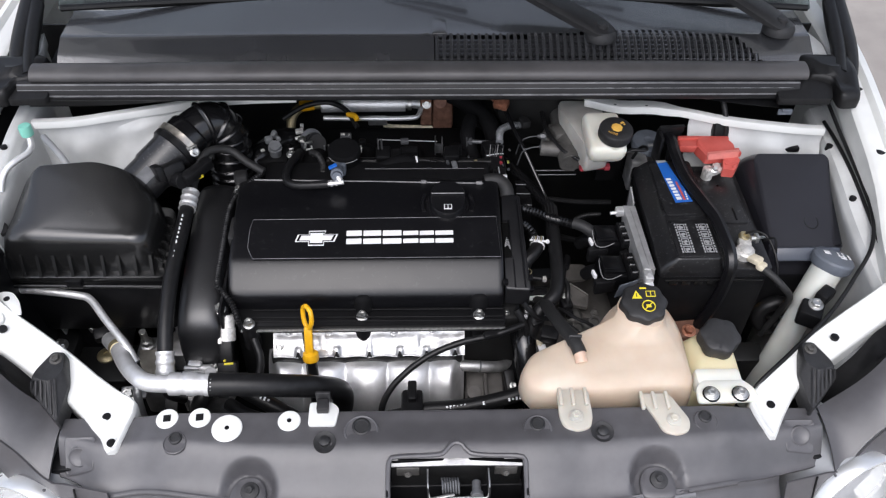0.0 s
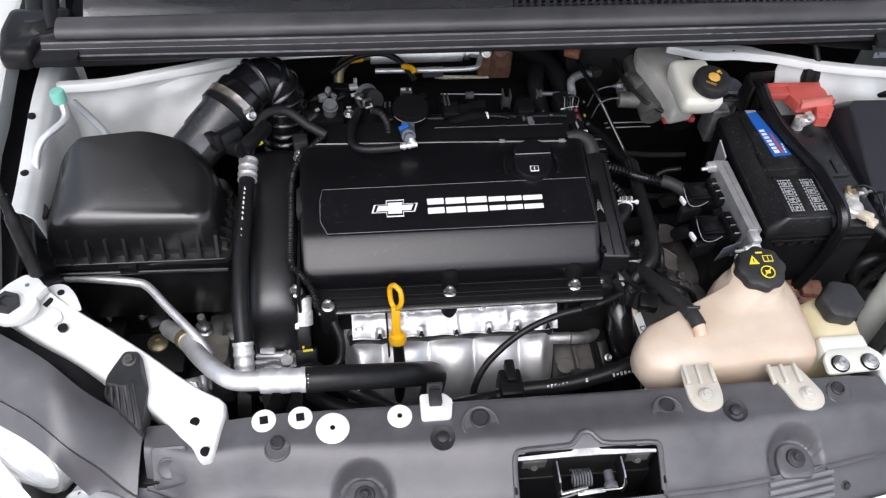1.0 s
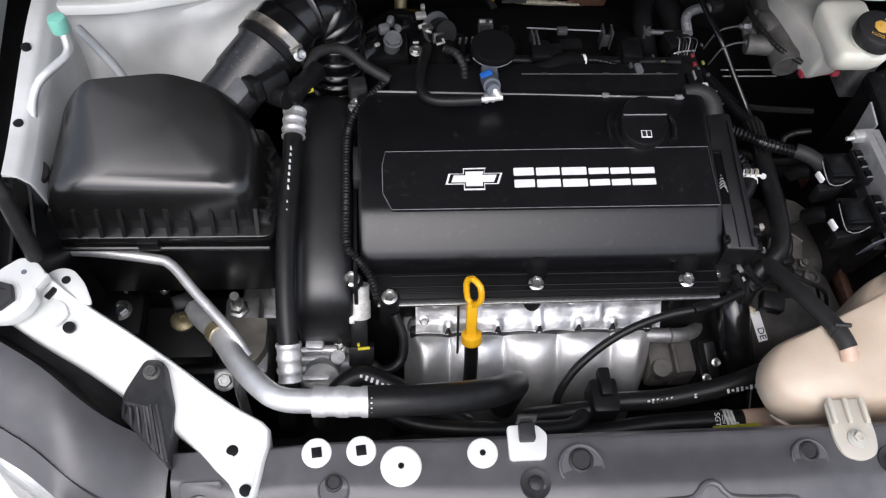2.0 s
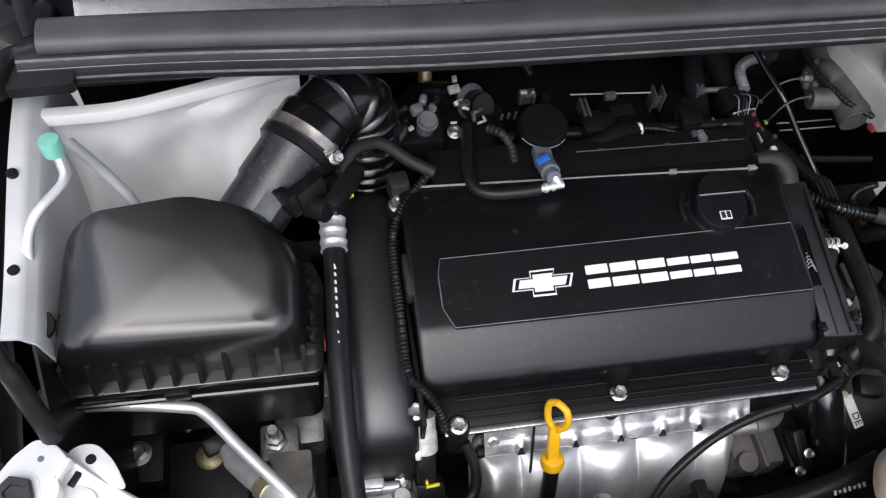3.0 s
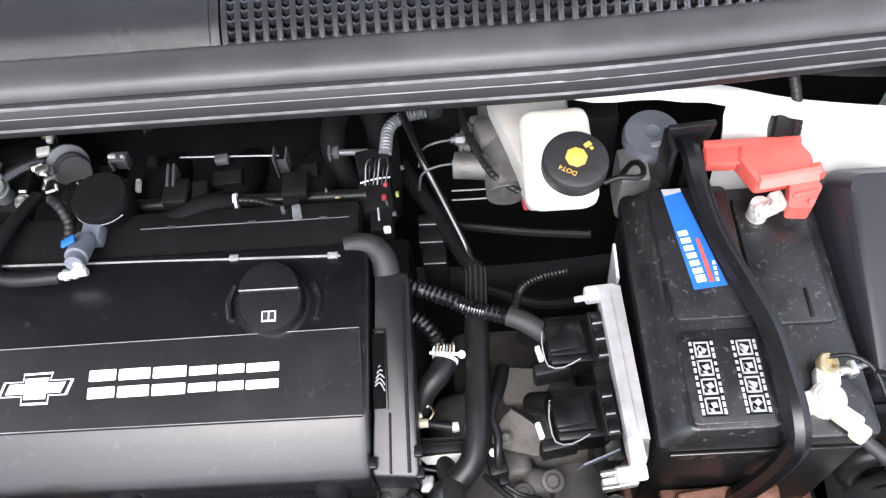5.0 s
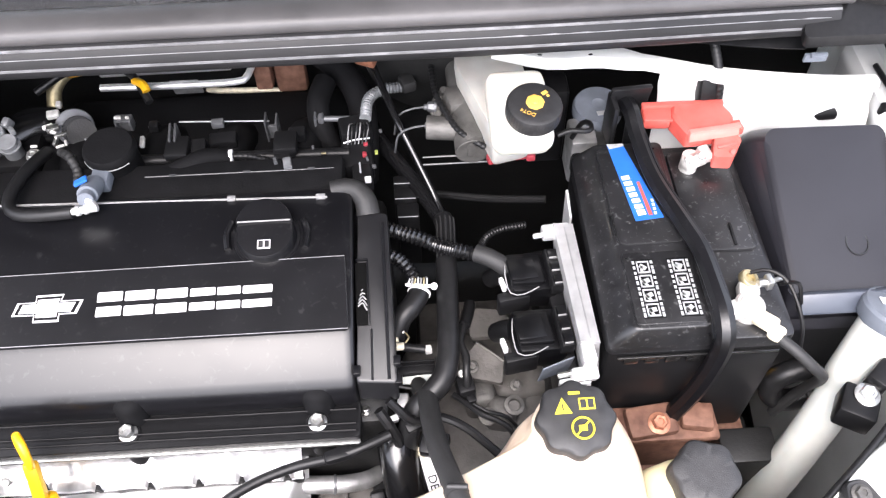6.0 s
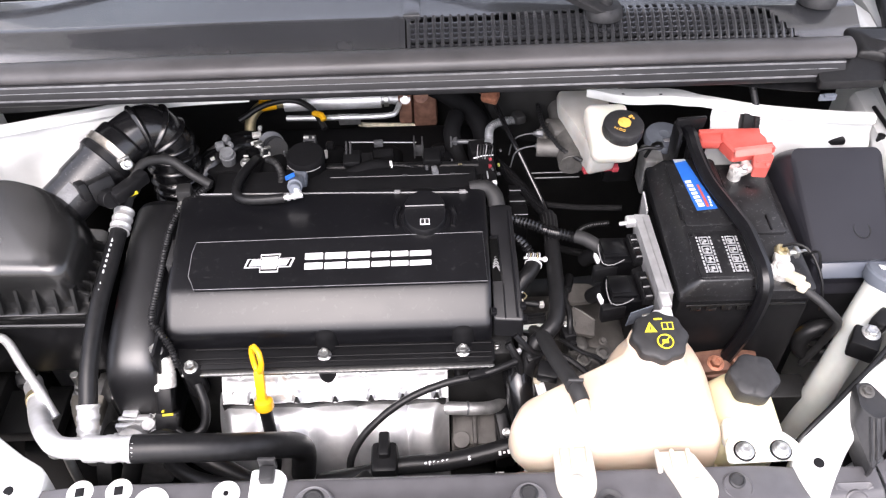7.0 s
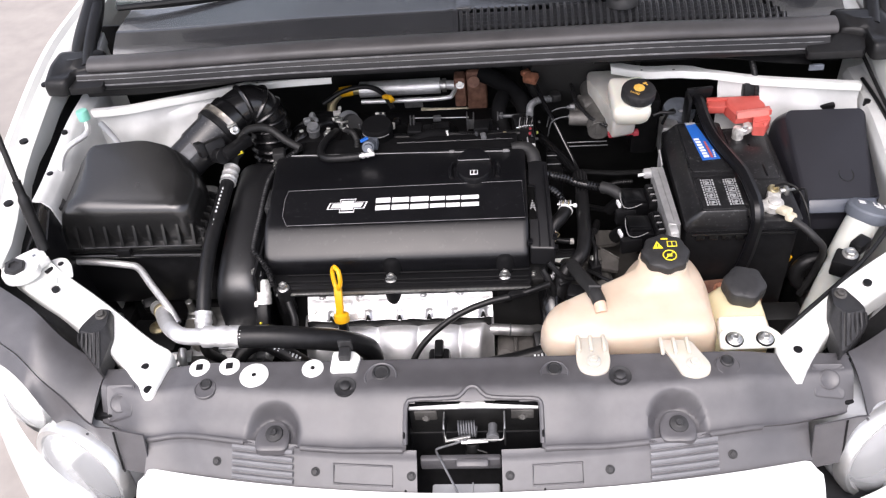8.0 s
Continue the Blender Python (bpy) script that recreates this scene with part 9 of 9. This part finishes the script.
part("orange_band", joined(tube([(-0.168, 1.285, 0.862), (-0.155, 1.272, 0.868), (-0.150, 1.264, 0.864)], 0.0052, 8)), YELLOW, acr, "ochre cable tape")
part("dark_lead", tube([(-0.29, 1.285, 0.852), (-0.25, 1.305, 0.866), (-0.205, 1.308, 0.872), (-0.172, 1.292, 0.866), (-0.15, 1.26, 0.85)], 0.005, 10), RUBBER, acr, "black lead")
block = thing("expansion_valve", (0.0, 1.34, 0.82), "brownish pressed steel valve plate at the firewall", "valve")
part("plate", joined(box(-0.034, -0.012, 1.315, 1.345, 0.81, 0.875, 0.004), box(-0.012, 0.030, 1.328, 1.346, 0.79, 0.88, 0.008), rod((0.004, 1.328, 0.86), (0.004, 1.318, 0.864), 0.012)), RUST, block, "rust-brown plate")
part("rim", tube([(-0.105, 1.348, 0.788), (-0.090, 1.342, 0.790), (-0.04, 1.339, 0.790), (0.010, 1.336, 0.790), (0.022, 1.346, 0.788)], 0.0042, 10), TERMINAL, block, "pale rolled rim")
part("bolt", joined(hex_bolt((-0.022, 1.315, 0.862), (0, -0.8, 0.6), 0.006, 0.005)), STEEL, block)
hose("heater_pipe", [(0.020, 1.34, 0.868), (0.045, 1.322, 0.866), (0.080, 1.292, 0.856), (0.100, 1.255, 0.842), (0.104, 1.215, 0.815), (0.10, 1.19, 0.77)], 0.0165, SHADEBLACK, "thick black heater hose", n=16)
hose("heater_pipe", [(0.060, 1.27, 0.86), (0.052, 1.24, 0.855), (0.055, 1.215, 0.84), (0.07, 1.20, 0.80)], 0.0135, SHADEBLACK, "black heater hose with a clip", n=16)
hose("wiring_conduit", [(0.150, 1.256, 0.858), (0.128, 1.250, 0.860), (0.112, 1.235, 0.860), (0.108, 1.205, 0.858)], 0.0062, CLEARGREY, "ribbed grey conduit at the firewall", "conduit", ribs=0.0008, pitch=0.004)
solo("conduit_clip", joined(turned((0.158, 1.258, 0.862), (0.018, 0.022, 0.016), 20, r=0.004)), GREYHOSE, "grey conduit clip at the firewall", "clip")
